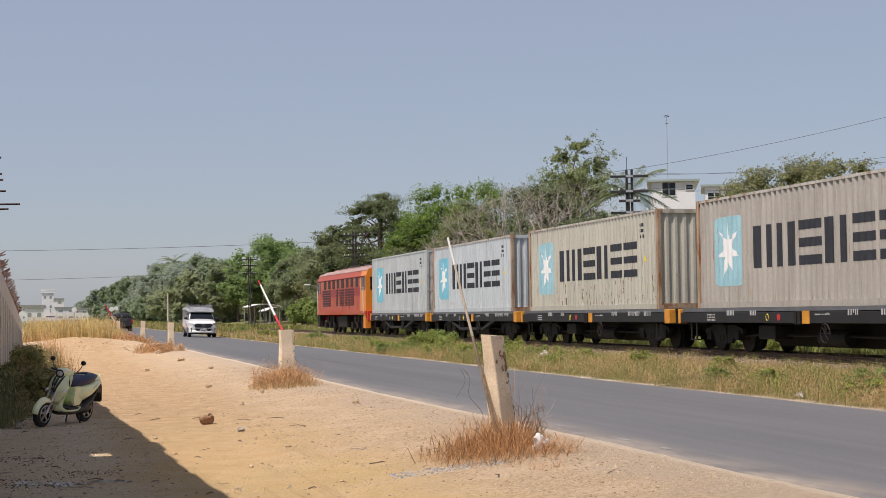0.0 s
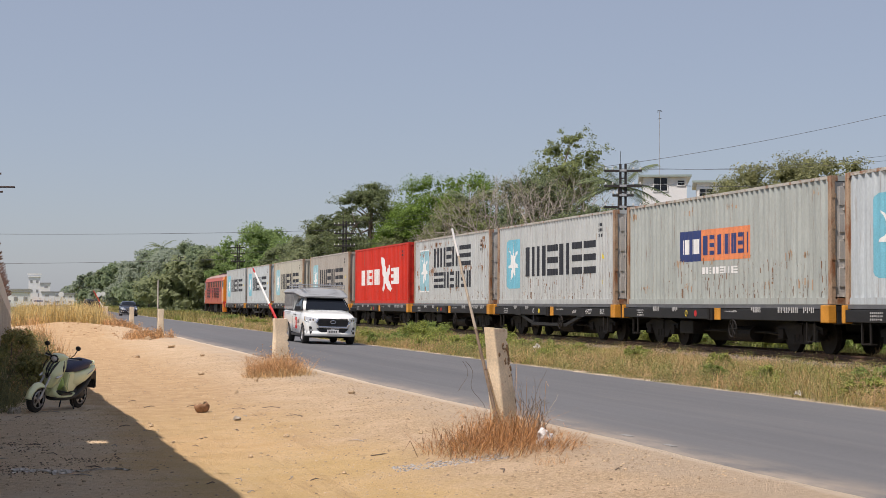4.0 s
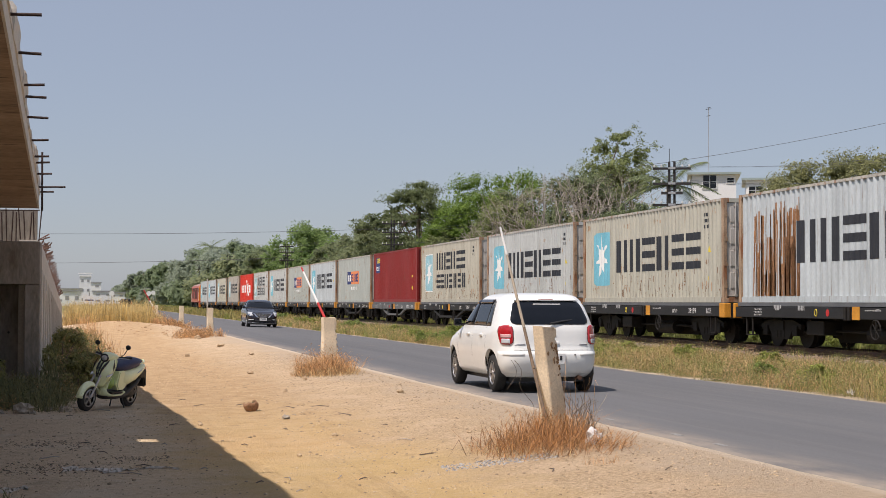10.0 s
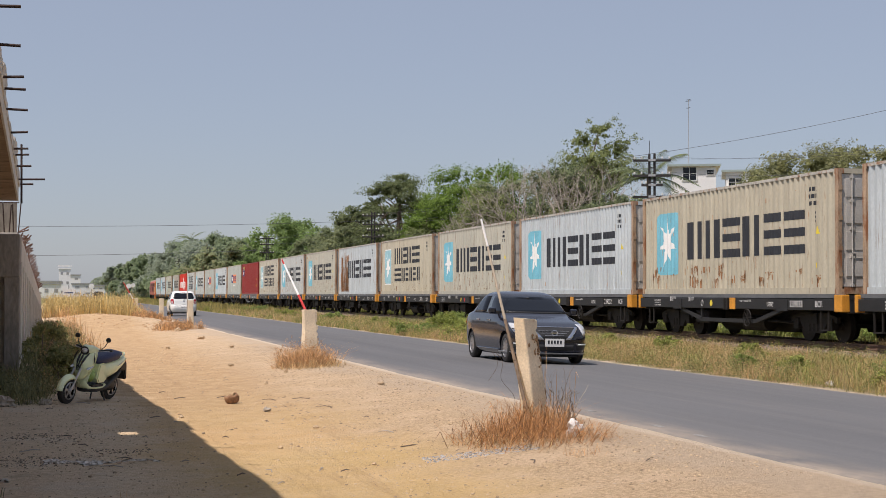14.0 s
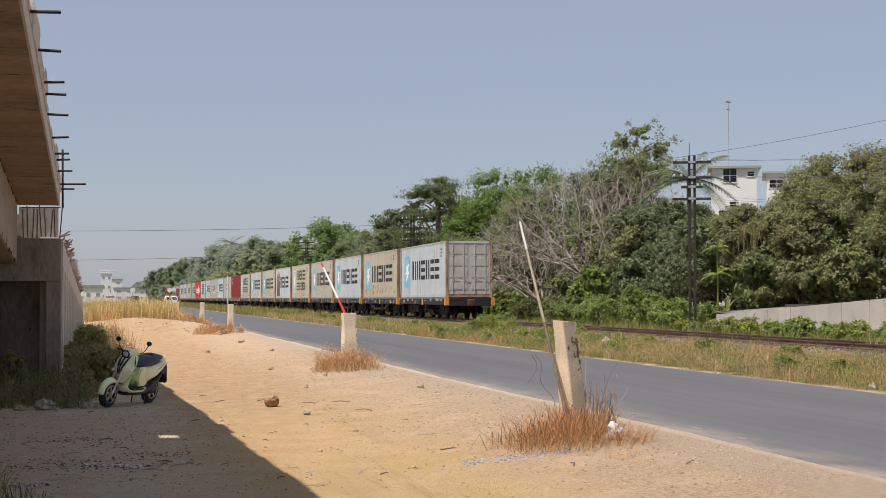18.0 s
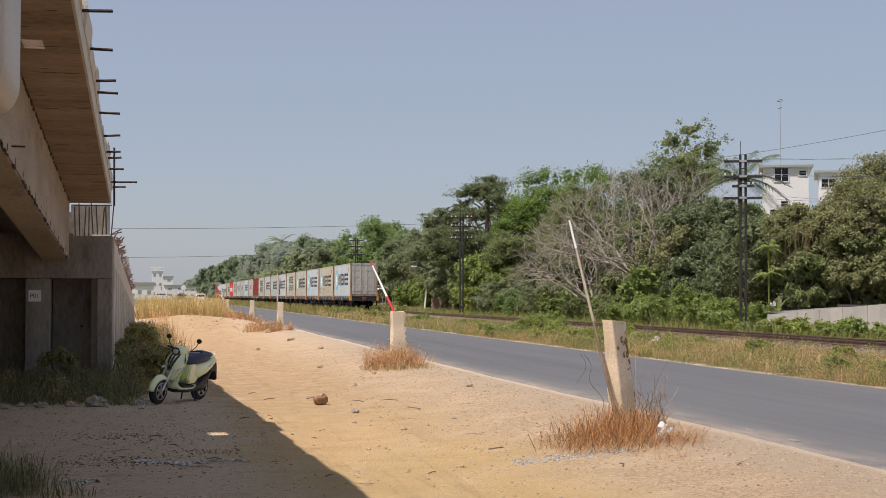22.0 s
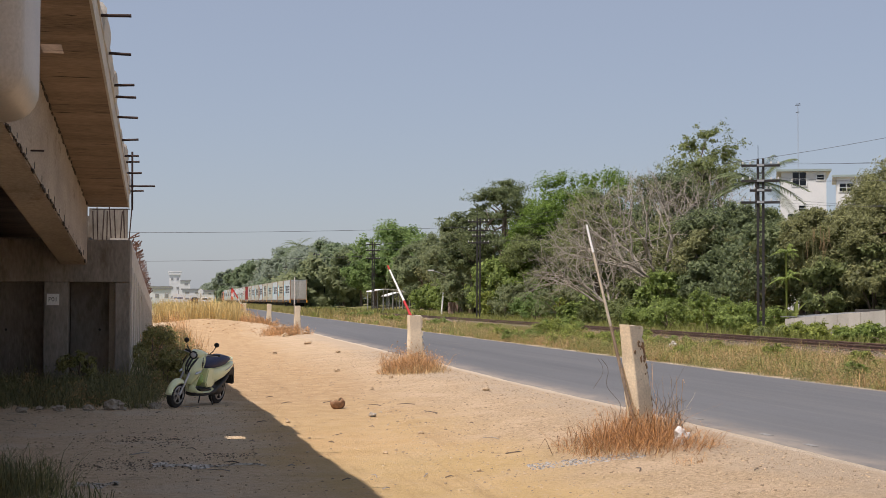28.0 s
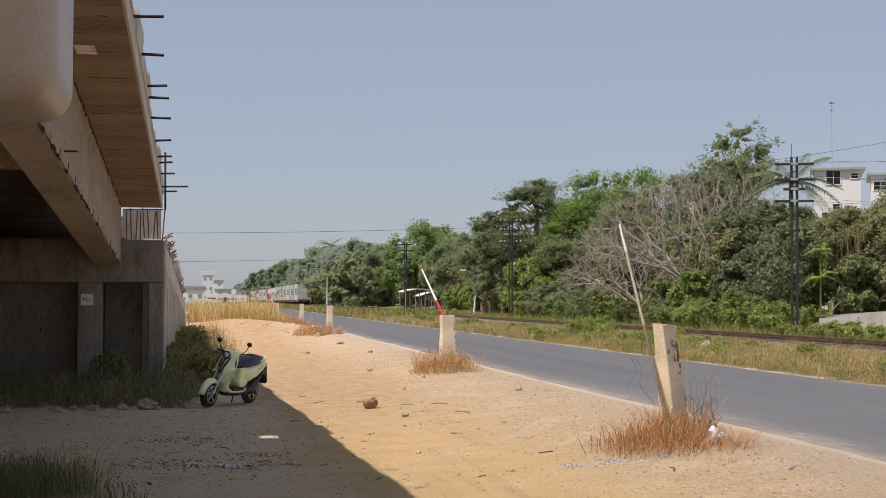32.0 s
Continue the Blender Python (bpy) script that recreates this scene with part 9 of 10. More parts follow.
        for y, zg, zt, w in ((-2.62, 1.80, 1.85, 0.90), (-2.56, 1.79, 1.93, 0.91), (-0.42, 1.78, 1.93, 0.91), (0.15, 1.71, 1.84, 0.90), (0.66, 1.645, 1.72, 0.82), (0.92, 1.61, 1.655, 0.72)):
            half = [(w, zg), (w, zg + 0.03), (w - 0.05, zg + (zt - zg) * 0.75), (w - 0.16, zt - 0.006), (0.0, zt + 0.02)]
            rings.append([(x, y, z) for x, z in half] + [(-x, y, z) for x, z in half[-2::-1]])
        part("canopy_roof", loft(rings), M_CANOPY, c, "grey metal canopy roof sloping over the cab")
        part("visor", boxm(-0.68, 0.68, 0.86, 0.91, 1.575, 1.615, 0.01), M_TRIM, c)
        part("canopy_rear", boxm(-0.86, 0.86, -2.53, -2.50, 1.19, 1.79), M_CANVAS, c)
        for k in range(6):
            y = -0.30 + k * 0.2
            z = float(np.interp(y, [-0.42, 0.15, 0.70, 1.04], [1.945, 1.853, 1.735, 1.665]))
            part("canopy_ridge", boxm(-0.56, 0.56, y - 0.010, y + 0.010, z - 0.02, z - 0.006), M_CANOPY, c)
        zr = lambda y: 2.005 - 0.012 * (y + 2.4)
        for s in (-1, 1):
            for dz in (0.0, 0.09):
                part("rack_rail", tubem([(s * 0.74, -2.4, zr(-2.4) + dz), (s * 0.74, 0.55, zr(0.55) + dz)], 0.016, 6), M_RIM, c, "steel roof rack rail")
            for k in range(7):
                y = -2.35 + k * 0.475
                part("rack_post", tubem([(s * 0.74, y, float(np.interp(y, [-0.42, 0.15, 0.70], [1.96, 1.86, 1.73]))), (s * 0.74, y, zr(y) + 0.09)], 0.013, 6), M_RIM, c)
            for y in (-2.2, -1.2, -0.2):
                part("rack_hoop", tubem([(s * 0.74 + 0.03 * math.cos(a * .52), y + 0.05 * math.cos(a * .52), zr(y) + 0.11 + 0.07 * math.sin(a * .52)) for a in range(7)], 0.009, 5), M_RIM, c)
        for k in range(7):
            y = -2.35 + k * 0.475
            part("rack_bar", tubem([(-0.74, y, zr(y)), (0.74, y, zr(y))], 0.014, 6), M_RIM, c)
        for y in (-2.4, 0.55):
            part("rack_bar", tubem([(-0.74, y, zr(y) + 0.09), (0.74, y, zr(y) + 0.09)], 0.016, 6), M_RIM, c)
    else:
        part("bed_cover", boxm(-0.83, 0.83, -2.60, -0.70, 1.16, 1.20, 0.02), M_TRIM, c)
        part("rear_window", pane([(0.6, -0.67, 1.2), (-0.6, -0.67, 1.2), (-0.52, -0.46, 1.58), (0.52, -0.46, 1.58)], (0, -0.9, 0.4), 0.06), M_GLASS, c)
    ws = [wheel(c, s * 0.79, yy, 0.335, 0.22, 8) for yy in (1.485, -1.485) for s in (-1, 1)]
    return c, ws


LIN = lambda z0, v0, z1, v1: (lambda z: v0 + (v1 - v0) * (z - z0) / (z1 - z0))


def side_glass(sk, c, stops, z0, z1, rake_f, rake_r):
    """Side windows between the stops on both sides; rakes are the slants of the first and last edges."""
    n = len(stops) - 1
    for sd in (1, -1):
        for i in range(n):
            ya, yb = stops[i] - 0.02, stops[i + 1] + 0.02
            fa = LIN(z0, ya, z1, ya - (rake_f if i == 0 else 0.03))
            fb = LIN(z0, yb, z1, yb + (rake_r if i == n - 1 else -0.03))
            sk.patch("side_window", c, M_GLASS, z0, z1 - (0.03 if i == n - 1 and n > 2 else 0.0), lambda z: sk.by_y(fa(z), z, sd), lambda z: sk.by_y(fb(z), z, sd), 0.006)


def hatchback():
    c = thing("hatchback_car", "white five-door hatchback car driving away", "car")
    sk = Skin([(0.20, 1.72, -1.76, 0.72), (0.27, 1.82, -1.84, 0.79), (0.42, 1.88, -1.90, 0.822), (0.56, 1.88, -1.905, 0.832), (0.66, 1.82, -1.865, 0.835), (0.76, 1.66, -1.85, 0.832), (0.85, 1.36, -1.84, 0.825), (0.92, 1.08, -1.83, 0.812), (0.99, 0.88, -1.81, 0.792),
               (1.12, 0.68, -1.75, 0.752), (1.28, 0.42, -1.64, 0.70), (1.38, 0.22, -1.53, 0.655), (1.44, 0.05, -1.44, 0.61), (1.475, -0.10, -1.33, 0.55), (1.498, -0.30, -1.15, 0.44), (1.505, -0.5, -0.95, 0.25)], 0.32)
    body = part("body", sk.shell(), M_CAR_WHITE, c, smooth=True)
    cut_arches(body, 0.83, (1.20, -1.25), 0.29)
    X = lambda x, e: (lambda z: sk.by_x(x(z) if callable(x) else x, z, e))
    sk.patch("windscreen", c, M_GLASS, 1.01, 1.39, X(LIN(1.01, 0.68, 1.39, 0.56), 1), X(LIN(1.01, -0.68, 1.39, -0.56), 1), 0.006)
    rw = lambda z: LIN(1.015, 0.645, 1.375, 0.53)(z) - 0.10 * (1 - math.sqrt(max(0.0, 1 - max(0.0, 1 - (z - 1.015) / 0.10) ** 2))) - 0.09 * (1 - math.sqrt(max(0.0, 1 - max(0.0, 1 - (1.375 - z) / 0.07) ** 2)))
    sk.patch("rear_window", c, M_GLASS, 1.015, 1.375, X(rw, -1), X(lambda z: -rw(z), -1), 0.006, "dark tinted rear window", 22, 14)
    sk.patch("window_bars", c, M_WHITE, 1.32, 1.335, X(0.22, -1), X(-0.22, -1), 0.010, "", 1, 8)
    for sd in (1, -1):
        fr = lambda z: 0.08 * (1 - math.sqrt(max(0.0, 1 - max(0.0, 1 - (1.385 - z) / 0.08) ** 2)))
        sk.patch("window_frame", c, M_TRIM, 0.985, 1.385, lambda z: sk.by_y(LIN(1.0, 0.76, 1.37, 0.30)(z), z, sd), lambda z: sk.by_y(LIN(1.0, -1.20, 1.37, -1.09)(z) + fr(z), z, sd), 0.004, "black window frame", 12, 12)
        for ya, yb in ((0.34, -0.16), (-0.20, -0.96)):
            sk.patch("rain_visor", c, M_VISOR, 1.345, 1.40, lambda z: sk.by_y(ya, z, sd), lambda z: sk.by_y(yb, z, sd), 0.022, "smoked rain visor", 3, 8)
    side_glass(sk, c, [0.74, -0.16, -0.92, -1.18], 1.00, 1.35, 0.44, 0.10)
    sk.patch("spoiler", c, M_CAR_WHITE, 1.385, 1.44, X(LIN(1.385, 0.50, 1.44, 0.45), -1), X(LIN(1.385, -0.50, 1.44, -0.45), -1), 0.040, "", 5, 14)
    sk.patch("brake_light", c, M_TAIL, 1.40, 1.412, X(0.11, -1), X(-0.11, -1), 0.043, "", 1, 6)
    for z in (0.62,):
        sk.patch("tailgate_seam", c, M_TRIM, z, z + 0.005, X(0.60, -1), X(-0.60, -1), 0.001, "", 1, 10)
    sk.patch("plate_recess", c, M_CAR_WHITE, 0.40, 0.58, X(0.32, -1), X(-0.32, -1), -0.004, "", 1, 8)
    plate(c, -1.912, 0.49, -1)
    sk.patch("rear_bumper", c, M_CAR_WHITE, 0.25, 0.60, lambda z: sk.by_y(-1.56, z, -1), lambda z: sk.by_y(-1.56, z, 1), 0.007, "white bumper", 6, 30)
    for sd in (-1, 1):
        sk.patch("bumper_crease", c, M_CAR_WHITE, 0.54, 0.575, X(sd * 0.44, -1), X(sd * 0.74, -1), 0.013, "", 3, 8)
        part("parking_sensor", tubem([(sd * 0.36, -1.90, 0.55), (sd * 0.36, -1.921, 0.55)], 0.012, 8), M_TRIM, c)
    sk.patch("lower_valance", c, M_TRIM, 0.20, 0.25, X(0.62, -1), X(-0.62, -1), -0.012, "black valance", 2, 10)
    part("badge", tubem([(0.055 * math.cos(k * .4), -1.845, 0.885 + 0.05 * math.sin(k * .4)) for k in range(17)], 0.010, 6), M_CHROME, c)
    part("badge_bar", boxm(-0.06, 0.06, -1.862, -1.845, 0.877, 0.893), M_CHROME, c)
    part("gate_handle", boxm(-0.12, 0.12, -1.875, -1.845, 0.70, 0.75, 0.015), M_CAR_WHITE, c)
    sk.patch("model_bar", c, M_RIM, 0.70, 0.715, X(0.44, -1), X(0.58, -1), 0.006, "", 1, 4)
    sk.patch("model_bar", c, M_RIM, 0.70, 0.715, X(-0.58, -1), X(-0.42, -1), 0.006, "", 1, 4)
    part("wiper", tubem([(-0.02, -1.83, 1.03), (0.20, -1.80, 1.07), (0.42, -1.74, 1.09)], 0.014, 5), M_TRIM, c)
    for sd in (-1, 1):
        rnd = lambda z: math.sqrt(max(0.0, 1 - abs((z - 0.855) / 0.150) ** 5))
        lo = lambda z: sk.by_x(sd * (0.66 - 0.062 * rnd(z)), z, -1)
        hi = lambda z: sk.by_y(-1.70 + (0.06 + 0.42 * (z - 0.70)) * rnd(z), z, sd)
        sk.patch("tail_lamp", c, M_TAIL, 0.706, 1.004, lo, hi, 0.014, "red tail lamp with clear centre", 14, 12)
        sk.patch("tail_lens", c, M_LAMP, 0.725, 0.795, X(sd * 0.64, -1), X(sd * 0.745, -1), 0.018, "clear lamp lens", 4, 6)
        sk.patch("tail_lens", c, M_LENS, 0.81, 0.865, X(sd * 0.625, -1), X(sd * 0.75, -1), 0.018, "pale pink lamp lens", 4, 6)
        sk.patch("lamp_seam", c, M_TRIM, 0.70, 1.01, lambda z: sk.by_x(sd * (0.655 - 0.062 * rnd(z)), z, -1), lambda z: sk.by_x(sd * (0.665 - 0.062 * rnd(z)), z, -1), 0.003, "", 10, 1)
        lo, hi = (lambda z: sk.by_x(sd * 0.42, z, 1)), (lambda z: sk.by_y(1.36, z, sd))
        sk.patch("headlight", c, M_LAMP, 0.60, 0.78, lo, hi, 0.010, "clear headlight", 4, 8)
        mirror(c, sd * 0.79, 0.60, 0.96, M_TRIM, 0.16, 0.13)
        part("mirror_glass", boxm(*sorted((sd * 0.835, sd * 0.945)), 0.545, 0.549, 0.975, 1.07, 0.0015), M_GLASS, c, "dark mirror glass")
        for yy in (0.0, -0.80):
            part("door_handle", boxm(*sorted((sd * 0.82, sd * 0.85)), yy, yy + 0.16, 0.82, 0.86, 0.012), M_CAR_WHITE, c)
        for yy in (0.80, -0.16, -0.98):
            sk.patch("door_seam", c, M_TRIM, 0.34, 0.98, lambda z: sk.by_y(yy - 0.003, z, sd), lambda z: sk.by_y(yy + 0.003, z, sd), 0.001, "", 4, 1)
        for yy in (1.20, -1.25):
            arch(c, sd * 0.785, yy, 0.29)
    for ob in list(c.children):
        ob.location.z += 0.035
    part("exhaust", tubem([(0.45, -1.70, 0.23), (0.45, -1.88, 0.23)], 0.035, 10), M_STEEL_RUST, c)
    part("underbody", boxm(-0.6, 0.6, -1.6, 1.5, 0.16, 0.24), M_TRIM, c)
    ws = [wheel(c, sd * 0.705, yy, 0.29, 0.17, 7) for yy in (1.20, -1.25) for sd in (-1, 1)]
    return c, ws


def sedan():
    c = thing("sedan_car", "dark grey metallic four-door sedan car", "car")
    sk = Skin([(0.18, 1.98, -2.06, 0.74), (0.25, 2.10, -2.14, 0.80), (0.40, 2.14, -2.20, 0.832), (0.55, 2.14, -2.22, 0.842), (0.66, 2.08, -2.22, 0.845), (0.76, 1.96, -2.21, 0.845), (0.84, 1.72, -2.19, 0.84), (0.91, 1.36, -2.15, 0.825), (0.97, 1.06, -2.08, 0.805), (1.03, 0.90, -1.72, 0.78),
               (1.14, 0.70, -1.50, 0.74), (1.28, 0.46, -1.24, 0.69), (1.37, 0.28, -1.06, 0.645), (1.42, 0.12, -0.93, 0.60), (1.455, -0.04, -0.78, 0.53), (1.475, -0.2, -0.62, 0.42), (1.482, -0.32, -0.5, 0.22)], 0.36)
    body = part("body", sk.shell(), M_CAR_DARK, c, smooth=True)
    cut_arches(body, 0.84, (1.34, -1.26), 0.30)
    X = lambda x, e: (lambda z: sk.by_x(x(z) if callable(x) else x, z, e))
    sk.patch("screen_edge", c, M_TRIM, 1.015, 1.395, X(LIN(1.015, 0.72, 1.395, 0.58), 1), X(LIN(1.015, -0.72, 1.395, -0.58), 1), 0.003, "black screen edge", 8, 12)
    sk.patch("windscreen", c, M_GLASS, 1.03, 1.38, X(LIN(1.03, 0.69, 1.38, 0.56), 1), X(LIN(1.03, -0.69, 1.38, -0.56), 1), 0.006, "dark tinted windscreen")
    sk.patch("rear_window", c, M_GLASS, 1.07, 1.38, X(LIN(1.07, 0.62, 1.38, 0.52), -1), X(LIN(1.07, -0.62, 1.38, -0.52), -1), 0.006)
    for sd in (1, -1):
        sk.patch("window_frame", c, M_TRIM, 1.005, 1.385, lambda z: sk.by_y(LIN(1.02, 0.80, 1.37, 0.35)(z), z, sd), lambda z: sk.by_y(LIN(1.02, -1.18, 1.37, -1.01)(z), z, sd), 0.003, "black window frame", 8, 12)
    side_glass(sk, c, [0.78, -0.20, -0.98, -1.16], 1.02, 1.37, 0.42, 0.16)
    sk.patch("grille", c, M_TRIM, 0.52, 0.75, X(LIN(0.52, 0.24, 0.75, 0.48), 1), X(LIN(0.52, -0.24, 0.75, -0.48), 1), 0.010, "black grille", 4, 12)
    sk.patch("chrome_strip", c, M_CHROME, 0.75, 0.765, X(0.50, 1), X(-0.50, 1), 0.014, "chrome strip over the grille", 1, 12)
    for k in range(3):
        z = 0.58 + k * 0.045
        sk.patch("grille_bar", c, M_RIM, z, z + 0.008, X(0.20 + k * 0.06, 1), X(-0.20 - k * 0.06, 1), 0.016, "", 1, 10)
    for sd in (-1, 1):
        sk.patch("chrome_wing", c, M_CHROME, 0.50, 0.76, X(LIN(0.50, sd * 0.22, 0.76, sd * 0.47), 1), X(LIN(0.50, sd * 0.33, 0.76, sd * 0.53), 1), 0.020, "chrome grille wing", 4, 3)
        lo, hi = (lambda z: sk.by_x(sd * LIN(0.58, 0.64, 0.80, 0.56)(z), z, 1)), (lambda z: sk.by_y(LIN(0.58, 1.94, 0.84, 1.40)(z), z, sd))
        lamp_ob = sk.patch("headlight", c, M_LAMP, 0.60, 0.82, lo, hi, 0.012, "clear headlight", 6, 12)
        sk.patch("lamp_bezel", lamp_ob, M_TRIM, 0.70, 0.715, X(sd * 0.66, 1), lambda z: sk.by_y(1.70, z, sd), 0.015, "", 1, 8)
        sk.patch("lamp_reflector", lamp_ob, M_CHROME, 0.63, 0.69, X(sd * 0.68, 1), X(sd * 0.765, 1), 0.016, "chrome lamp reflector", 3, 5)
        sk.patch("fog_recess", c, M_TRIM, 0.29, 0.43, X(LIN(0.29, sd * 0.50, 0.43, sd * 0.46), 1), X(sd * 0.76, 1), 0.008, "", 3, 8)
        sk.patch("running_lamp", c, M_CAR_WHITE, 0.395, 0.42, X(sd * 0.50, 1), X(sd * 0.76, 1), 0.016, "white running lamp strip", 1, 8)
        sk.patch("tail_lamp", c, M_TAIL, 0.76, 0.95, X(sd * 0.50, -1), lambda z: sk.by_y(-1.95, z, sd), 0.01, "", 4, 8)
        mirror(c, sd * 0.79, 0.64, 0.99, M_CAR_DARK, 0.19, 0.13)
        for yy in (0.10, -0.76):
            part("door_handle", boxm(*sorted((sd * 0.83, sd * 0.86)), yy, yy + 0.18, 0.84, 0.88, 0.01), M_CHROME, c)
        for yy in (0.86, -0.20, -1.06):
            sk.patch("door_seam", c, M_TRIM, 0.32, 1.0, lambda z: sk.by_y(yy - 0.003, z, sd), lambda z: sk.by_y(yy + 0.003, z, sd), 0.001, "", 4, 1)
        sk.patch("side_skirt", c, M_CAR_DARK, 0.17, 0.27, lambda z: sk.by_y(0.96, z, sd), lambda z: sk.by_y(-0.88, z, sd), 0.02, "", 3, 6)
        for yy in (1.34, -1.26):
            arch(c, sd * 0.80, yy, 0.30)
    sk.patch("lower_intake", c, M_TRIM, 0.28, 0.40, X(0.42, 1), X(-0.42, 1), 0.006, "", 2, 10)
    sk.patch("front_lip", c, M_RIM, 0.19, 0.235, lambda z: 0.10, lambda z: math.pi - 0.10, 0.05, "silver front lip spoiler", 2, 30)
    part("badge", tubem([(0.06 * math.cos(k * .4), 2.125, 0.635 + 0.055 * math.sin(k * .4)) for k in range(17)], 0.011, 6), M_CHROME, c)
    part("badge_bar", boxm(-0.07, 0.07, 2.12, 2.135, 0.626, 0.644), M_CHROME, c)
    part("underbody", boxm(-0.6, 0.6, -1.9, 1.8, 0.14, 0.24), M_TRIM, c)
    plate(c, 2.15, 0.44, 1)
    ws = [wheel(c, sd * 0.72, yy, 0.30, 0.18, 10) for yy in (1.34, -1.26) for sd in (-1, 1)]
    return c, ws


PICKUP, PICKUP_W = pickup("pickup_truck", "white pickup truck with grey canopy and roof rack", M_CAR_WHITE, True)
HATCH, HATCH_W = hatchback()
SEDAN, SEDAN_W = sedan()
DARKP, DARKP_W = pickup("pickup_truck", "black pickup truck driving away far off", M_CAR_BLACK, False)

# the parked scooter
M_SC = mat("pale_lime_enamel", (0.80, 0.86, 0.54), 0.3, var=0.04, scale=3, bump=0.0, coat=0.5)
M_SC_G = mat("green_enamel", (0.36, 0.52, 0.15), 0.35, var=0.04, scale=3, bump=0.0, coat=0.4)
M_SEAT = mat("navy_vinyl", (0.026, 0.032, 0.085), 0.5, var=0.1, scale=10, fine=60, bump=0.2)


sc = thing("motor_scooter", "pale lime-green motor scooter parked on its stand", "scooter", loc=(0.45, 23.85, 0.0), rz=146)
sc.matrix_basis = pose(0.47, 23.85, 0.012, 0, -8, 146)
sc.scale = (0.87, 0.87, 0.87)
WB, WR = 0.70, 0.60


def ring_body(rows, n=20, e=0.75):
    """A rounded solid along y: (y, z middle, half width, half height, lean of the top)."""
    rings = []
    for y, z, w, h, lean in rows:
        ring = []
        for k in range(n):
            a = k * math.tau / n
            ca, sa = math.cos(a), math.sin(a)
            ring.append((math.copysign(abs(ca) ** e, ca) * w, y + lean * sa, z + math.copysign(abs(sa) ** e, sa) * h))
        rings.append(ring)
    return loft(rings)


for yy, r in ((WB, 0.225), (-WR, 0.225)):
    w = wheel(sc, 0.0001, yy, r, 0.10, 5, "wheel", M_RIM)
    bmr = bmesh.new()
    for q in range(5):
        box(bmr, -0.05, -0.03, -0.018, 0.018, 0.02, r * 0.62, 0, Matrix.Rotation(q * math.tau / 5, 4, "X"))
    tube(bmr, [(-0.055, r * .63 * math.cos(k * math.tau / 20), r * .63 * math.sin(k * math.tau / 20)) for k in range(21)], 0.012, 5)
    tube(bmr, [(-0.06, 0, 0), (-0.02, 0, 0)], 0.05, 10)
    part("rim", bmr, M_RIM, w, "silver wheel rim")
for s in (-1, 1):
    part("fork_leg", tubem([(s * 0.068, WB, 0.225), (s * 0.06, WB - 0.24, 0.60)], 0.020, 8), M_RIM, sc, "silver fork leg")
# front mudguard: a domed beak over the wheel
mg = [[(x * (0.085 - 0.02 * abs(a - 95) / 90), WB - 0.01 + (0.285 - 0.10 * x * x * 0.5) * math.cos(radians(a)), 0.225 + (0.285 - 0.085 * x * x) * math.sin(radians(a))) for x in (-1, -.7, -.35, 0, .35, .7, 1)] +
      [(x * 0.07, WB - 0.01 + 0.238 * math.cos(radians(a)), 0.225 + 0.238 * math.sin(radians(a))) for x in (.9, 0, -.9)] for a in range(2, 172, 10)]
part("front_mudguard", loft(mg), M_SC, sc, smooth=True)
# apron: a broad shield that narrows towards the floor, with rolled edges
ap = []
for z, w, y, b in ((0.40, 0.06, 0.305, 0.05), (0.46, 0.10, 0.325, 0.08), (0.54, 0.155, 0.345, 0.115), (0.62, 0.20, 0.365, 0.15), (0.70, 0.215, 0.365, 0.165), (0.78, 0.20, 0.35, 0.15), (0.86, 0.165, 0.325, 0.115), (0.91, 0.12, 0.30, 0.08)):
    xs_ = (-1, -.85, -.6, -.3, 0, .3, .6, .85, 1)
    w, y, b = w * 0.90, y - 0.42 * (z - 0.52) + 0.02, b * 0.72
    ap.append([(x * w, y + b * (1 - abs(x) ** 1.8), z) for x in xs_] + [(x * w * .94, y - 0.07 + 0.4 * b * (1 - x * x), z) for x in xs_[::-1]])
part("front_apron", loft(ap), M_SC, sc, smooth=True)
front_y = lambda z: float(np.interp(z, [0.42, 0.52, 0.62, 0.70, 0.78, 0.86], [0.369, 0.441, 0.493, 0.505, 0.478, 0.421])) - 0.42 * (z - 0.52) + 0.022
for s, x0, x1 in ((-1, -0.080, -0.020), (1, 0.080, 0.020), (0, 0.0, 0.0)):
    pts = [(x0 + (x1 - x0) * f, front_y(0.86 - 0.30 * f) - 0.017 - (0.012 if s else 0.0) * (1 - f), 0.86 - 0.30 * f) for f in (0, .25, .5, .75, 1)]
    part("apron_vent", tubem(pts, [0.008, 0.018, 0.019, 0.015, 0.006], 8), M_TRIM, sc, "black apron vent line")
for s in (-1, 1):
    part("indicator", ring_body([(0.33, 0.64, 0.02, 0.02, 0), (0.40, 0.62, 0.035, 0.018, 0), (0.46, 0.60, 0.026, 0.014, 0), (0.50, 0.59, 0.008, 0.006, 0)], 12), M_LAMP, sc, "clear front indicator", smooth=True).location = (s * 0.165, -0.06, 0.0)
    part("side_line", tubem([(s * 0.205, 0.30, 0.70), (s * 0.195, 0.285, 0.78), (s * 0.165, 0.25, 0.87)], [0.006, 0.014, 0.007], 6), M_TRIM, sc)
def head_part(*args, **kw):
    ob = part(*args, **kw)
    ob.location = (0, -0.13, -0.06)
    return ob


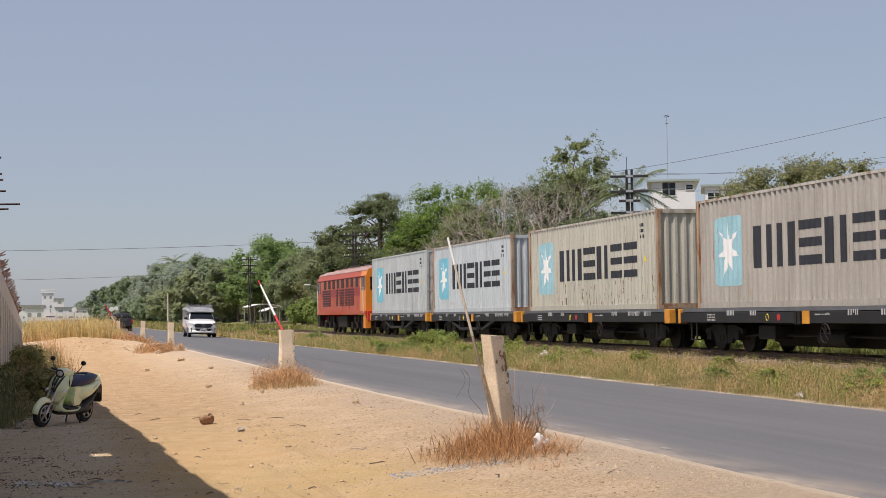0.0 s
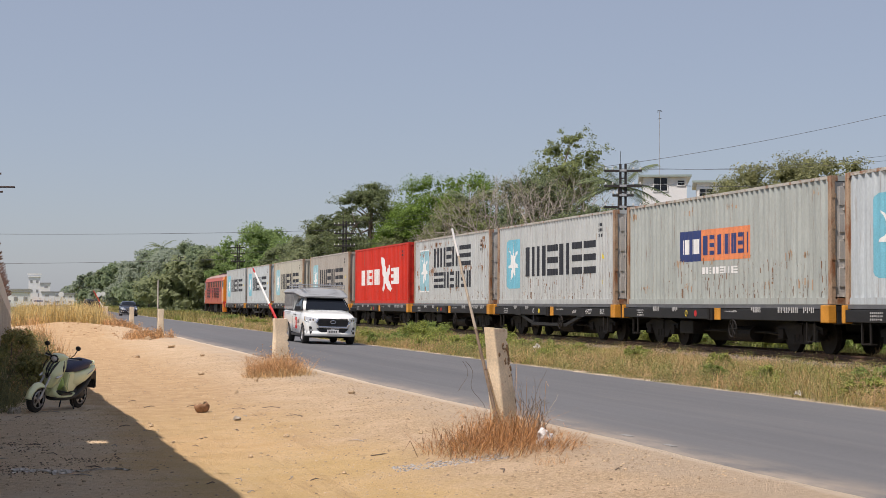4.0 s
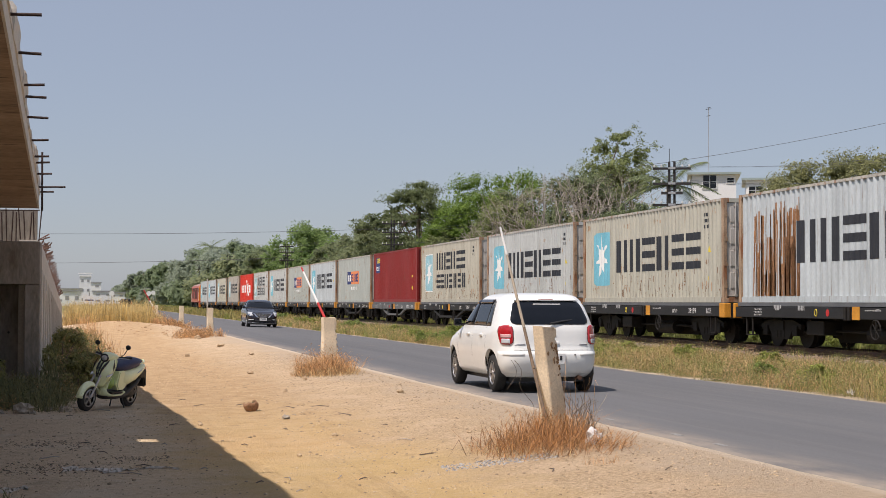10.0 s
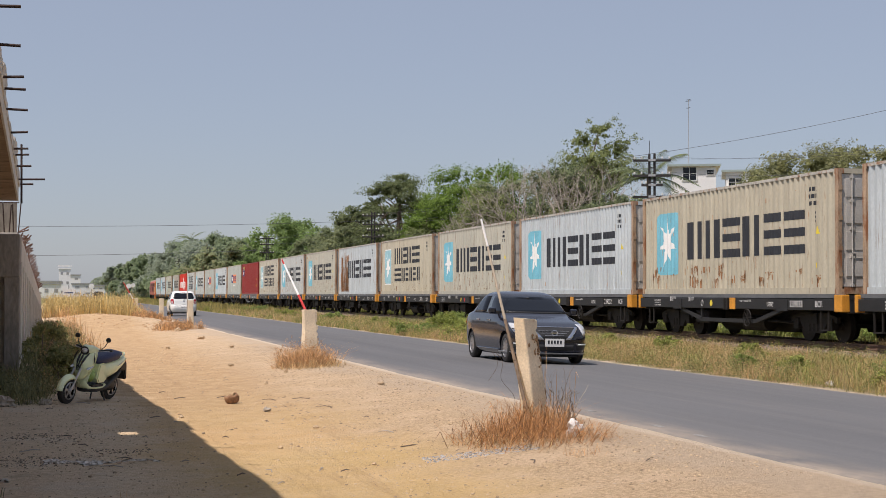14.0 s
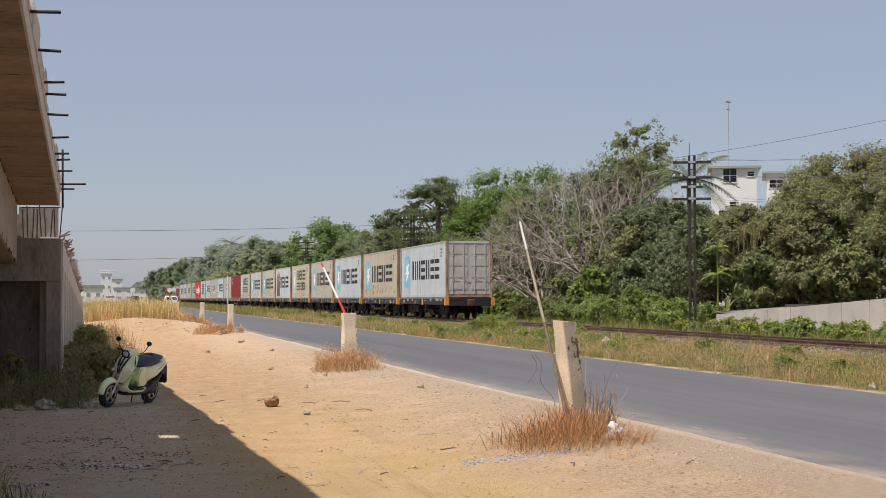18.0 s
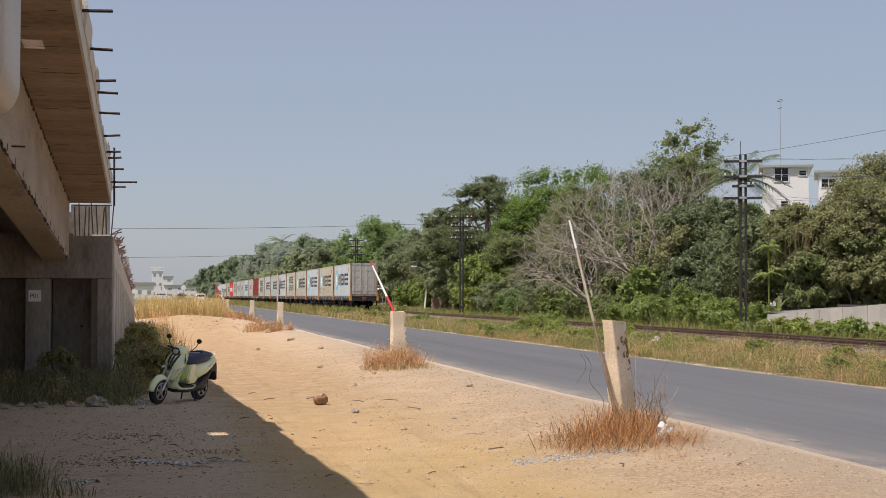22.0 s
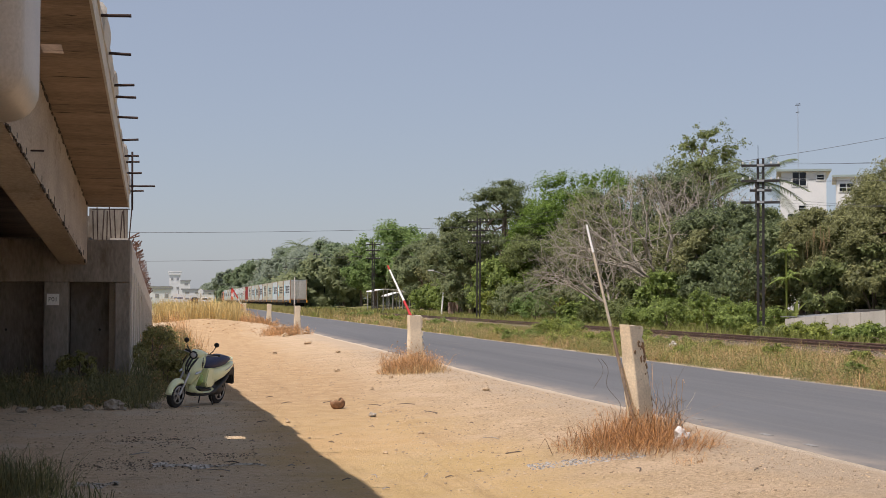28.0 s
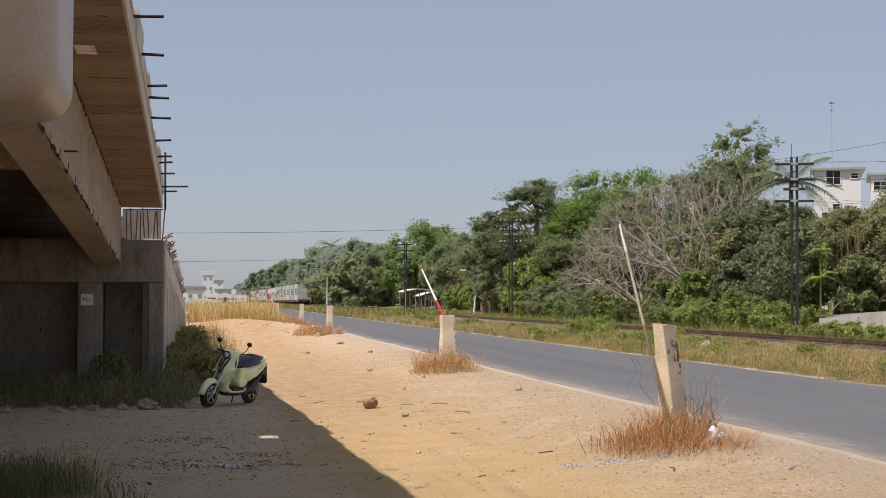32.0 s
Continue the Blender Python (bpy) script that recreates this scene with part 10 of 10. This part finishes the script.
head_part("headset_cover", ring_body([(0.455, 0.955, 0.02, 0.02, 0), (0.43, 0.958, 0.08, 0.062, 0), (0.36, 0.965, 0.115, 0.085, 0), (0.27, 0.975, 0.125, 0.066, 0), (0.18, 0.965, 0.13, 0.042, 0), (0.12, 0.95, 0.07, 0.025, 0)]), M_SC, sc, "pale lime headset cover", smooth=True)
head_part("headlight", ring_body([(0.468, 0.953, 0.012, 0.012, 0), (0.462, 0.953, 0.05, 0.042, 0), (0.44, 0.955, 0.068, 0.055, 0), (0.40, 0.955, 0.04, 0.03, 0)], 18, 1.0), M_LAMP, sc, "clear round headlight", smooth=True)
head_part("headlight_rim", tubem([(0.070 * math.cos(a * .4), 0.442, 0.955 + 0.057 * math.sin(a * .4)) for a in range(17)], 0.015, 8), M_TRIM, sc, "black headlight rim")
for s in (-1, 1):
    head_part("handle_grip", tubem([(s * 0.15, 0.24, 0.965), (s * 0.36, 0.15, 0.99)], 0.020, 8), M_TRIM, sc)
    head_part("brake_lever", tubem([(s * 0.17, 0.29, 0.965), (s * 0.35, 0.22, 0.975)], 0.007, 5), M_RIM, sc)
    head_part("mirror_stem", tubem([(s * 0.19, 0.24, 0.98), (s * 0.27, 0.25, 1.06), (s * 0.30, 0.24, 1.13)], 0.008, 5), M_TRIM, sc)
    bm = bmesh.new()
    bmesh.ops.create_uvsphere(bm, u_segments=14, v_segments=8, radius=0.05)
    for v in bm.verts:
        v.co = Vector((v.co.x * 1.05 + s * 0.31, v.co.y * 0.4 + 0.235, v.co.z * 0.85 + 1.17))
    head_part("mirror", bm, M_TRIM, sc, "black round mirror", smooth=True)
# floor, sweeping up under the seat
part("footboard", ring_body([(0.31, 0.33, 0.08, 0.08, 0), (0.22, 0.262, 0.14, 0.035, 0), (0.05, 0.25, 0.168, 0.026, 0), (-0.12, 0.255, 0.168, 0.026, 0), (-0.26, 0.29, 0.14, 0.03, 0)]), M_SC, sc, smooth=True)
part("floor_mat", boxm(-0.163, 0.163, -0.15, 0.19, 0.277, 0.312, 0.012), M_TRIM, sc)
part("lower_trim", ring_body([(0.26, 0.22, 0.10, 0.04, 0), (0.0, 0.205, 0.155, 0.035, 0), (-0.30, 0.25, 0.16, 0.06, 0), (-0.62, 0.40, 0.13, 0.06, 0), (-0.80, 0.50, 0.09, 0.04, 0)]), M_TRIM, sc, "black lower trim", smooth=True)
part("leg_panel", loft([[(-w, y0, z), (0, y0 + 0.035, z), (w, y0, z), (w * 0.94, y0 - 0.025, z), (0, y0, z), (-w * 0.94, y0 - 0.025, z)] for z, y0, w in ((0.27, 0.285, 0.085), (0.36, 0.275, 0.095), (0.48, 0.255, 0.115), (0.60, 0.235, 0.15), (0.74, 0.195, 0.175), (0.84, 0.16, 0.165), (0.88, 0.145, 0.14))]), M_SC, sc, "pale inner leg panel")
bag = bmesh.new()
bmesh.ops.create_icosphere(bag, subdivisions=3, radius=1.0)
for v in bag.verts:
    q = 1.0 + 0.18 * noise.noise(v.co * 2.3)
    v.co = Vector((v.co.x * 0.12 * q, 0.10 + v.co.y * 0.07 * q, 0.47 + v.co.z * 0.13 * q))
part("hook_bag", bag, M_SC_G, sc, "green bag hanging on the hook", smooth=True)
part("under_seat_panel", prismm([(-0.02, 0.33), (0.05, 0.42), (-0.0, 0.66), (-0.16, 0.68), (-0.26, 0.40), (-0.20, 0.34)], "x", -0.15, 0.15, 0.02), M_SC, sc, "pale panel below the seat")
part("rear_body", ring_body([(-0.06, 0.55, 0.10, 0.11, 0), (-0.14, 0.53, 0.155, 0.15, 0), (-0.30, 0.54, 0.175, 0.155, 0), (-0.52, 0.59, 0.18, 0.13, 0), (-0.72, 0.655, 0.15, 0.095, 0), (-0.86, 0.70, 0.11, 0.065, 0), (-0.95, 0.725, 0.04, 0.025, 0)]), M_SC, sc, smooth=True)
for s in (-1, 1):
    part("side_badge", tubem([(s * 0.183, -0.50, 0.62), (s * 0.176, -0.62, 0.66), (s * 0.158, -0.72, 0.70)], [0.006, 0.009, 0.004], 5), M_CHROME, sc)
part("seat", ring_body([(0.04, 0.705, 0.05, 0.03, 0), (-0.02, 0.71, 0.115, 0.06, 0), (-0.16, 0.73, 0.155, 0.09, 0), (-0.34, 0.765, 0.172, 0.102, 0), (-0.54, 0.79, 0.162, 0.098, 0), (-0.70, 0.80, 0.125, 0.06, 0), (-0.78, 0.80, 0.06, 0.025, 0)]), M_SEAT, sc, "navy blue vinyl seat", smooth=True)
part("grab_rail", tubem([(0.13, -0.60, 0.77), (0.14, -0.74, 0.80), (0.06, -0.86, 0.82), (-0.06, -0.86, 0.82), (-0.14, -0.74, 0.80), (-0.13, -0.60, 0.77)], 0.015, 8), M_SC, sc, "pale grab rail")
part("tail_lamp", ring_body([(-0.90, 0.68, 0.09, 0.045, 0), (-0.97, 0.67, 0.06, 0.035, 0), (-0.99, 0.67, 0.01, 0.01, 0)], 14), M_TAIL, sc, smooth=True)
part("rear_mudguard", prismm([(-0.74, 0.62), (-0.94, 0.66), (-1.00, 0.36), (-0.96, 0.34), (-0.88, 0.50), (-0.74, 0.52)], "x", -0.10, 0.10, 0.02), M_TRIM, sc, "black rear mudguard")
part("engine", ring_body([(-0.18, 0.26, 0.06, 0.06, 0), (-0.28, 0.27, 0.12, 0.10, 0), (-0.58, 0.26, 0.12, 0.10, 0), (-0.70, 0.25, 0.06, 0.05, 0)]), M_TRIM, sc, "black engine case", smooth=True)
part("exhaust", tubem([(0.15, -0.15, 0.20), (0.17, -0.38, 0.24), (0.17, -0.86, 0.36)], [0.02, 0.05, 0.055], 12), M_TRIM, sc)
for s in (-1, 1):
    part("stand_leg", tubem([(s * 0.09, -0.22, 0.24), (s * 0.15, -0.28, 0.0)], 0.013, 6), M_TRIM, sc)


# ---- what moves ----
def spin(wheels, rows, r):
    """Roll wheels while their car goes: rows of seconds and metres gone. A wheel that turns past what 30 pictures a second can show rolls at the slower rate that the eye sees."""
    ts, ds = [a for a, _ in rows], [b for _, b in rows]
    keys, t = [], 0.0
    while t < 32.001:
        keys.append((t, float(np.interp(t, ts, ds))))
        t += 0.1
    for w in wheels:
        p = w.location.copy()
        walk(w, [(t, pose(p.x, p.y, p.z, -math.degrees(d / r) * 0.22, 0, 0)) for t, d in keys])


def drive(car, rows, x, rz, off):
    """rows: seconds and the place along the road of the measured axle, which lies off ahead of the car's middle."""
    s = 1 if rz == 0 else -1
    tilt = math.degrees(math.atan(FALL / (ROAD_L + ROAD_W - FALL_X))) if x > FALL_X else 0.0
    walk(car, [(t, pose(x, y - s * off, ROAD_Z + 0.0009 * max(0, y - 30) + 0.028 - float(lane_fall(x)), 0, s * tilt, rz)) for t, y in rows])


def motions():
    for ob, y0, z in TRAIN:
        walk(ob, [(t, pose(TRACK_X, y0 + SPEED * t, z)) for t in (0, 8, 16, 24, 32)])
    pk = [(0, 100.28), (1, 88.81), (2, 76.91), (3, 64.83), (4, 53.7), (5, 43.1), (5.5, 37.89), (6, 32.24), (7, 19.9), (8, 7.65), (9, -4.78), (10, -16.95), (11, -28.8), (12, -39.0), (13, -46.0), (14, -49.0), (15, -49.6), (32, -49.6)]
    drive(PICKUP, [(t, y - 0.95) for t, y in pk], 10.10, 180, 1.485)
    sd = [(0, 201.61), (3, 166.85), (4, 155.12), (5.5, 137.56), (6.5, 126), (8, 109.06), (9, 97.33), (10, 84.29), (11.5, 63.61), (13, 43.97), (14.5, 23.98), (16, 3.91), (17, -9.56), (18, -22.59), (19, -31.28), (20, -35.63), (21, -36.5), (32, -36.5)]
    drive(SEDAN, [(t, y - 0.2) for t, y in sd], 9.75, 180, 1.34)
    ht = [(0, -36.5), (5.2, -36.5), (6, -33.0), (7, -21.5), (8, -7.3), (9, 8.51), (9.25, 12.63), (9.5, 16.84), (9.7, 20.13), (10.5, 33.46), (11.5, 51.71), (13, 82.12), (14, 102.11), (16, 140.78), (19, 198.13), (24, 286.77), (32, 399.74)]
    ht = [(t, y * 0.934 if y > 0 else y) for t, y in ht]
    lane = lambda t: float(np.interp(t, [9.5, 10, 11, 13, 16], [7.06, 7.12, 7.18, 7.45, 7.5]))
    walk(HATCH, [(t, pose(lane(t), y + 1.25, ROAD_Z + 0.0009 * max(0, y - 30) + 0.03)) for t, y in ht])
    dp = [(0, 142.52), (3, 172.93), (8, 224.2), (16, 305.89), (32, 469.26)]
    drive(DARKP, dp, 7.25, 0, -1.5)
    spin(PICKUP_W, [(t, pk[0][1] - y) for t, y in pk], 0.335)
    spin(SEDAN_W, [(t, sd[0][1] - y) for t, y in sd], 0.30)
    spin(HATCH_W, [(t, y - ht[0][1]) for t, y in ht], 0.29)
    spin(DARKP_W, [(t, y - dp[0][1]) for t, y in dp], 0.335)


motions()
